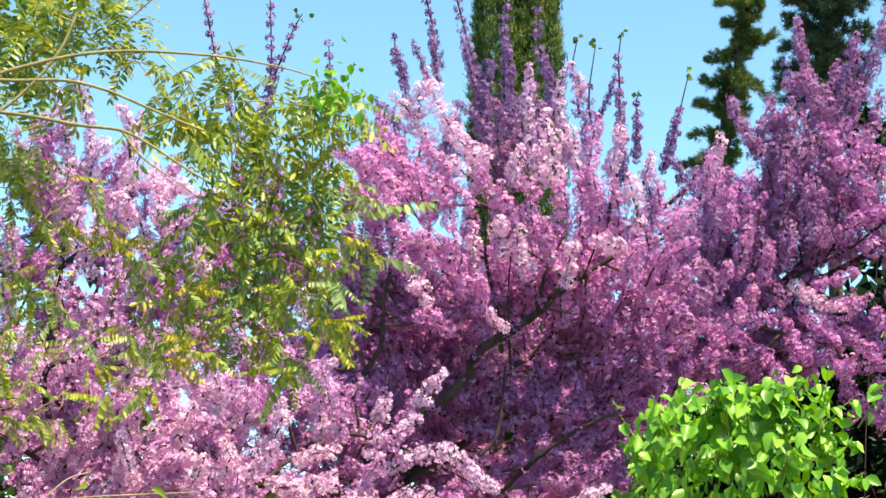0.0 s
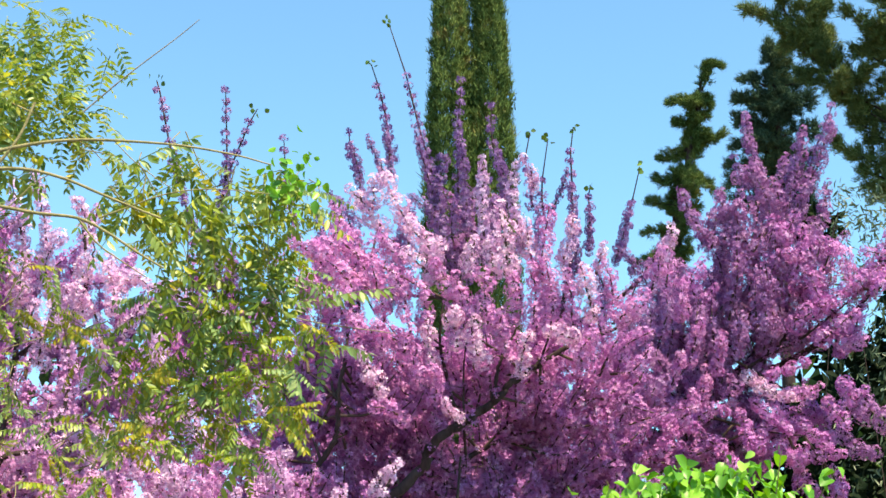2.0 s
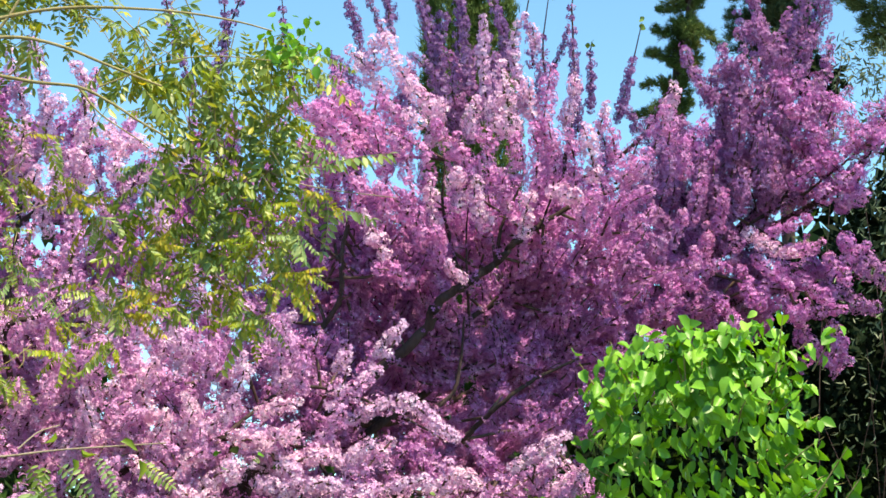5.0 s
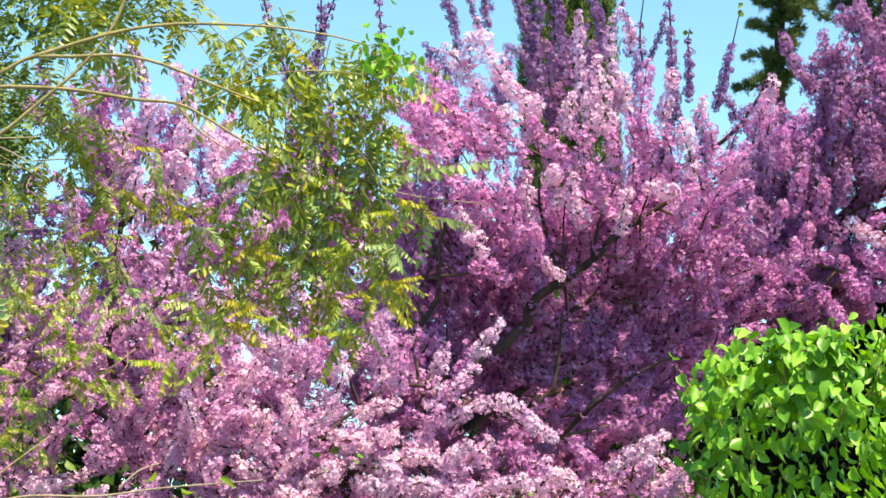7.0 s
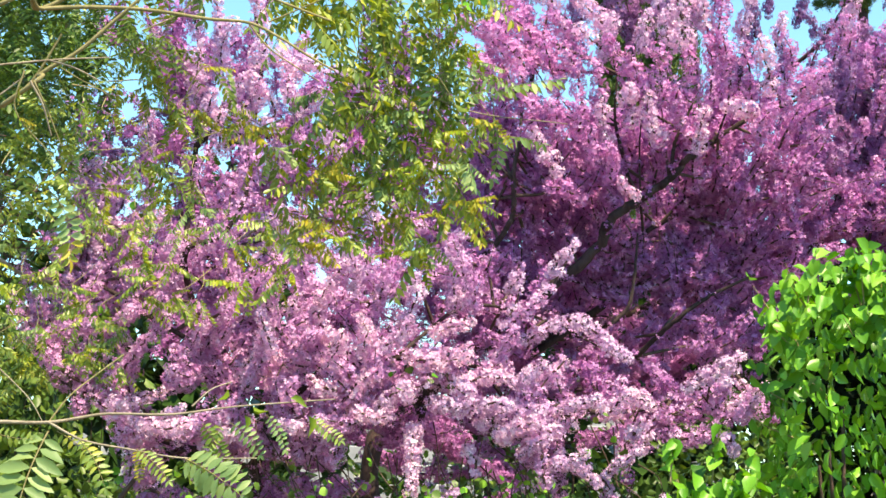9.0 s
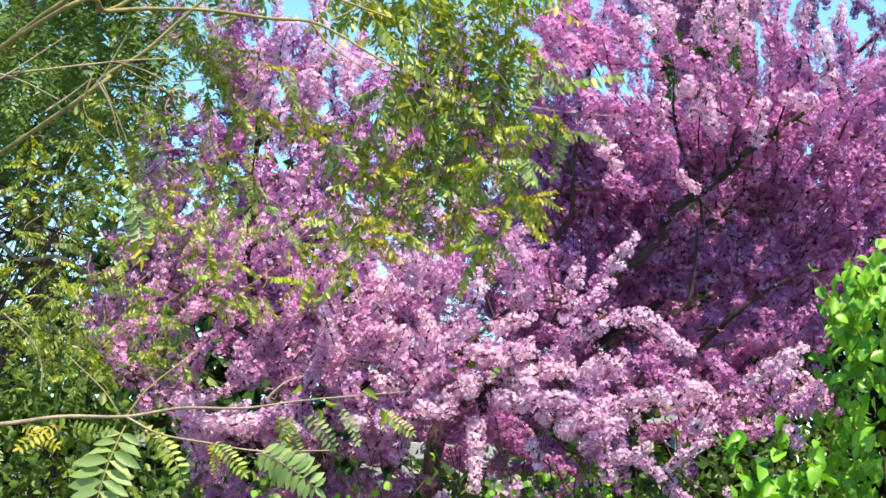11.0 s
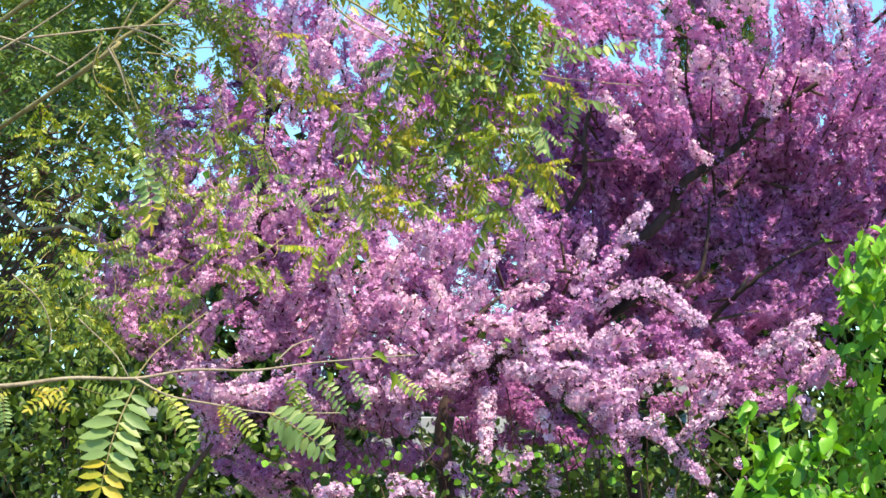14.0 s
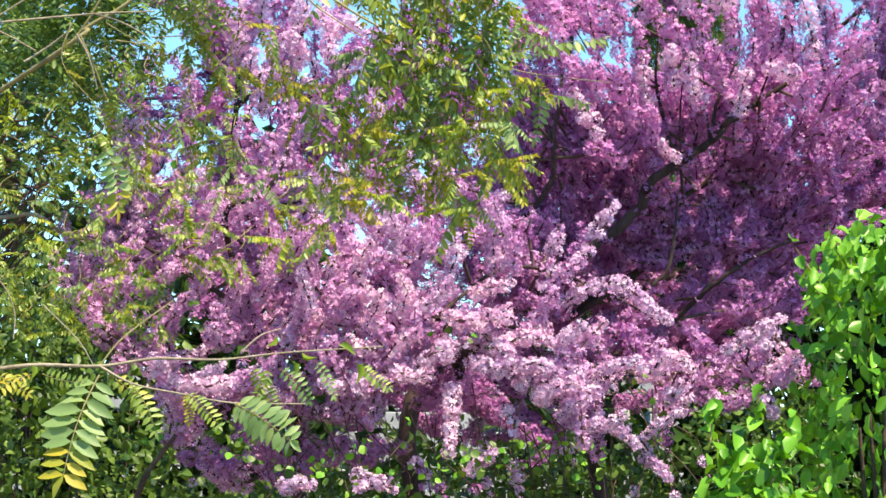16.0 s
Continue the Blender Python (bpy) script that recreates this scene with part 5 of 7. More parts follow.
    t.plumes(BLUSH, ((0.017, (-0.07, 4.20, 1.88), (-0.03, 4.17, 1.89), (-0.01, 4.14, 1.87)),
                     (0.023, (0.20, 4.20, 1.92), (0.26, 4.17, 1.95), (0.34, 4.14, 2.00)),
                     (0.018, (0.05, 4.20, 1.79), (0.07, 4.17, 1.81), (0.08, 4.14, 1.83)),
                     (0.011, (-0.01, 4.20, 1.70), (0.03, 4.17, 1.73), (0.08, 4.14, 1.76)),
                     (0.012, (-0.09, 4.20, 1.72), (-0.05, 4.17, 1.69), (-0.02, 4.14, 1.67)),
                     (0.012, (-0.00, 4.20, 1.64), (0.03, 4.17, 1.62), (0.05, 4.14, 1.59)),
                     (0.032, (-0.61, 4.20, 1.87), (-0.55, 4.17, 1.91), (-0.47, 4.14, 1.93)),
                     (0.024, (-0.60, 4.20, 2.03), (-0.55, 4.17, 2.05), (-0.51, 4.14, 2.09)),
                     (0.017, (-0.26, 4.20, 2.18), (-0.22, 4.14, 2.21))))
    t.plumes(BLUSH, ((0.014, (-0.15, 4.20, 2.22), (-0.12, 4.17, 2.26), (-0.09, 4.14, 2.28)),
                     (0.030, (-0.42, 4.40, 2.15), (-0.42, 4.37, 2.24), (-0.40, 4.34, 2.35)),
                     (0.018, (-1.32, 4.20, 1.89), (-1.24, 4.17, 1.83), (-1.18, 4.14, 1.82)),
                     (0.018, (-1.14, 4.20, 1.79), (-1.08, 4.17, 1.84), (-1.01, 4.14, 1.86)),
                     (0.023, (-0.54, 4.20, 2.10), (-0.50, 4.17, 2.15), (-0.50, 4.14, 2.21)),
                     (0.023, (-0.67, 4.20, 2.18), (-0.66, 4.17, 2.23), (-0.68, 4.14, 2.29)),
                     (0.021, (-0.75, 4.20, 1.58), (-0.69, 4.17, 1.57), (-0.65, 4.14, 1.55)),
                     (0.015, (-0.46, 4.20, 1.61), (-0.42, 4.17, 1.63), (-0.39, 4.14, 1.65)),
                     (0.015, (-0.97, 4.20, 1.56), (-0.92, 4.17, 1.57), (-0.88, 4.14, 1.55))))
    t.plumes(BLUSH, ((0.021, (-0.35, 4.15, 1.86), (-0.29, 4.12, 1.88), (-0.23, 4.09, 1.86)),
                     (0.021, (-0.22, 4.15, 1.75), (-0.18, 4.12, 1.78), (-0.15, 4.09, 1.79)),
                     (0.018, (-0.15, 4.15, 1.72), (-0.10, 4.12, 1.73), (-0.06, 4.09, 1.75)),
                     (0.016, (-1.19, 4.15, 1.83), (-1.14, 4.12, 1.85), (-1.10, 4.09, 1.87)),
                     (0.018, (-1.30, 4.15, 1.86), (-1.26, 4.12, 1.88), (-1.22, 4.09, 1.89)),
                     (0.015, (-0.94, 4.15, 1.55), (-0.90, 4.12, 1.57), (-0.85, 4.09, 1.56))))
    t.plumes(PALE, ((0.027, (-0.37, 4.20, 1.94), (-0.30, 4.17, 1.95), (-0.25, 4.14, 1.94)),
                    (0.024, (0.00, 4.20, 1.86), (0.05, 4.17, 1.90), (0.11, 4.14, 1.87)),
                    (0.026, (-0.51, 4.20, 1.81), (-0.51, 4.17, 1.73), (-0.51, 4.14, 1.65)),
                    (0.030, (-0.69, 4.20, 1.89), (-0.65, 4.17, 1.94), (-0.60, 4.14, 1.96)),
                    (0.027, (-0.52, 4.20, 2.00), (-0.44, 4.17, 1.99), (-0.36, 4.14, 2.00)),
                    (0.024, (-0.65, 4.20, 2.01), (-0.63, 4.17, 2.06), (-0.64, 4.14, 2.11)),
                    (0.023, (-0.75, 4.20, 2.07), (-0.76, 4.17, 2.13), (-0.73, 4.14, 2.19)),
                    (0.021, (-0.75, 4.20, 1.97), (-0.71, 4.17, 2.02), (-0.69, 4.14, 2.07)),
                    (0.021, (-0.45, 4.20, 2.07), (-0.40, 4.17, 2.08), (-0.35, 4.14, 2.09))))
    t.plumes(PALE, ((0.024, (-0.28, 4.15, 1.79), (-0.23, 4.12, 1.82), (-0.17, 4.09, 1.83)),
                    (0.019, (-0.65, 4.15, 1.86), (-0.60, 4.12, 1.84), (-0.55, 4.09, 1.85))))
    t.plumes(SHELL, ((0.021, (0.33, 4.20, 1.84), (0.35, 4.17, 1.86), (0.37, 4.14, 1.89)),
                     (0.024, (-0.77, 4.20, 2.13), (-0.80, 4.17, 2.10), (-0.83, 4.14, 2.07)),
                     (0.021, (-0.25, 4.20, 2.09), (-0.21, 4.17, 2.12), (-0.17, 4.14, 2.15)),
                     (0.024, (-0.37, 4.40, 2.15), (-0.36, 4.37, 2.20), (-0.35, 4.34, 2.24)),
                     (0.021, (-1.52, 4.20, 2.07), (-1.42, 4.17, 2.09), (-1.34, 4.14, 2.08)),
                     (0.021, (-1.33, 4.20, 2.09), (-1.27, 4.17, 2.13), (-1.20, 4.14, 2.14)),
                     (0.023, (-0.96, 4.20, 2.15), (-0.93, 4.17, 2.18), (-0.89, 4.14, 2.22)),
                     (0.023, (-0.89, 4.20, 2.11), (-0.90, 4.17, 2.15), (-0.86, 4.14, 2.19)),
                     (0.023, (-1.03, 4.20, 2.05), (-1.00, 4.17, 2.10), (-1.01, 4.14, 2.15))))
    t.plumes(SHELL, ((0.023, (-1.12, 4.20, 2.02), (-1.08, 4.17, 2.08), (-1.09, 4.14, 2.14)),
                     (0.023, (-1.22, 4.20, 2.05), (-1.18, 4.17, 2.11), (-1.18, 4.14, 2.17)),
                     (0.021, (-0.84, 4.20, 2.00), (-0.80, 4.17, 2.04), (-0.75, 4.14, 2.07)),
                     (0.021, (-0.93, 4.20, 1.97), (-0.90, 4.17, 2.02), (-0.91, 4.14, 2.06)),
                     (0.023, (-0.61, 4.20, 2.13), (-0.59, 4.17, 2.19), (-0.59, 4.14, 2.24)),
                     (0.020, (-0.30, 4.20, 2.00), (-0.26, 4.17, 2.04), (-0.24, 4.14, 2.07)),
                     (0.021, (-1.29, 4.20, 1.98), (-1.25, 4.17, 2.02), (-1.21, 4.14, 2.06)),
                     (0.021, (-1.17, 4.20, 1.94), (-1.14, 4.17, 1.99), (-1.14, 4.14, 2.03))))
    def set_out(spots):
        for c, s in spots:
            if c[2] > 2.55:
                t.racemes(c, s, 1, 0.15, (0.05, -0.3, 1.0), 0.5, SHELL, 0.020, 0.012, 20, 0.0095)
                continue
            lean, far = (0.2, -0.5, 0.4), 0.15
            if c[0] > -0.7 and c[2] < 2.25:
                t.lobe(c, s, 2, 3, 0.15, 0.6, out=0.6, petal=SHELL)
                continue
            t.lobe(c, s, 2, 4, 0.2, 0.6, out=0.6, petal=SHELL)
            t.racemes(c, s, 1, far, lean, 0.45, BLUSH, 0.022, 0.012, 20, 0.0095)
            t.racemes(c, s, 2, far, lean, 0.45, SHELL, 0.024, 0.012, 22, 0.0095)

    set_out((((-1.41, 4.46, 2.43), (0.16, 0.2, 0.16)), ((-1.54, 4.44, 2.29), (0.14, 0.15, 0.10)), ((-1.22, 4.34, 2.22), (0.16, 0.2, 0.13)),
             ((-1.39, 4.40, 2.10), (0.16, 0.2, 0.10)), ((-0.98, 4.30, 2.15), (0.18, 0.2, 0.13)), ((-1.15, 4.38, 1.98), (0.18, 0.2, 0.12)),
             ((-0.83, 4.34, 2.15), (0.16, 0.2, 0.14)), ((-0.85, 4.30, 1.97), (0.18, 0.2, 0.12)), ((-0.64, 4.33, 2.05), (0.17, 0.2, 0.11)),
             ((-0.08, 4.55, 1.89), (0.14, 0.15, 0.04)), ((-1.08, 4.55, 2.43), (0.14, 0.15, 0.14)), ((-0.95, 4.74, 2.67), (0.12, 0.12, 0.1))))
    set_out((((-1.15, 4.69, 2.72), (0.13, 0.15, 0.15)), ((-1.23, 4.57, 3.00), (0.10, 0.1, 0.13)), ((-1.12, 4.64, 2.88), (0.14, 0.1, 0.10)),
             ((-0.93, 4.63, 2.84), (0.14, 0.1, 0.10)), ((-1.04, 4.62, 2.98), (0.08, 0.1, 0.12)), ((-0.70, 4.74, 2.36), (0.12, 0.12, 0.12)),
             ((-1.62, 4.43, 2.10), (0.08, 0.08, 0.06))))
    def set_more(spots):
        for c, s in spots:
            s = np.array(s) * (1, 1, 0.75)
            high = c[2] > 2.55
            if high:
                t.racemes(c, s, 1, 0.13, (0.05, -0.3, -1.0), 0.5, BLUSH, 0.020, 0.012, 20, 0.0095)
                continue
            if c[0] > -0.6:
                t.lobe(c, s, 2, 2, 0.10, 0.2, petal=SHELL, out=0.8)
                t.racemes(c, s, 1, 0.10, (0.5, -0.4, 0.15), 0.4, PALE, 0.020, 0.012, 20, 0.0095)
                continue
            t.lobe(c, s, 3, 3, 0.13, 0.2, petal=SHELL, out=0.8)
            lean, far = (0.5, -0.4, 0.15), 0.12
            t.racemes(c, s, 2, far, lean, 0.4, BLUSH, 0.022, 0.012, 22, 0.0095)
            t.racemes(c, s, 1, far, lean, 0.4, PALE if c[2] < 2.1 else BLUSH, 0.022, 0.012, 22, 0.0095)

    set_more((((-1.26, 4.52, 2.98), (0.08, 0.1, 0.10)), ((-1.21, 4.58, 2.82), (0.10, 0.1, 0.08)), ((-1.37, 4.58, 2.61), (0.10, 0.1, 0.08)),
              ((-1.50, 4.55, 2.54), (0.08, 0.1, 0.06)), ((-1.05, 4.62, 2.81), (0.10, 0.1, 0.07)), ((-1.50, 4.48, 2.35), (0.10, 0.1, 0.07)),
              ((-1.29, 4.43, 2.37), (0.10, 0.1, 0.07)), ((-0.51, 4.20, 1.97), (0.16, 0.15, 0.05)), ((-0.35, 4.22, 1.95), (0.14, 0.15, 0.04)),
              ((-0.20, 4.24, 1.90), (0.07, 0.1, 0.05)), ((-0.18, 4.24, 1.86), (0.09, 0.1, 0.03)), ((-0.66, 4.24, 1.92), (0.10, 0.1, 0.06))))
    set_more((((0.04, 4.40, 1.85), (0.09, 0.1, 0.03)), ((0.30, 4.39, 1.91), (0.07, 0.08, 0.03)), ((0.36, 4.34, 1.87), (0.05, 0.05, 0.04)), ((-1.06, 4.71, 2.36), (0.12, 0.1, 0.06)),
              ((-0.94, 4.77, 2.47), (0.10, 0.1, 0.06)), ((-1.10, 4.60, 2.82), (0.10, 0.1, 0.10)), ((-0.96, 4.60, 2.93), (0.10, 0.1, 0.08)),
              ((-1.06, 4.66, 2.60), (0.12, 0.1, 0.10)), ((-0.87, 4.65, 2.82), (0.08, 0.1, 0.06)), ((-0.96, 4.63, 2.31), (0.13, 0.1, 0.06)),
              ((-1.03, 4.44, 2.14), (0.12, 0.1, 0.06)), ((-0.72, 4.59, 2.19), (0.13, 0.1, 0.06))))
    set_more((((-0.76, 4.30, 2.00), (0.16, 0.1, 0.05)), ((-0.46, 4.30, 1.97), (0.14, 0.1, 0.04)), ((-0.96, 4.27, 1.94), (0.14, 0.1, 0.07)),
              ((-0.41, 4.67, 2.27), (0.05, 0.08, 0.07)), ((-1.24, 4.16, 1.82), (0.09, 0.1, 0.04)), ((-1.07, 4.20, 1.83), (0.06, 0.1, 0.04)),
              ((-1.03, 4.71, 2.27), (0.10, 0.1, 0.05)), ((-0.51, 4.77, 2.39), (0.10, 0.1, 0.05)), ((-1.29, 4.64, 2.27), (0.10, 0.1, 0.05)),
              ((-0.75, 4.23, 1.83), (0.09, 0.08, 0.04)), ((-0.18, 4.25, 1.80), (0.08, 0.08, 0.025)), ((-0.47, 4.26, 2.01), (0.08, 0.08, 0.04))))
    # Boughs below the centre crown, its shade put into their petal colour.
    for c, s in (((-0.69, 4.56, 2.18), (0.11, 0.15, 0.08)), ((-0.42, 4.64, 2.29), (0.04, 0.08, 0.09)), ((-0.49, 4.55, 2.06), (0.15, 0.2, 0.06)),
                 ((-0.27, 4.58, 2.03), (0.11, 0.15, 0.05)), ((-0.02, 4.59, 1.98), (0.09, 0.12, 0.06)), ((-0.39, 4.71, 2.14), (0.1, 0.1, 0.06))):
        t.lobe(c, s, 2, 3, 0.15, 0.4, petal=SHADE_MAUVE)
    for c, s in (((-1.23, 4.58, 1.60), (0.07, 0.1, 0.04)), 
                 ((-1.39, 4.52, 1.97), (0.14, 0.1, 0.08))):
        t.lobe(c, s, 2, 4, 0.12, -0.1, petal=SHELL)
    for a, b in (((-0.51, 4.21, 1.81), (-0.52, 4.22, 1.65)), ((-0.06, 4.25, 1.71), (-0.00, 4.25, 1.66)), ((0.00, 4.25, 1.64), (0.05, 4.25, 1.59)),
                 ((0.08, 4.25, 1.76), (0.09, 4.25, 1.82)),
                 ((-0.74, 4.18, 1.56), (-0.67, 4.19, 1.57)), ((-0.37, 4.23, 1.76), (-0.35, 4.23, 1.70)), ((0.31, 4.34, 1.94), (0.35, 4.33, 2.01)),
                 ((0.30, 4.14, 1.79), (0.31, 4.15, 1.75)), ((-0.44, 4.43, 1.66), (-0.49, 4.42, 1.61)), ((-0.62, 4.30, 1.62), (-0.59, 4.31, 1.56))):
        t.spike([a, (np.array(a) + b) / 2 + (0.01, 0, 0), b], 0.018, petal=BLUSH, gap=0.022)
    for a, b in (((-0.16, 4.46, 2.21), (-0.09, 4.45, 2.34)), ((-0.28, 4.42, 2.11), (-0.24, 4.41, 2.21))):
        t.spike([a, (np.array(a) + b) / 2 + (0.006, 0, 0), b], 0.019, petal=BLUSH, gap=0.03)
    t.rods.append(rod(smooth_line([(-1.40, 4.32, 1.50), (-1.35, 4.28, 1.59), (-1.27, 4.26, 1.69)], 5), 0.010, 0.006, 7))
    low, high = np.array((-0.99, 4.33, 1.54)), np.array((0.09, 4.25, 1.80))
    for k in range(80):
        p = low + (high - low) * t.rng.uniform(0, 1, 3) + [0, 0, 0.05]
        q = p + t.rng.normal(size=3) * [0.10, 0.05, 0.03] + [0.02, 0, -t.rng.uniform(0.08, 0.30)]
        t.rods.append(rod(smooth_line([p, (p + q) / 2 + t.rng.normal(size=3) * 0.02, q], 5), 0.0022, 0.001, 4))
        if k % 4 == 0:
            t.flowers([np.array([q, q + [0.01, 0, -0.04]])], 0.02, 0.018, 12, 0.0105, petal=BLUSH if k % 8 else SHADE_MAUVE)
    def set_next(spots):
        for c, s, n in spots:
            t.leaves(c, s, n // 4, 0.023)
            t.leaves(c, np.array(s) * 1.1 + (0, 0.1, 0), n // 3, 0.026, DEEP)

    set_next((((-0.43, 4.13, 1.63), (0.12, 0.1, 0.05), 60), ((-1.03, 4.12, 1.67), (0.12, 0.1, 0.06), 45), ((-0.83, 4.16, 1.60), (0.1, 0.1, 0.05), 35),
              ((-1.33, 4.24, 1.65), (0.1, 0.1, 0.08), 40), ((-0.72, 4.08, 1.59), (0.2, 0.2, 0.10), 90), ((-0.49, 4.11, 1.94), (0.1, 0.1, 0.05), 14),
              ((-0.18, 4.25, 1.63), (0.14, 0.15, 0.09), 80), ((-0.62, 4.10, 1.73), (0.04, 0.05, 0.04), 10), ((-0.99, 4.33, 1.56), (0.08, 0.1, 0.05), 16),
              ((-0.03, 4.25, 1.80), (0.1, 0.1, 0.08), 22)))
    set_next((((-1.45, 4.38, 2.15), (0.04, 0.05, 0.05), 18), ((-1.24, 4.30, 2.41), (0.06, 0.06, 0.05), 18), ((-0.35, 4.54, 1.68), (0.12, 0.1, 0.08), 40),
              ((-1.50, 4.48, 1.98), (0.09, 0.1, 0.06), 34)))
    t.done()


# ---- trees with feather leaves ----
def frond_parts(rng, pairs, leaflet, length, width=0.40, swept=0.4, hang=0.22):
    """Corners and triangles of one pinnate leaf along +y, drooping."""
    v, f, P, fr, S = frond_frame(rng, pairs, leaflet, length, swept, hang)
    shape = leaf_shape(width, 0.05, 0.05)
    lv = np.einsum("nij,kj->nki", fr, shape[0]) * np.array(S)[:, None, None] + np.array(P)[:, None]
    lf = shape[1][None] + (np.arange(len(lv)) * len(shape[0]))[:, None, None]
    return np.vstack([v, lv.reshape(-1, 3)]), np.vstack([f, lf.reshape(-1, 3) + len(v)])


def frond_frame(rng, pairs, leaflet, length, swept, hang):
    """The midrib of one pinnate leaf and the places, turns and lengths of its leaflets."""
    s = np.linspace(0, 1, pairs + 1)
    bend = rng.uniform(0.1, 0.3)
    line = np.stack([0.05 * length * np.sin(s * 3) * rng.normal(), s * length, -bend * length * s ** 2], 1)
    v, f = rod(line, length * 0.010, length * 0.004, 4)
    P, D, S = [], [], []
    for k in range(1, pairs + 1):
        for side in (-1, 1):
            P.append(line[k]); S.append(leaflet * rng.uniform(0.8, 1.1) * (0.66 + 0.34 * math.sin(2.9 * k / pairs)))
            D.append((side * max(0.3, 1 - 0.6 * hang), swept * rng.uniform(0.6, 1.4), -hang * rng.uniform(0.4, 1.6)))
    P.append(line[-1]); D.append((0.2, 1, -0.2)); S.append(leaflet * 0.72)
    return v, f, P, turned(np.array(D), rng, np.array([0, 0, 1.0])), S


FROND_RNG = np.random.default_rng(21)
FRONDS = {}
for key, mat, n in (("green", FERNY, 6), ("yellow", YELLOW, 4), ("waxy", GREYGREEN, 4), ("lime", LIME, 4)):
    FRONDS[key] = []
    for k in range(n):
        me = mesh_of("frond", *frond_parts(FROND_RNG, int(FROND_RNG.integers(7, 11)), 0.255, 1.0, 0.37, 0.35, 0.75), True)
        me.materials.append(mat)
        FRONDS[key].append(me)
LEAFLETS = {}
for key, mat in (("green", FERNY), ("yellow", YELLOW), ("waxy", GREYGREEN), ("broad", GREYGREEN), ("tip", YELLOW)):
    LEAFLETS[key] = []
    for w, b, d in ((0.40, 0.06, 0.05), (0.36, 0.10, 0.12), (0.43, 0.02, 0.18), (0.38, 0.13, 0.02)):
        me = mesh_of("leaflet", *leaf_shape(w, b, d), True)
        me.materials.append(mat)
        LEAFLETS[key].append(me)


class Feathery:
    def __init__(self, base, label, seed, group=""):
        self.rng, self.base = np.random.default_rng(seed), np.array(base)
        self.ob = thing("pinnate_tree", base, label, "tree", group)
        self.count = 0

    def stem(self, points, r0, r1, mat=STEM, name="branch"):
        line = smooth_line(points, 8)
        v, f = rod(line, r0, r1, 7)
        piece(name, mesh_of(name, v - self.base, f, True), mat, self.ob)
        return line

    def frond(self, at, way, length, key="green", face=(0, -0.3, 1.0)):
        me = FRONDS[key][self.rng.integers(len(FRONDS[key]))]
        ob = new("frond", me)
        ob.parent = self.ob
        fr = turned(np.array([way]), self.rng, np.array(face))[0]
        ob.matrix_basis = Matrix.Translation(Vector(np.array(at) - self.base)) @ Matrix(fr.tolist()).to_4x4() @ Matrix.Scale(length, 4)
        self.count += 1

    def near_frond(self, at, way, length, key, face):
        """A pinnate leaf close to the camera, each leaflet a piece of its own."""
        rng, big = self.rng, key in ("broad", "tipped")
        v, f, P, fr, S = frond_frame(rng, int(rng.integers(8, 11)), 0.34 if big else 0.25, 1.0, 0.25, 0.1)
        ob = piece("frond", mesh_of("frond", v, f, True), STEM, self.ob)
        ob.matrix_basis = Matrix.Translation(Vector(np.array(at) - self.base)) @ Matrix(turned(np.array([way]), rng, np.array(face))[0].tolist()).to_4x4() @ Matrix.Scale(length, 4)
        for k in range(len(P)):
            kind = "broad" if key == "tipped" and k < len(P) - 7 else ("tip" if key == "tipped" else key)
            leaf = new("leaflet", LEAFLETS[kind][rng.integers(4)])
            leaf.parent = ob
            leaf.matrix_basis = Matrix.Translation(Vector(P[k])) @ Matrix(fr[k].tolist()).to_4x4() @ Matrix.Scale(S[k], 4)

    def strand(self, a, b, n, length=0.13, yellow=0.15, r=0.0016):
        """A hanging twig with pinnate leaves to both sides."""
        rng = self.rng
        a, b = np.array(a), np.array(b)
        line = smooth_line([a, (a + b) / 2 + rng.normal(size=3) * 0.03 + [0, 0, 0.02], b], 8)
        v, f = rod(line, r, r * 0.4, 4)
        piece("twig", mesh_of("twig", v - self.base, f, True), STEM, self.ob)
        tang = unit(b - a)
        for k in range(n):
            at = line[int((k + 0.7) / n * (len(line) - 1))]
            side = np.cross(tang, [0, 1, 0]) * (1 if k % 2 else -1)
            way = side * rng.uniform(0.3, 1.0) + tang * 0.3 + rng.normal(size=3) * 0.4 + [0, 0, -0.2]
            key = "yellow" if rng.random() < yellow else ("waxy" if rng.random() < 0.35 else "green")
            self.frond(at, way, length * rng.uniform(0.6, 1.2) * (0.7 if key == "yellow" else 1), key, rng.normal(size=3) * 0.3 + (0, -0.3, 1.0))

    def tufts(self, key, places, n=5, length=0.066):
        """Tufts of drooping pinnate leaves, all of one colour, each on its short twig."""
        rng = self.rng
        for p in np.array(places):
            root = p + [rng.normal() * 0.015, 0.03, 0.035]
            v, f = rod(smooth_line([root + [rng.normal() * 0.03, 0.05, 0.04], root, p + [0, 0, 0.012]], 5), 0.0014, 0.0008, 4)
            piece("twig", mesh_of("twig", v - self.base, f, True), STEM, self.ob)
            lean = rng.normal() * 0.5
            for k in range(n):
                way = np.array((lean + rng.normal() * 0.75, rng.normal() * 0.5 - 0.2, rng.uniform(-1.0, 0.25)))
                self.frond(p + rng.normal(size=3) * 0.010, way, length * rng.uniform(0.75, 1.35), "green" if rng.random() < 0.4 else key, rng.normal(size=3) * 0.35 + (0, -0.5, 1.0))

    def mass(self, centre, size, n, length, mat, name="foliage"):
        """Many pinnate leaves joined into one mesh."""
        rng, vs, fs, k = self.rng, [], [], 0
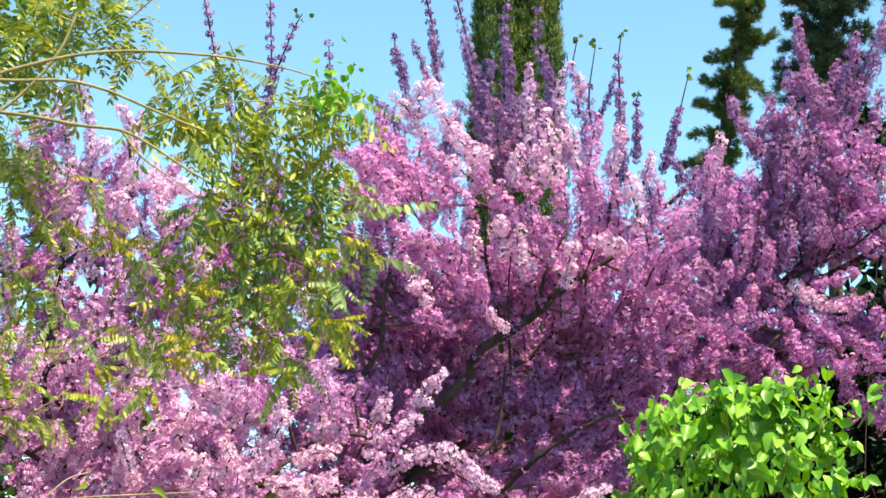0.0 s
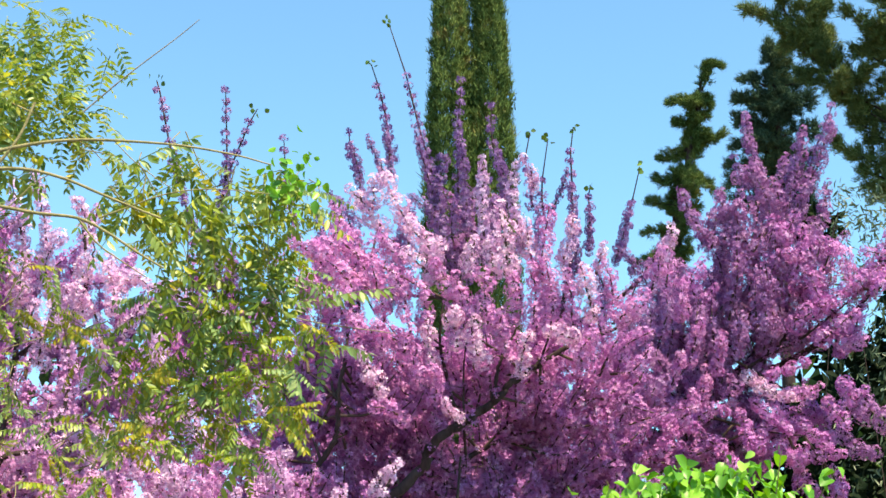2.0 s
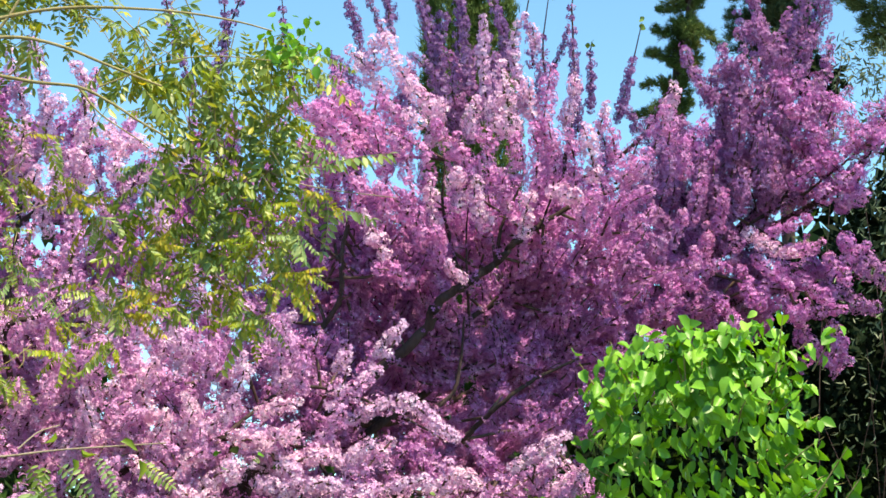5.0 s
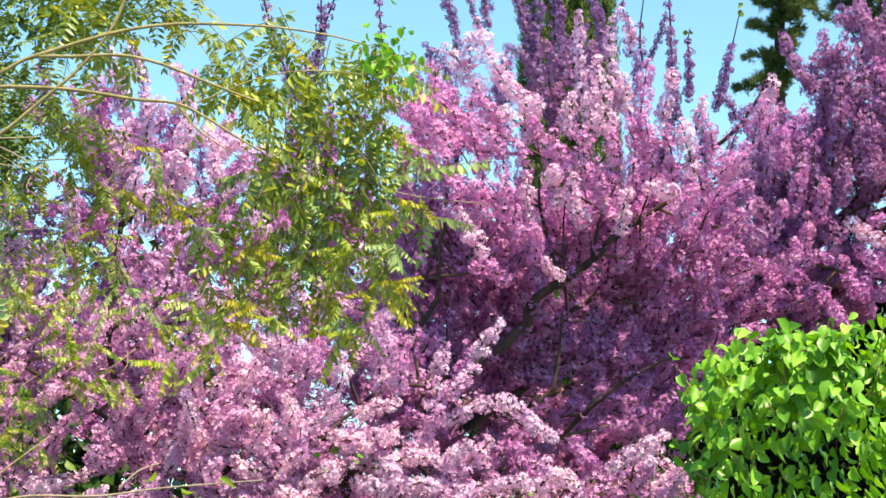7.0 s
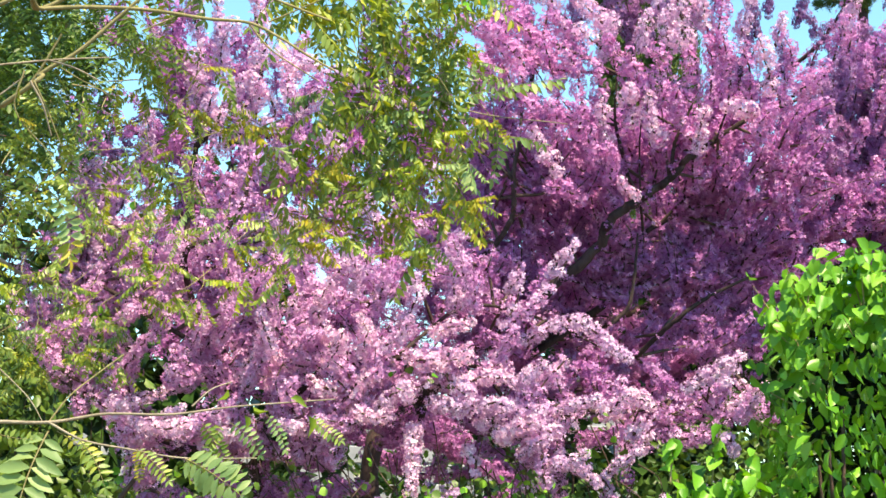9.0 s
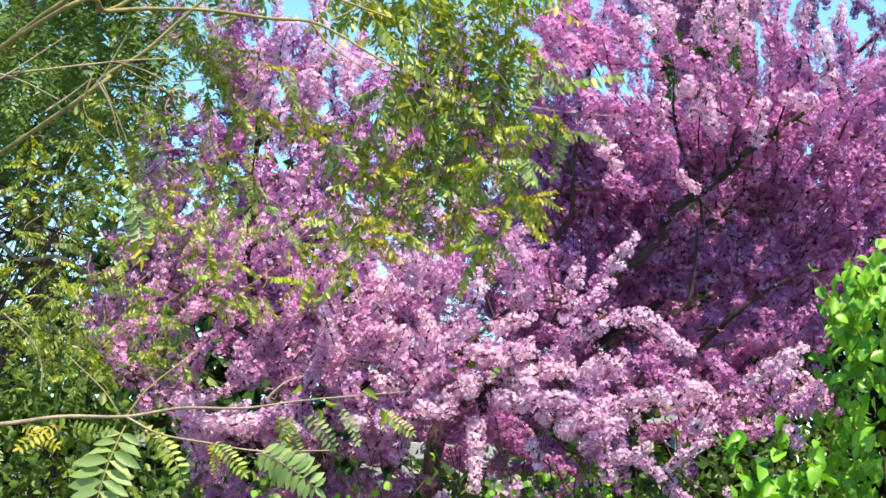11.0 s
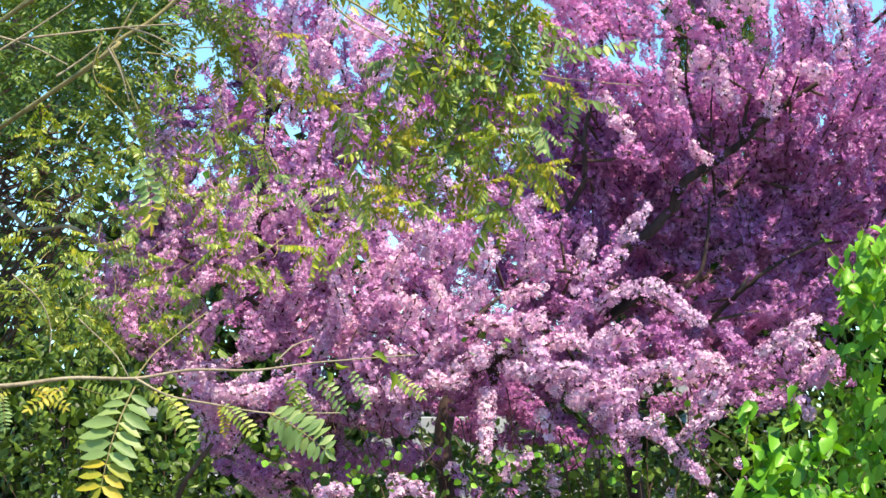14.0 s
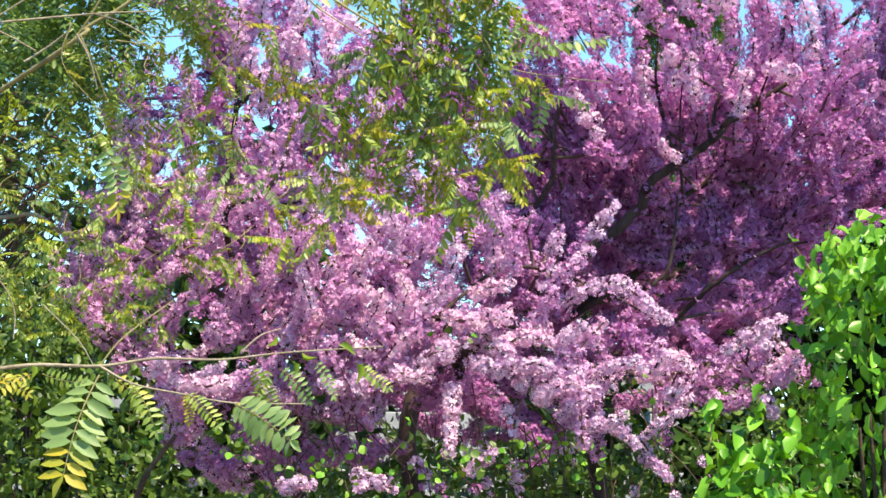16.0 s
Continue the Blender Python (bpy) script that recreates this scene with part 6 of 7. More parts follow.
        kinds = [frond_parts(rng, 7, 0.24, 1.0, 0.36) for _ in range(5)]
        P = np.array(centre) + unit(rng.normal(size=(n, 3))) * np.array(size) * rng.uniform(0, 1, (n, 1)) ** 0.4
        R = turned(rng.normal(size=(n, 3)) + [0, 0, -0.5], rng, np.array([0, -0.2, 1.0]))
        for i in range(n):
            v, f = kinds[i % 5]
            vs.append(v @ R[i].T * length * rng.uniform(0.7, 1.2) + P[i] - self.base); fs.append(f + k); k += len(v)
        piece(name, mesh_of(name, np.vstack(vs), np.vstack(fs), True), mat, self.ob, kind="stuff")


def arching_tree():
    t = Feathery((-2.45, 3.75, 0.0), "feather-leaved tree with arching stems, some leaves turning yellow", 31)
    t.stem([(-2.45, 3.75, -0.05), (-2.42, 3.72, 1.2), (-2.30, 3.68, 2.2), (-2.15, 3.65, 2.9)], 0.06, 0.03, TWIG, "trunk")
    t.stem([(-2.30, 3.68, 2.20), (-1.21, 2.90, 2.58), (-1.10, 2.95, 2.60), (-1.03, 2.95, 2.63), (-0.97, 2.95, 2.66), (-0.89, 2.95, 2.66), (-0.79, 2.95, 2.66), (-0.71, 2.95, 2.64), (-0.64, 2.95, 2.61), (-0.57, 2.95, 2.58), (-0.52, 2.95, 2.56)], 0.0050, 0.0022)
    t.stem([(-0.97, 2.95, 2.66), (-0.87, 2.95, 2.69), (-0.79, 2.95, 2.71), (-0.71, 2.95, 2.72), (-0.62, 2.95, 2.72), (-0.49, 2.95, 2.71), (-0.38, 2.95, 2.69), (-0.31, 2.95, 2.67)], 0.0046, 0.0014)
    t.stem([(-2.30, 3.68, 2.30), (-1.21, 2.90, 2.57), (-1.09, 2.95, 2.60), (-0.98, 2.95, 2.60), (-0.87, 2.95, 2.59), (-0.76, 2.95, 2.57), (-0.68, 2.95, 2.56), (-0.62, 2.95, 2.53), (-0.56, 2.95, 2.49), (-0.51, 2.95, 2.46)], 0.0050, 0.0020)
    t.stem([(-0.68, 2.95, 2.56), (-0.64, 2.95, 2.51), (-0.60, 2.95, 2.48), (-0.54, 2.95, 2.44)], 0.0022, 0.0010)
    t.stem([(-2.30, 3.68, 2.05), (-1.18, 2.95, 2.40), (-1.09, 2.95, 2.47), (-1.02, 2.95, 2.51), (-0.96, 2.95, 2.56), (-0.87, 2.95, 2.64), (-0.81, 2.95, 2.72), (-0.78, 2.95, 2.80)], 0.0050, 0.0028)
    t.stem([(-0.64, 2.95, 2.56), (-0.59, 2.95, 2.58), (-0.51, 2.95, 2.61), (-0.42, 2.95, 2.62), (-0.31, 2.95, 2.61)], 0.0018, 0.0009)
    t.stem([(-0.62, 2.95, 2.72), (-0.57, 2.95, 2.67), (-0.50, 2.95, 2.62), (-0.47, 2.95, 2.61)], 0.0012, 0.0006)
    t.stem([(-0.89, 2.95, 2.55), (-0.82, 2.95, 2.58), (-0.77, 2.95, 2.63), (-0.74, 2.95, 2.65)], 0.0016, 0.0009)
    t.stem([(-1.07, 2.95, 2.69), (-1.07, 2.95, 2.66), (-1.04, 2.95, 2.64), (-1.05, 2.95, 2.63)], 0.0010, 0.0006)
    t.stem([(-1.05, 2.95, 2.48), (-1.00, 2.95, 2.45), (-0.94, 2.95, 2.42)], 0.0012, 0.0006)
    t.stem([(-0.73, 3.15, 2.86), (-0.64, 3.14, 2.94), (-0.54, 3.13, 3.02), (-0.49, 3.12, 3.06)], 0.0018, 0.0008, REED)
    t.stem([(-1.21, 3.06, 2.43), (-1.15, 3.07, 2.49), (-1.09, 3.06, 2.58)], 0.004, 0.002)
    t.stem([(-1.01, 2.70, 2.39), (-0.99, 2.72, 2.34), (-0.97, 2.74, 2.28)], 0.002, 0.001)
    t.stem([(-0.49, 3.40, 2.58), (-0.30, 3.39, 2.48), (-0.08, 3.42, 2.45)], 0.002, 0.001, REED)
    rng = t.rng
    def set_out(spots):
        for a, b, n in spots:
            t.strand(a, b, n, 0.135, 0.16)
            if b[2] > 2.3:
                j = rng.normal(size=3) * [0.04, 0.08, 0.03]
                t.strand(np.array(a) + j, np.array(b) + j[::-1] * 0.7, max(3, n // 2), 0.12, 0.12)

    set_out((((-0.53, 3.32, 2.83), (-0.49, 3.42, 2.48), 11), ((-0.45, 3.34, 2.81), (-0.44, 3.44, 2.42), 12), ((-0.36, 3.30, 2.78), (-0.33, 3.39, 2.47), 10),
             ((-0.33, 3.31, 2.79), (-0.26, 3.35, 2.68), 7), ((-0.41, 3.42, 2.71), (-0.37, 3.52, 2.31), 12), ((-0.54, 3.41, 2.69), (-0.55, 3.50, 2.32), 11),
             ((-0.49, 3.41, 2.54), (-0.44, 3.48, 2.20), 10), ((-0.36, 3.44, 2.48), (-0.31, 3.48, 2.31), 7), ((-0.31, 3.37, 2.58), (-0.24, 3.42, 2.40), 6),
             ((-0.59, 3.39, 2.55), (-0.64, 3.45, 2.22), 9)))
    set_out((((-0.70, 3.39, 2.47), (-0.74, 3.43, 2.22), 7), ((-0.44, 3.45, 2.40), (-0.38, 3.49, 2.20), 7), ((-0.58, 3.53, 2.42), (-0.52, 3.57, 2.24), 6),
             ((-0.76, 3.23, 2.81), (-0.68, 3.27, 2.73), 5), ((-0.63, 3.26, 2.79), (-0.55, 3.30, 2.71), 5), ((-0.68, 3.22, 2.72), (-0.57, 3.27, 2.61), 6),
             ((-0.93, 3.15, 2.72), (-0.82, 3.17, 2.76), 4), ((-0.59, 3.27, 2.60), (-0.52, 3.32, 2.46), 6), ((-0.80, 3.21, 2.83), (-0.87, 3.17, 2.89), 4),
             ((-0.43, 3.34, 2.81), (-0.53, 3.36, 2.69), 5)))
    for a, b, n in (((-1.10, 3.16, 2.50), (-1.01, 3.21, 2.45), 5), ((-1.03, 3.18, 2.51), (-0.89, 3.24, 2.46), 6), ((-0.89, 3.24, 2.47), (-0.78, 3.27, 2.45), 6),
                    ((-1.10, 3.19, 2.38), (-0.98, 3.23, 2.38), 5), ((-0.99, 3.32, 2.46), (-0.94, 3.36, 2.30), 5), ((-0.82, 3.36, 2.49), (-0.69, 3.40, 2.42), 6),
                    ((-0.71, 3.41, 2.34), (-0.59, 3.45, 2.25), 6), ((-0.82, 3.41, 2.19), (-0.65, 3.44, 2.25), 5), ((-0.62, 3.45, 2.25), (-0.57, 3.46, 2.20), 4)):
        t.strand(a, b, n * 2 // 3, 0.08, 0.3)
    for c, s, n, mat in (((-0.47, 3.44, 2.62), (0.09, 0.07, 0.17), 34, FERNY), ((-0.42, 3.50, 2.41), (0.07, 0.06, 0.12), 24, FERNY), ((-0.51, 3.57, 2.52), (0.09, 0.06, 0.14), 20, DEEP), ((-0.55, 3.50, 2.32), (0.08, 0.06, 0.08), 26, FERNY),
                         ((-0.35, 3.34, 2.65), (0.06, 0.05, 0.09), 20, FERNY)):
        n = n * 3 // 4
        t.mass(c, s, n, 0.085, mat)
    def set_more(spots):
        for c, s, n in spots:
            n = n // 3
            q = np.array(c) + rng.normal(size=(n, 3)) * np.array(s) * 0.6
            me = strewn("foliage", SLIM, q - t.base, turned(rng.normal(size=(n, 3)) + [0.2, -0.1, -0.9], rng), rng.uniform(0.016, 0.034, n), True)
            piece("foliage", me, LIME, t.ob, kind="stuff")

    t.tufts("yellow", ((-0.95, 3.35, 2.56), (-0.93, 3.35, 2.48), (-0.88, 3.35, 2.48), (-1.00, 3.35, 2.53), (-0.77, 3.35, 2.44), (-0.61, 3.35, 2.33), (-0.55, 3.35, 2.35), (-0.64, 3.35, 2.18), (-0.59, 3.35, 2.23), (-0.42, 3.35, 2.24), (-0.29, 3.35, 2.27), (-0.33, 3.35, 2.26), (-0.24, 3.35, 2.44), (-0.69, 3.35, 2.11), (-0.56, 3.35, 2.85), (-0.80, 3.35, 2.88),))
    t.tufts("lime", ((-0.80, 3.35, 2.47), (-0.65, 3.35, 2.41), (-0.56, 3.35, 2.20), (-0.46, 3.35, 2.33), (-0.41, 3.35, 2.17), (-0.77, 3.35, 2.09), (-0.51, 3.35, 2.30), (-0.38, 3.35, 2.35), (-0.30, 3.35, 2.62), (-0.99, 3.35, 2.37), (-0.36, 3.35, 2.43), (-1.01, 3.35, 2.59), (-0.73, 3.35, 2.23), (-1.49, 4.00, 2.00), (-1.33, 4.00, 2.13), (-1.29, 4.00, 2.43), (-1.43, 4.00, 2.46), (-1.53, 4.00, 1.94), (-0.80, 4.00, 2.23), (-0.95, 4.00, 2.28), (-1.19, 4.00, 2.15), (-1.13, 3.80, 2.25), (-1.43, 3.80, 2.17), (-1.59, 3.80, 2.54), (-1.26, 3.80, 2.01), (-1.52, 3.80, 2.20), (-1.62, 3.80, 2.21), (-1.59, 3.80, 2.46), (-1.29, 3.80, 2.61),))
    t.tufts("waxy", ((-0.44, 3.35, 2.40), (-0.61, 3.35, 2.51), (-0.61, 3.35, 2.65), (-0.65, 3.35, 2.80), (-0.37, 3.35, 2.54), (-0.41, 3.35, 2.47), (-0.31, 3.35, 2.35), (-0.28, 3.35, 2.56), (-0.89, 3.35, 2.27), (-0.27, 3.35, 2.72), (-0.31, 3.35, 2.76), (-0.72, 3.35, 2.39), (-1.00, 3.35, 2.65), (-0.51, 3.35, 2.47), (-0.82, 3.35, 2.23), (-1.59, 4.00, 2.29), (-1.35, 4.00, 2.36), (-1.46, 4.00, 2.18), (-1.23, 4.00, 2.06), (-1.09, 4.00, 2.31), (-1.63, 4.00, 2.09), (-1.16, 3.80, 2.45), (-1.54, 3.80, 2.38), (-1.44, 3.80, 2.37), (-1.16, 3.80, 2.31), (-1.39, 3.80, 2.05), (-1.28, 3.80, 2.39),))
    t.tufts("green", ((-0.41, 3.35, 2.30), (-0.48, 3.35, 2.43), (-0.36, 3.35, 2.18), (-0.55, 3.35, 2.39), (-0.94, 3.35, 2.32), (-0.67, 3.35, 2.20), (-1.69, 4.00, 2.32), (-1.60, 4.00, 2.18), (-1.55, 4.00, 2.35), (-1.49, 4.00, 2.41), (-1.42, 4.00, 2.31), (-1.45, 4.00, 2.08), (-1.36, 4.00, 1.99), (-1.30, 4.00, 2.10), (-1.55, 4.00, 2.06), (-1.63, 4.00, 1.97), (-1.43, 4.00, 1.96), (-1.25, 4.00, 1.97), (-1.69, 4.00, 2.45), (-1.38, 4.00, 2.17), (-1.22, 4.00, 2.31), (-1.16, 4.00, 2.36), (-1.12, 4.00, 2.23), (-1.04, 4.00, 2.15), (-0.83, 4.00, 2.31), (-0.78, 4.00, 2.35), (-1.07, 3.80, 2.37), (-1.03, 3.80, 2.13), (-1.60, 3.80, 2.03), (-1.27, 3.80, 2.08),))
    t.tufts("green", ((-1.22, 3.80, 2.57), (-1.61, 3.80, 2.11), (-1.42, 3.80, 2.51), (-1.50, 3.80, 2.09), (-1.03, 3.80, 2.58), (-1.04, 3.80, 2.48), (-1.49, 3.80, 2.01), (-1.50, 3.80, 2.44), (-1.11, 3.80, 2.18), (-1.34, 3.80, 2.43), (-1.61, 3.80, 2.39), (-1.31, 3.80, 2.52), (-1.37, 3.80, 2.60), (-1.01, 3.80, 2.41), (-1.26, 3.80, 2.30), (-1.34, 3.80, 2.22),))
    set_more((((-0.47, 3.32, 2.47), (0.06, 0.05, 0.07), 40), ((-0.35, 3.33, 2.51), (0.05, 0.05, 0.06), 40), ((-0.30, 3.33, 2.54), (0.04, 0.05, 0.05), 26),
              ((-0.52, 3.26, 2.67), (0.06, 0.05, 0.06), 34), ((-0.40, 3.29, 2.65), (0.06, 0.05, 0.06), 34), ((-0.64, 3.20, 2.79), (0.10, 0.05, 0.03), 22),
              ((-0.82, 3.17, 2.79), (0.08, 0.05, 0.04), 22), ((-0.48, 3.25, 2.55), (0.05, 0.05, 0.08), 36), ((-0.41, 3.29, 2.45), (0.05, 0.05, 0.08), 36),
              ((-0.37, 3.37, 2.33), (0.04, 0.05, 0.06), 30)))
    P = np.array((-0.30, 3.27, 2.74)) + rng.normal(size=(70, 3)) * [0.035, 0.04, 0.035]
    me = strewn("foliage", OVATE, P - t.base, turned(rng.normal(size=(70, 3)) + [0.2, -0.2, -0.8], rng), rng.uniform(0.016, 0.032, 70), True)
    piece("foliage", me, SPRING, t.ob, kind="stuff")
    hang = (-0.81, 2.27, 2.104)
    t.near_frond(hang, np.array((-0.77, 2.30, 2.004)) - hang, 0.095, "tipped", (1.0, -0.5, 0.3))
    for p in ([(-1.19, 2.59, 2.39), (-1.11, 2.63, 2.37), (-1.05, 2.66, 2.34)], [(-1.18, 2.60, 2.34), (-1.11, 2.62, 2.39), (-1.03, 2.64, 2.45)], [(-1.13, 2.62, 2.38), (-0.95, 2.68, 2.41), (-0.85, 2.71, 2.42)],
              [(-1.07, 2.66, 2.32), (-1.03, 2.67, 2.35), (-0.99, 2.67, 2.38)], [(-0.95, 2.59, 2.35), (-0.93, 2.60, 2.31), (-0.92, 2.62, 2.26)], [(-0.95, 2.68, 2.41), (-0.91, 2.70, 2.40), (-0.87, 2.72, 2.38)]):
        t.stem(np.array(p) + (-0.026, 0, 0.013), 0.0022, 0.0012, REED, "twig")
    t.strand((-0.945, 2.48, 2.353), (-0.905, 2.53, 2.213), 3, 0.06, 0.5, 0.002)


def left_thicket():
    t = Feathery((-2.7, 5.0, 0.0), "dense feather-leaved tree with thin bare branches below", 32)
    t.stem([(-2.7, 5.0, -0.05), (-2.6, 5.0, 1.2), (-2.45, 5.0, 2.2), (-2.2, 5.0, 3.0), (-1.9, 4.9, 3.8)], 0.08, 0.02, BARK, "trunk")
    t.stem([(-2.6, 5.0, 1.2), (-2.08, 4.43, 2.31), (-1.86, 4.41, 2.31), (-1.73, 4.36, 2.31), (-1.65, 4.40, 2.26), (-1.52, 4.45, 2.24), (-1.37, 4.50, 2.27)], 0.009, 0.004, REED)
    rng = t.rng
    for k in range(110):
        a = np.array((-2.09, 4.53, 2.31)) + rng.uniform(-1, 1, 3) * [0.15, 0.2, 0.35]
        b = np.array((-1.82, 4.61, 2.55)) + rng.uniform(-1, 1, 3) * [0.22, 0.25, 0.3]
        v, f = rod(smooth_line([a, (a + b) / 2 + rng.normal(size=3) * 0.06, b], 6), rng.uniform(0.002, 0.006), 0.001, 5)
        piece("branch", mesh_of("branch", v - t.base, f, True), TWIG, t.ob)
    def set_out(spots):
        for c, s, n, mat in spots:
            t.mass(c, s, n, 0.10 if c[1] < 3.8 else 0.13, mat)

    set_out((((-1.21, 3.19, 2.78), (0.16, 0.15, 0.18), 130, DEEP), ((-1.02, 3.17, 2.80), (0.13, 0.12, 0.14), 34, FERNY), ((-1.55, 4.31, 2.92), (0.2, 0.25, 0.2), 120, DEEP), ((-1.00, 3.39, 2.65), (0.08, 0.06, 0.06), 22, FERNY),
             ((-1.37, 4.26, 2.95), (0.10, 0.1, 0.14), 40, DEEP), ((-1.71, 4.15, 2.82), (0.28, 0.3, 0.25), 190, DEEP), ((-1.36, 3.15, 2.54), (0.17, 0.15, 0.18), 80, DEEP),
             ((-0.90, 3.18, 3.00), (0.14, 0.15, 0.17), 60, FERNY), ((-1.88, 4.36, 2.59), (0.2, 0.2, 0.16), 60, DEEP), ((-1.25, 3.33, 2.51), (0.10, 0.12, 0.12), 24, DEEP),
             ((-1.79, 4.15, 2.06), (0.13, 0.15, 0.2), 24, FERNY)))
    set_out((((-1.22, 3.47, 2.39), (0.14, 0.1, 0.12), 14, FERNY), ((-0.82, 3.24, 2.90), (0.13, 0.12, 0.10), 30, FERNY),
             ((-0.77, 3.20, 3.01), (0.11, 0.12, 0.10), 30, FERNY), ((-1.22, 3.28, 2.48), (0.10, 0.1, 0.12), 20, FERNY), ((-0.93, 3.23, 2.84), (0.1, 0.15, 0.1), 26, FERNY)))


def near_branch():
    t = Feathery((-1.45, 1.95, 0.0), "young feather-leaved tree, a bare tan branch reaching across with drooping leaves", 33)
    t.stem([(-1.45, 1.95, -0.05), (-1.43, 1.95, 0.9), (-1.38, 1.93, 1.6)], 0.03, 0.018, TWIG, "trunk")
    t.stem([(-1.38, 1.93, 1.6), (-0.99, 1.64, 1.72), (-0.84, 1.67, 1.73), (-0.73, 1.70, 1.73), (-0.66, 1.74, 1.74), (-0.59, 1.76, 1.74), (-0.53, 1.78, 1.75),
            (-0.46, 1.80, 1.75), (-0.39, 1.83, 1.76), (-0.28, 1.87, 1.77)], 0.0036, 0.0008, REED)
    t.stem([(-0.59, 1.76, 1.74), (-0.55, 1.76, 1.72), (-0.50, 1.77, 1.71), (-0.44, 1.79, 1.70), (-0.36, 1.81, 1.70)], 0.0016, 0.0007, REED)
    t.stem([(-0.59, 1.76, 1.74), (-0.57, 1.77, 1.77), (-0.54, 1.79, 1.80), (-0.52, 1.81, 1.82)], 0.0012, 0.0006, STEM)
    t.stem([(-0.73, 1.73, 1.86), (-0.70, 1.74, 1.83), (-0.69, 1.75, 1.80), (-0.69, 1.75, 1.77)], 0.0011, 0.0006, REED)
    t.stem([(-0.66, 1.76, 1.81), (-0.62, 1.77, 1.77), (-0.60, 1.77, 1.74)], 0.0009, 0.0005, REED)
    t.stem([(-0.44, 1.82, 1.76), (-0.42, 1.83, 1.78), (-0.40, 1.85, 1.79)], 0.0012, 0.0006, REED)
    def set_out(spots):
        for a, b, length, key in spots:
            t.near_frond(a, np.array(b) - a, length * 0.92, key, (0.15, -1.0, 0.45))

    set_out((((-0.59, 1.76, 1.73), (-0.61, 1.69, 1.62), 0.13, "tipped"), ((-0.72, 1.69, 1.72), (-0.71, 1.67, 1.67), 0.04, "waxy"),
             ((-0.66, 1.74, 1.73), (-0.69, 1.70, 1.71), 0.06, "yellow"), ((-0.65, 1.74, 1.73), (-0.60, 1.74, 1.72), 0.05, "green"),
             ((-0.55, 1.75, 1.72), (-0.51, 1.73, 1.67), 0.065, "green"), ((-0.49, 1.77, 1.71), (-0.46, 1.76, 1.69), 0.055, "green"),
             ((-0.44, 1.79, 1.70), (-0.34, 1.77, 1.64), 0.085, "broad"), ((-0.42, 1.79, 1.74), (-0.39, 1.80, 1.69), 0.055, "green"),
             ((-0.39, 1.80, 1.74), (-0.35, 1.81, 1.70), 0.055, "waxy"), ((-0.35, 1.81, 1.75), (-0.32, 1.82, 1.71), 0.05, "waxy")))
    set_out((((-0.40, 1.80, 1.74), (-0.42, 1.79, 1.70), 0.045, "green"), ((-0.49, 1.77, 1.71), (-0.48, 1.76, 1.66), 0.035, "yellow"),
             ((-0.44, 1.79, 1.70), (-0.38, 1.78, 1.65), 0.06, "green"), ((-0.72, 1.71, 1.73), (-0.74, 1.68, 1.70), 0.05, "yellow"),
             ((-0.70, 1.72, 1.73), (-0.66, 1.72, 1.71), 0.05, "yellow"), ((-0.74, 1.68, 1.72), (-0.73, 1.66, 1.67), 0.05, "waxy"),
             ((-0.31, 1.87, 1.75), (-0.26, 1.86, 1.72), 0.05, "green"), ((-0.58, 1.76, 1.73), (-0.54, 1.78, 1.69), 0.06, "green")))
    rng = t.rng
    P = np.array([(-0.38, 1.83, 1.75), (-0.37, 1.83, 1.76), (-0.33, 1.85, 1.77), (-0.31, 1.86, 1.75), (-0.40, 1.83, 1.78), (-0.66, 1.73, 1.74)])
    D = rng.normal(size=(len(P), 3)) * [0.7, 0.3, 0.7]
    for p, d in zip(P, D):
        me = strewn("leaf", leaf_shape(0.42, 0.26, 0.3), [p - t.base], turned(np.array([d + [0, 0, -0.5]]), rng), [rng.uniform(0.016, 0.026)], True)
        piece("leaf", me, LIME, t.ob)
    t.ob.location += Vector((-0.037, 0, 0.011))


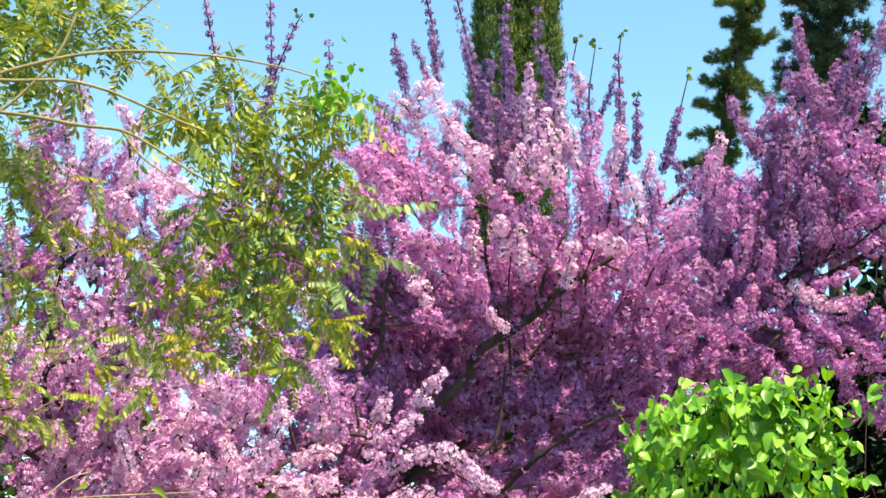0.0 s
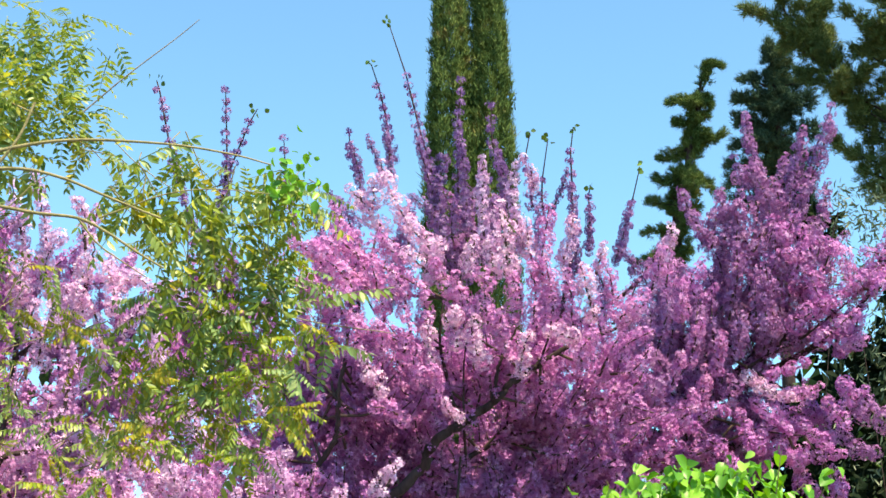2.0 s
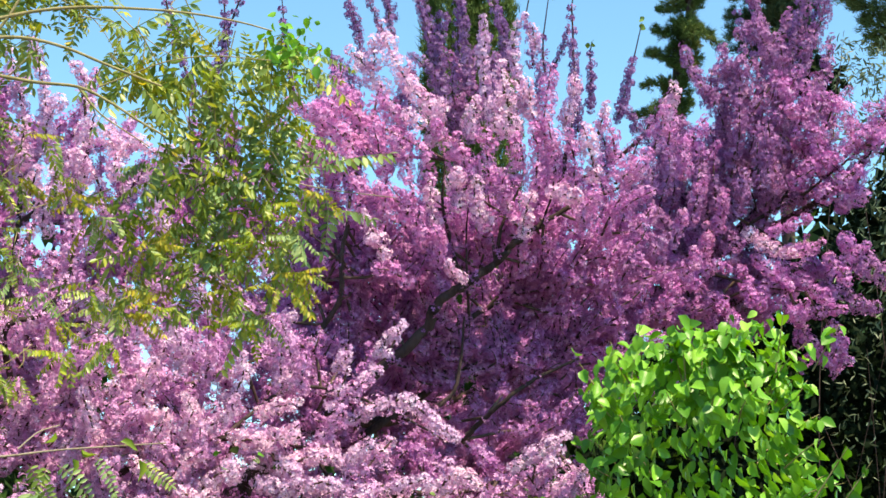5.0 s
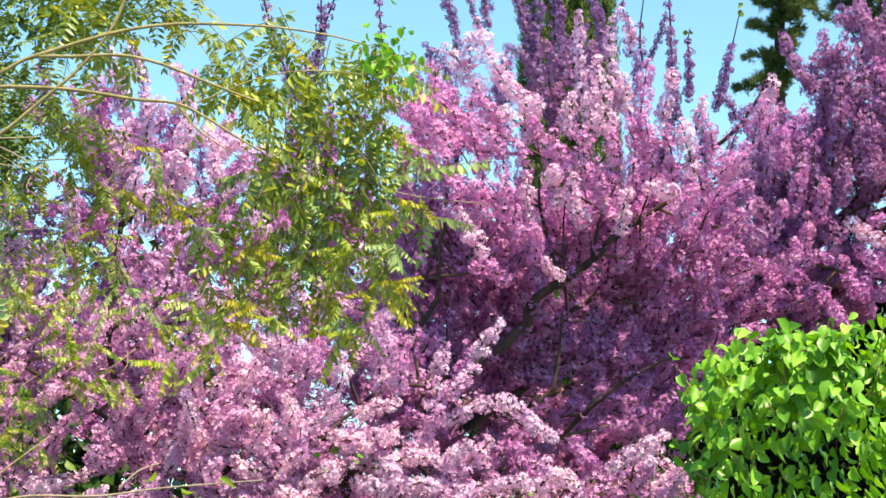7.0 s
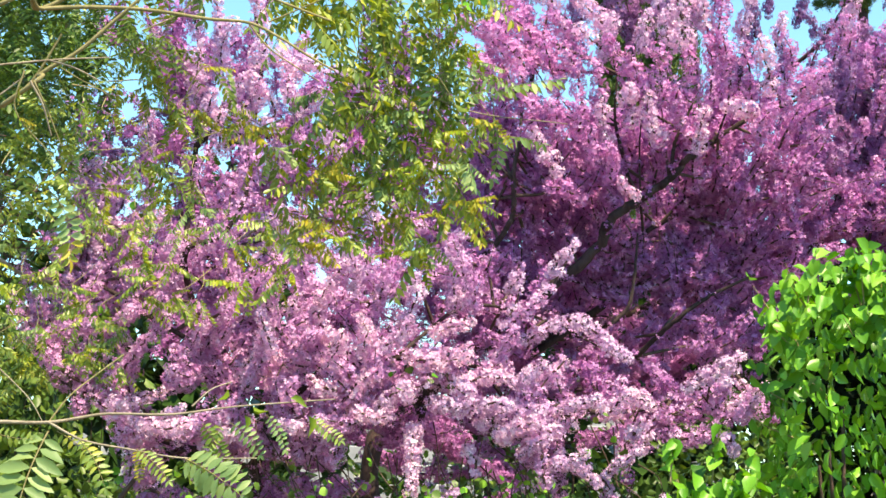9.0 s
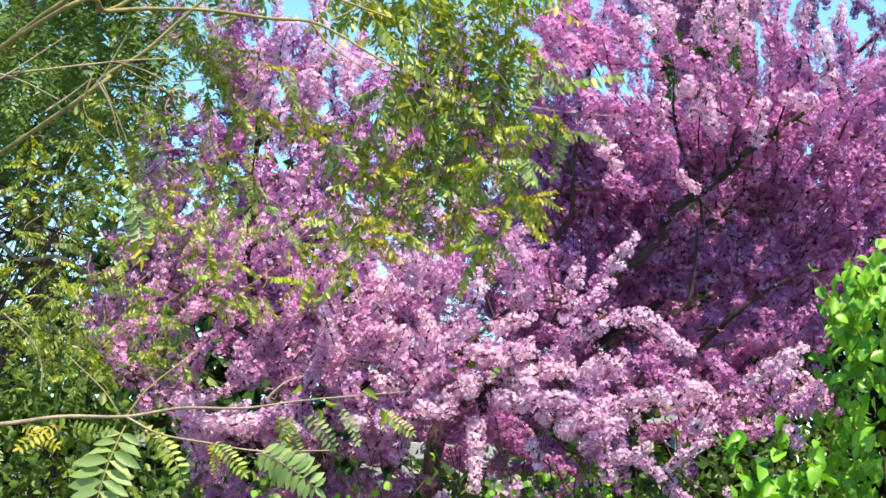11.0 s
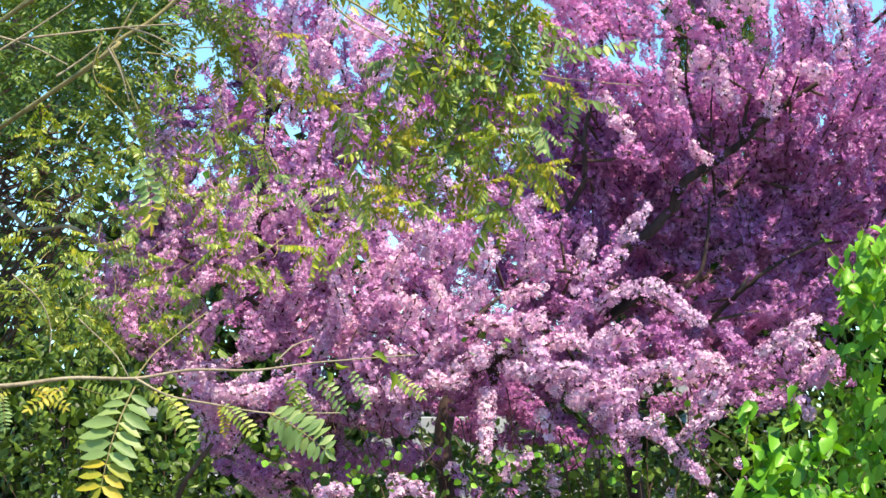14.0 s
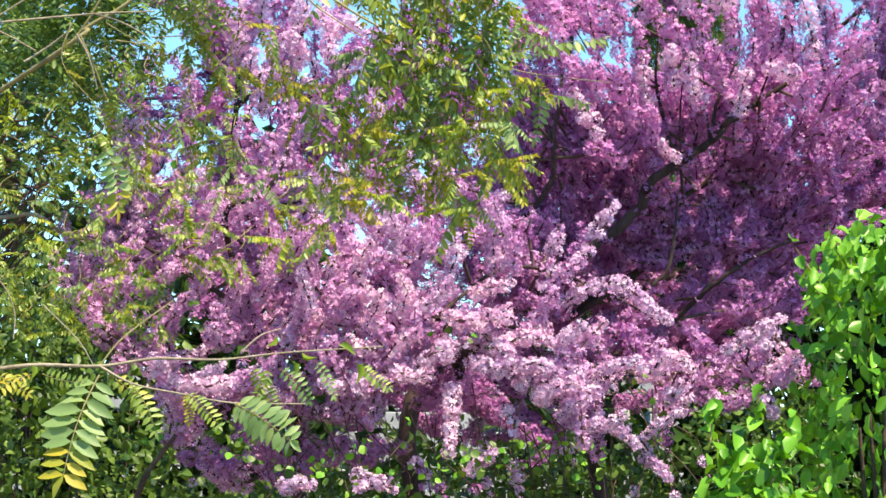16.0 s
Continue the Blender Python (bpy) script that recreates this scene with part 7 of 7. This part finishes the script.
# ---- bright green bush ----
def green_bush(low, high, count, shoots, seed, label, single):
    """A bush of drooping heart-shaped leaves, thickest on its outside, with thin shoots standing clear of it; the outermost leaves are pieces of their own."""
    rng = np.random.default_rng(seed)
    low, high = np.array(low), np.array(high)
    mid, half = (low + high) / 2, (high - low) / 2
    base = np.array((mid[0], mid[1], 0.0))
    ob = thing("green_bush", base, label, "bush", "bright green bushes")
    way = unit(rng.normal(size=(count, 3)))
    edge = way / (np.abs(way) ** 6).sum(1, keepdims=True) ** (1 / 6)
    swell = 1 + 0.07 * np.sin(way[:, :1] * 9 + seed) * np.cos(way[:, 2:] * 8) + 0.05 * np.sin(way[:, 1:2] * 14)
    P = [mid + edge * half * swell * rng.uniform(0.3, 1.0, (count, 1)) ** 0.3]
    N, rods = [way], []
    lines = [smooth_line([a, b], 6) for a, b in shoots]
    for k in range(count // 75):
        d = unit(rng.normal(size=3) * [1, 0.6, 0.3] + [0, -0.2, 0.8])
        a = mid + d / (np.abs(d) ** 6).sum() ** (1 / 6) * half * 0.8
        c = a + d * rng.uniform(0.07, 0.15) + [0, 0, 0.03]
        lines.append(smooth_line([a, (a + c) / 2 + rng.normal(size=3) * 0.012, c - [0, 0, 0.015]], 4))
    for line in lines:
        rods.append(rod(line, 0.0022, 0.0009, 4))
        for q in line[2:]:
            P.append((q + rng.normal(size=3) * 0.006)[None]); N.append(rng.normal(size=(1, 3)) + [0, -0.3, 0.2])
    v, f = bundle(rods)
    piece("shoot", mesh_of("shoot", v - base, f, True), STEM, ob, kind="stuff")
    for k in range(6):
        end = mid + rng.uniform(-0.7, 0.7, 3) * half
        line = smooth_line([base + rng.normal(size=3) * [0.05, 0.05, 0], (base + end) / 2 + rng.normal(size=3) * 0.04, end], 6)
        v, f = rod(line, 0.012, 0.004, 6)
        piece("stem", mesh_of("stem", v - base, f, True), TWIG, ob)
    P, N = np.vstack(P), unit(np.vstack(N))
    P[:, 1] += np.clip((high[2] - 0.22 - P[:, 2]) / 0.4, 0, 1) * half[1] * 0.2      # it overhangs its foot, set back so the top shades the lower leaves
    rise = np.clip((P[:, 2:] - high[2] + 0.30) / 0.26, 0, 1)
    D = N * [0.35, 0.35, 0.1] + rng.normal(size=P.shape) * 0.38 + [0, -0.05, -0.85] + rise * np.array([0, -0.25, 0.45])
    # Lower leaves are turned from the sun to come out darker.
    F = turned(D, rng, N * (0.25 + 0.35 * rise) + rise * np.array([0.3, -0.4, 0.9]) + (1 - rise) * np.array([-0.9, -0.3, -0.45]) + rng.normal(size=P.shape) * 0.5)
    S = rng.uniform(0.026, 0.050, len(P))
    order = np.argsort(P[:, 1] - 0.6 * P[:, 2])
    kinds = [mesh_of("leaf", *leaf_shape(w, b, d), True) for w, b, d in ((0.66, 0.22, 0.16), (0.74, 0.16, 0.26), (0.60, 0.28, 0.12), (0.70, 0.12, 0.32))]
    for me in kinds:
        me.materials.append(SPRING)
    for i in order[:single]:
        leaf = new("leaf", kinds[i % 4])
        leaf.parent = ob
        leaf.matrix_basis = Matrix.Translation(Vector(P[i] - base)) @ Matrix(F[i].tolist()).to_4x4() @ Matrix.Scale(S[i], 4)
    rest = order[single:]
    piece("foliage", strewn("foliage", OVATE, P[rest] - base, F[rest], S[rest], True), SPRING, ob, kind="stuff")


# ---- conifers behind ----
def cypress(base, columns, label):
    """A columnar cypress of a few tight upright columns."""
    rng = np.random.default_rng(51)
    base = np.array(base)
    ob = thing("cypress", base, label, "tree")
    v, f = rod(np.array([[0, 0, 0], [0, 0, 4], [0.05, 0, 9.0]]), 0.22, 0.1, 10)
    piece("trunk", mesh_of("trunk", v, f, True), BARK, ob)
    for dx, dy, r, top, n in columns:
        h = rng.uniform(0.4, top, n)
        a = rng.uniform(0, 2 * np.pi, n)
        rr = r * np.clip(1.15 * (1 - (h / top) ** 3.5), 0.05, 1) * (0.86 + 0.13 * np.sin(a * 7 + np.sin(h * 0.9) * 2 + dx * 5) + 0.09 * np.sin(a * 3 + h * 1.7) * np.sin(h * 2.9 + dx * 9)) * rng.uniform(0.74, 1.05, n)
        P = np.stack([dx + rr * np.cos(a), dy + rr * np.sin(a), h], 1)
        D = np.stack([0.22 * np.cos(a), 0.22 * np.sin(a), np.ones(n)], 1) + rng.normal(size=(n, 3)) * 0.12
        piece("foliage", strewn("foliage", SPRAY, P, turned(D, rng), rng.uniform(0.10, 0.19, n)), CYPRESS, ob, kind="stuff")


def conifer(base, trunk, boughs, spray, mat, seed, label, dense=1.0, thick=0.02, depth=2):
    """A ragged conifer: each bough carries side shoots of tufted twigs; others of its size stand round the trunk."""
    rng = np.random.default_rng(seed)
    base = np.array(base)
    ob = thing("conifer", base, label, "tree")
    line = smooth_line([base] + list(trunk), 10)
    v, f = rod(line, thick * 5, thick * 0.4, 8)
    piece("trunk", mesh_of("trunk", v - base, f, True), BARK, ob)
    P, D, rods = [], [], []
    for points, width in boughs:
        points = np.array(points, float)
        for k in range(1 + (depth if points[-1][2] < line[-1][2] - 0.4 else 0)):
            q = points.copy()
            if k:
                a = rng.uniform(0.5, 2.6) * rng.choice([-1, 1])
                r = (q - q[0]) * rng.uniform(0.5, 0.85)
                q = q[0] + np.stack([r[:, 0] * math.cos(a) - r[:, 1] * math.sin(a), r[:, 0] * math.sin(a) + r[:, 1] * math.cos(a), r[:, 2]], 1) + [0, 0, rng.normal() * width * 0.6]
            bough = smooth_line(q, 8)
            rods.append(rod(bough, thick, thick * 0.25, 5))
            run = np.linalg.norm(np.diff(bough, axis=0), axis=1).sum()
            go = unit(bough[-1] - bough[0])
            for _ in range(int(8 + 9 * run / max(width, spray))):
                s = rng.uniform(0.1, 1.0)
                at = bough[int(s * (len(bough) - 1))]
                side = unit(rng.normal(size=3) + go * 0.7 + [0, 0, 0.15])
                tip = at + side * width * rng.uniform(0.35, 1.0) ** 0.7 * rng.choice([1.0, 1.0, 1.0, 1.45]) * (1.1 - 0.75 * s)
                n = int(9 * dense)
                u = rng.uniform(0.2, 1, (n, 1))
                P.append(at + (tip - at) * u + rng.normal(size=(n, 3)) * spray * 0.22)
                D.append(side + go * 0.5 + rng.normal(size=(n, 3)) * 0.25 + [0, 0, 0.25])
    v, f = bundle(rods)
    piece("branchwork", mesh_of("branchwork", v - base, f, True), BARK, ob, kind="stuff")
    P, D = np.vstack(P), np.vstack(D)
    piece("foliage", strewn("foliage", SPRAY, P - base, turned(D, rng), rng.uniform(0.6, 1.2, len(P)) * spray), mat, ob, kind="stuff")


# ---- shrubs, wall and cable behind ----
def shrub(name, base, lobes, mat, shape, leaf, seed, label, stems=3):
    rng = np.random.default_rng(seed)
    base = np.array(base)
    ob = thing(name, base, label, "shrub")
    for c, s, n in lobes:
        c, s = np.array(c), np.array(s)
        way = unit(rng.normal(size=(n, 3)))
        P = c + way * s * rng.uniform(0.1, 1.0, (n, 1)) ** 0.45 * (1 + 0.25 * np.sin(way[:, :1] * 7 + way[:, 2:] * 9))
        D = way * 0.6 + rng.normal(size=(n, 3)) * 0.6 + [0, 0, -0.2]
        piece("foliage", strewn("foliage", shape, P - base, turned(D, rng), rng.uniform(0.6, 1.25, n) * leaf, True), mat, ob, kind="stuff")
        for k in range(stems):
            end = c + unit(rng.normal(size=3)) * s * 0.85
            a = base + rng.normal(size=3) * [0.12, 0.12, 0]
            v, f = rod(smooth_line([a, (a + end) / 2 + rng.normal(size=3) * 0.12, end], 6), 0.004, 0.0015, 5)
            piece("stem", mesh_of("stem", v - base, f, True), TWIG, ob)


def box_part(x0, x1, y0, y1, z0, z1):
    bm = bmesh.new()
    bmesh.ops.create_cube(bm, size=1.0)
    for v in bm.verts:
        v.co = Vector(((x0 + x1) / 2 + v.co.x * (x1 - x0), (y0 + y1) / 2 + v.co.y * (y1 - y0), (z0 + z1) / 2 + v.co.z * (z1 - z0)))
    bmesh.ops.bevel(bm, geom=list(bm.edges), offset=0.008, segments=1, affect="EDGES")
    me = bpy.data.meshes.new("box")
    bm.to_mesh(me); bm.free()
    return me


def pale_wall():
    """A pale boarded garden wall far behind the trunks."""
    ob = thing("garden_wall", (-2.4, 15.0, 0.0), "pale boarded garden wall behind the trees", "wall", kind="structure")
    piece("body", box_part(-5.0, 3.4, 0.0, 0.12, -0.05, 2.35), PLASTER, ob)
    board = box_part(-5.0, 3.4, -0.02, 0.0, 0.0, 0.16)
    board.materials.append(PLASTER)
    for k in range(12):
        b = new("board", board)
        b.parent, b.location = ob, (0, -0.004, 0.05 + k * 0.178)


def cable(a, b, sag):
    a, b = np.array(a), np.array(b)
    line = smooth_line([a, (a + b) / 2 - [0, 0, sag], b], 14)
    v, f = rod(line, 0.012, 0.012, 6)
    tagged(piece("overhead_cable", mesh_of("overhead_cable", v, f, True), CABLE), "thin black overhead cable behind the trees", "cable")


centre_tree()
back_tree()
front_tree()
arching_tree()
left_thicket()
near_branch()
green_bush((0.385, 3.62, 1.05), (0.875, 4.10, 2.205), 3000,
           (((0.58, 3.70, 2.08), (0.57, 3.68, 2.22)), ((0.78, 3.66, 2.09), (0.80, 3.63, 2.23)), ((0.45, 3.67, 2.08), (0.47, 3.64, 2.20)), ((0.86, 3.64, 2.09), (0.92, 3.61, 2.19)),
            ((0.66, 3.68, 2.11), (0.68, 3.66, 2.22)), ((0.39, 3.68, 2.03), (0.33, 3.67, 2.12)), ((0.84, 3.60, 1.80), (0.91, 3.56, 1.91)), ((0.88, 3.60, 1.76), (0.96, 3.55, 1.88))),
           41, "dense bush with glossy bright green drooping spring leaves", 290)
green_bush((0.12, 3.46, 0.95), (0.30, 3.72, 1.67), 620, (((0.13, 3.51, 1.68), (0.14, 3.51, 1.78)), ((0.22, 3.55, 1.68), (0.24, 3.53, 1.80)), ((0.28, 3.55, 1.66), (0.31, 3.53, 1.75))),
           42, "low bush with bright green drooping leaves beside a larger one", 160)
cy = np.array((0.77, 28.78, 10.00))
cypress((cy[0], cy[1], 0.0), ((-0.42, 0.0, 0.52, 19.0, 13500), (0.36, 0.05, 0.55, 18.0, 13500), (0.0, 0.5, 0.6, 17.0, 2000)),
        "tall columnar cypress with dense dark green foliage")
b0 = np.array((3.62, 22.84, 7.92))
boughs = []
boughs += [([(3.97, 21.74, 10.95), (4.01, 21.68, 11.07), (4.22, 21.66, 11.03)], 0.05), ([(3.94, 21.84, 10.72), (4.00, 21.75, 10.91), (3.96, 21.69, 11.07)], 0.14),
           ([(3.88, 21.92, 10.57), (3.66, 21.93, 10.62), (3.47, 21.98, 10.58)], 0.13), ([(3.90, 21.90, 10.61), (4.00, 21.88, 10.60), (4.06, 21.92, 10.49)], 0.12),
           ([(3.84, 22.03, 10.31), (3.67, 22.05, 10.32), (3.55, 22.07, 10.32)], 0.10), ([(3.87, 22.01, 10.35), (3.95, 21.98, 10.38), (4.04, 21.97, 10.37)], 0.10),
           ([(3.83, 22.15, 10.00), (4.07, 22.09, 10.04), (4.26, 22.01, 10.16)], 0.13)]
boughs += [([(3.78, 22.17, 9.97), (3.55, 22.24, 9.88), (3.35, 22.29, 9.83)], 0.14), ([(3.76, 22.19, 9.93), (3.83, 22.13, 10.04), (3.87, 22.05, 10.23)], 0.16),
           ([(3.74, 22.29, 9.66), (3.84, 22.22, 9.81), (3.92, 22.16, 9.92)], 0.18), ([(3.71, 22.32, 9.58), (3.48, 22.39, 9.51), (3.28, 22.39, 9.58)], 0.12),
           ([(3.74, 22.32, 9.58), (3.97, 22.31, 9.49), (4.29, 22.34, 9.23)], 0.15), ([(3.66, 22.47, 9.19), (3.40, 22.50, 9.20), (3.20, 22.51, 9.27)], 0.13),
           ([(3.69, 22.41, 9.35), (3.60, 22.37, 9.51), (3.56, 22.30, 9.70)], 0.20)]
boughs += [([(3.64, 22.60, 8.80), (3.37, 22.63, 8.85), (3.12, 22.68, 8.80)], 0.13), ([(3.63, 22.52, 9.04), (3.81, 22.48, 9.07), (3.89, 22.43, 9.18)], 0.15),
           ([(3.62, 22.70, 8.48), (3.49, 22.67, 8.65), (3.45, 22.63, 8.81)], 0.15), ([(3.62, 22.75, 8.33), (3.74, 22.68, 8.48), (3.80, 22.60, 8.72)], 0.15),
           ([(3.62, 22.75, 8.33), (3.29, 22.77, 8.42), (3.00, 22.82, 8.38)], 0.15)]
conifer((b0[0], b0[1], 0.0), ((3.62, 22.75, 8.33), (3.74, 22.32, 9.58), (3.87, 21.98, 10.42), (3.97, 21.68, 11.10)), boughs, 0.075, CYPRESS, 61, "slender sparse conifer with short ragged boughs", 0.75)
c0 = np.array((4.43, 19.76, 7.15))
boughs = []
boughs += [([(4.30, 18.85, 9.79), (4.28, 18.80, 9.92), (4.24, 18.72, 10.10)], 0.12), ([(4.32, 18.83, 9.82), (4.37, 18.78, 9.91), (4.43, 18.74, 9.96)], 0.10),
           ([(4.35, 18.95, 9.52), (4.14, 18.95, 9.64), (4.00, 18.96, 9.69)], 0.16), ([(4.36, 18.95, 9.52), (4.48, 18.90, 9.58), (4.68, 18.85, 9.58)], 0.20),
           ([(4.37, 19.05, 9.26), (4.15, 19.06, 9.37), (3.88, 19.07, 9.49)], 0.14), ([(4.38, 19.05, 9.26), (4.62, 18.96, 9.34), (4.84, 18.89, 9.39)], 0.25),
           ([(4.40, 19.17, 8.96), (4.12, 19.17, 9.11), (3.84, 19.17, 9.26)], 0.20)]
boughs += [([(4.40, 19.17, 8.96), (4.63, 19.08, 9.04), (4.85, 19.03, 9.02)], 0.28), ([(4.40, 19.24, 8.78), (4.12, 19.27, 8.84), (3.87, 19.29, 8.92)], 0.22),
           ([(4.40, 19.29, 8.62), (4.10, 19.36, 8.61), (3.80, 19.39, 8.69)], 0.24), ([(4.41, 19.33, 8.52), (4.10, 19.42, 8.44), (3.82, 19.46, 8.50)], 0.26),
           ([(4.41, 19.30, 8.59), (4.64, 19.22, 8.67), (4.84, 19.15, 8.71)], 0.28), ([(4.42, 19.40, 8.32), (4.65, 19.32, 8.37), (4.85, 19.23, 8.49)], 0.28),
           ([(4.37, 19.03, 9.32), (4.35, 18.95, 9.52), (4.31, 18.88, 9.72)], 0.22)]
boughs += [([(4.39, 19.18, 8.92), (4.38, 19.08, 9.19), (4.36, 19.00, 9.39)], 0.35), ([(4.41, 19.35, 8.45), (4.41, 19.25, 8.72), (4.40, 19.17, 8.96)], 0.40),
           ([(4.42, 19.44, 8.18), (4.17, 19.48, 8.23), (3.96, 19.51, 8.28)], 0.28), ([(4.42, 19.47, 8.11), (4.65, 19.39, 8.17), (4.82, 19.33, 8.22)], 0.25)]
conifer((c0[0], c0[1], 0.0), ((4.42, 19.44, 8.18), (4.39, 19.13, 9.06), (4.33, 18.90, 9.66), (4.26, 18.73, 10.08)), boughs, 0.085, DARKCON, 62, "dark bushy conifer with a narrow top")
d0 = np.array((4.77, 15.70, 6.02))
boughs = []
boughs += [([(4.72, 15.17, 7.65), (4.17, 15.19, 7.99), (3.78, 15.11, 8.41), (3.49, 15.06, 8.67), (3.16, 15.07, 8.80)], 0.17),
           ([(4.17, 15.19, 7.99), (3.90, 15.22, 8.09), (3.74, 15.22, 8.16)], 0.12), ([(3.78, 15.11, 8.41), (3.67, 15.11, 8.47), (3.59, 15.16, 8.40)], 0.12),
           ([(4.06, 15.16, 8.13), (3.97, 15.09, 8.34), (3.91, 15.03, 8.50)], 0.14), ([(3.89, 15.08, 8.40), (3.82, 14.98, 8.67), (3.70, 14.88, 8.93)], 0.20),
           ([(3.82, 14.98, 8.67), (3.93, 14.91, 8.76), (4.03, 14.89, 8.72)], 0.10)]
boughs += [([(4.70, 14.96, 8.17), (4.47, 14.90, 8.45), (4.17, 14.86, 8.71)], 0.17), ([(4.70, 15.00, 8.07), (4.43, 15.00, 8.25), (4.27, 15.02, 8.32)], 0.18),
           ([(4.71, 15.09, 7.86), (4.44, 15.11, 7.99), (4.17, 15.13, 8.12)], 0.20), ([(4.72, 15.21, 7.54), (4.45, 15.22, 7.72), (4.23, 15.22, 7.88), (4.08, 15.25, 7.89)], 0.17),
           ([(4.73, 15.29, 7.33), (4.45, 15.28, 7.57), (4.24, 15.29, 7.69)], 0.16), ([(4.73, 15.37, 7.11), (4.44, 15.39, 7.30), (4.25, 15.42, 7.36), (4.07, 15.39, 7.56)], 0.13)]
boughs += [([(4.73, 15.40, 7.01), (4.52, 15.42, 7.13), (4.38, 15.44, 7.20)], 0.18), ([(4.68, 14.77, 8.58), (4.45, 14.71, 8.86), (4.12, 14.71, 9.04)], 0.20),
           ([(4.65, 14.58, 8.98), (4.32, 14.51, 9.32), (3.99, 14.51, 9.50)], 0.25), ([(4.74, 15.46, 6.84), (4.58, 15.47, 6.94), (4.44, 15.49, 7.00)], 0.16),
           ([(3.95, 15.14, 8.24), (3.60, 15.00, 8.74), (3.59, 14.88, 8.99)], 0.15), ([(4.67, 14.73, 8.68), (4.55, 14.83, 8.54), (4.42, 14.93, 8.40)], 0.20)]
conifer((d0[0], d0[1], 0.0), ((4.76, 15.45, 6.84), (4.72, 15.06, 7.91), (4.63, 14.49, 9.18), (4.54, 13.97, 10.14)), boughs, 0.075, NEEDLE, 63, "large conifer with long spreading open boughs", 0.75, 0.012, 2)
shrub("olive_shrub", (2.15, 7.8, 0.0), (((2.12, 7.21, 3.62), (0.3, 0.3, 0.4), 800), ((2.06, 7.11, 3.98), (0.18, 0.2, 0.12), 260), ((1.91, 7.13, 4.06), (0.07, 0.1, 0.08), 40), ((2.17, 7.35, 2.95), (0.35, 0.3, 0.4), 420), ((2.01, 7.27, 2.41), (0.35, 0.3, 0.35), 160)),
      OLIVE, NARROW, 0.042, 71, "loose shrub with narrow grey-green leaves", 1)
# Deep shade behind the bush is painted by these near-black leaves.
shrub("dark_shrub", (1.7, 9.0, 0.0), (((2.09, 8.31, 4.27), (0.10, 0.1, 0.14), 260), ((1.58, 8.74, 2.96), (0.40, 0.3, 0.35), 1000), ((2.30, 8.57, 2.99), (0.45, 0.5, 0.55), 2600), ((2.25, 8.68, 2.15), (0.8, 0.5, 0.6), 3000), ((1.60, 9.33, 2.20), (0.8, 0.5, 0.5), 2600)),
      SHADE_BLACK, COARSE, 0.075, 72, "evergreen shrub behind the bright bush, leaves coloured near-black for shade", 1)
shrub("undergrowth_shrub", (-1.6, 6.0, 0.0), (((-2.11, 5.54, 2.03), (0.4, 0.3, 0.3), 900), ((-2.09, 5.34, 1.66), (0.45, 0.3, 0.3), 1000), ((-1.59, 5.62, 1.54), (0.4, 0.3, 0.25), 700)),
      DEEP, OVATE, 0.042, 73, "leafy green undergrowth shrub below the blossom")
shrub("undergrowth_shrub", (-0.3, 6.9, 0.0), (((-0.74, 6.71, 1.45), (0.5, 0.3, 0.38), 1300), ((-0.16, 6.95, 1.50), (0.45, 0.3, 0.36), 1200), ((-1.34, 6.61, 1.40), (0.4, 0.3, 0.32), 900), ((0.52, 7.00, 1.72), (0.34, 0.3, 0.36), 900)),
      DEEP, OVATE, 0.045, 74, "shaded green undergrowth shrub behind the trunks")
# The hedge gets its shade from the leaf colour.
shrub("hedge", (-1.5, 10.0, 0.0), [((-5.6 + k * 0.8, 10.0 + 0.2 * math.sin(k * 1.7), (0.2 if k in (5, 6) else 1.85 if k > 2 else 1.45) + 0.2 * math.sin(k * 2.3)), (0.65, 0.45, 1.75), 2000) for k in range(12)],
      SHADE_GREEN, COARSE, 0.16, 75, "tall hedge behind the trees, its green darkened to stand for shade", 1)
shrub("leafy_tree", (-3.0, 7.2, 0.0), (((-2.80, 6.32, 3.44), (0.55, 0.4, 0.5), 1800), ((-2.96, 6.39, 2.80), (0.4, 0.4, 0.45), 300), ((-2.62, 6.72, 3.02), (0.4, 0.3, 0.3), 330), ((-2.76, 6.53, 2.49), (0.5, 0.3, 0.3), 300), ((-2.30, 6.52, 2.24), (0.4, 0.3, 0.25), 600),
                                       ((-2.03, 6.37, 4.25), (0.35, 0.3, 0.5), 900)), DEEP, OVATE, 0.06, 76, "dark leafy tree in the shade behind the thicket", 3)
# Added backing that closes sky gaps, its deep shade in the leaf colour.
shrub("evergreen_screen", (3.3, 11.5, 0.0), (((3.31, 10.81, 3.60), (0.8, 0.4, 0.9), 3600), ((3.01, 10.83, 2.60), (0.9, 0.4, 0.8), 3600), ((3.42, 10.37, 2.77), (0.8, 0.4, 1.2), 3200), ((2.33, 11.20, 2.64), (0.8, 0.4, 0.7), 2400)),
      SHADE_BLACK, COARSE, 0.13, 77, "evergreen screen added behind the blossom, coloured near-black for deep shade", 1)
pale_wall()
cable((-6.56, 9.78, 3.84), (4.50, 10.80, 4.24), 0.05)
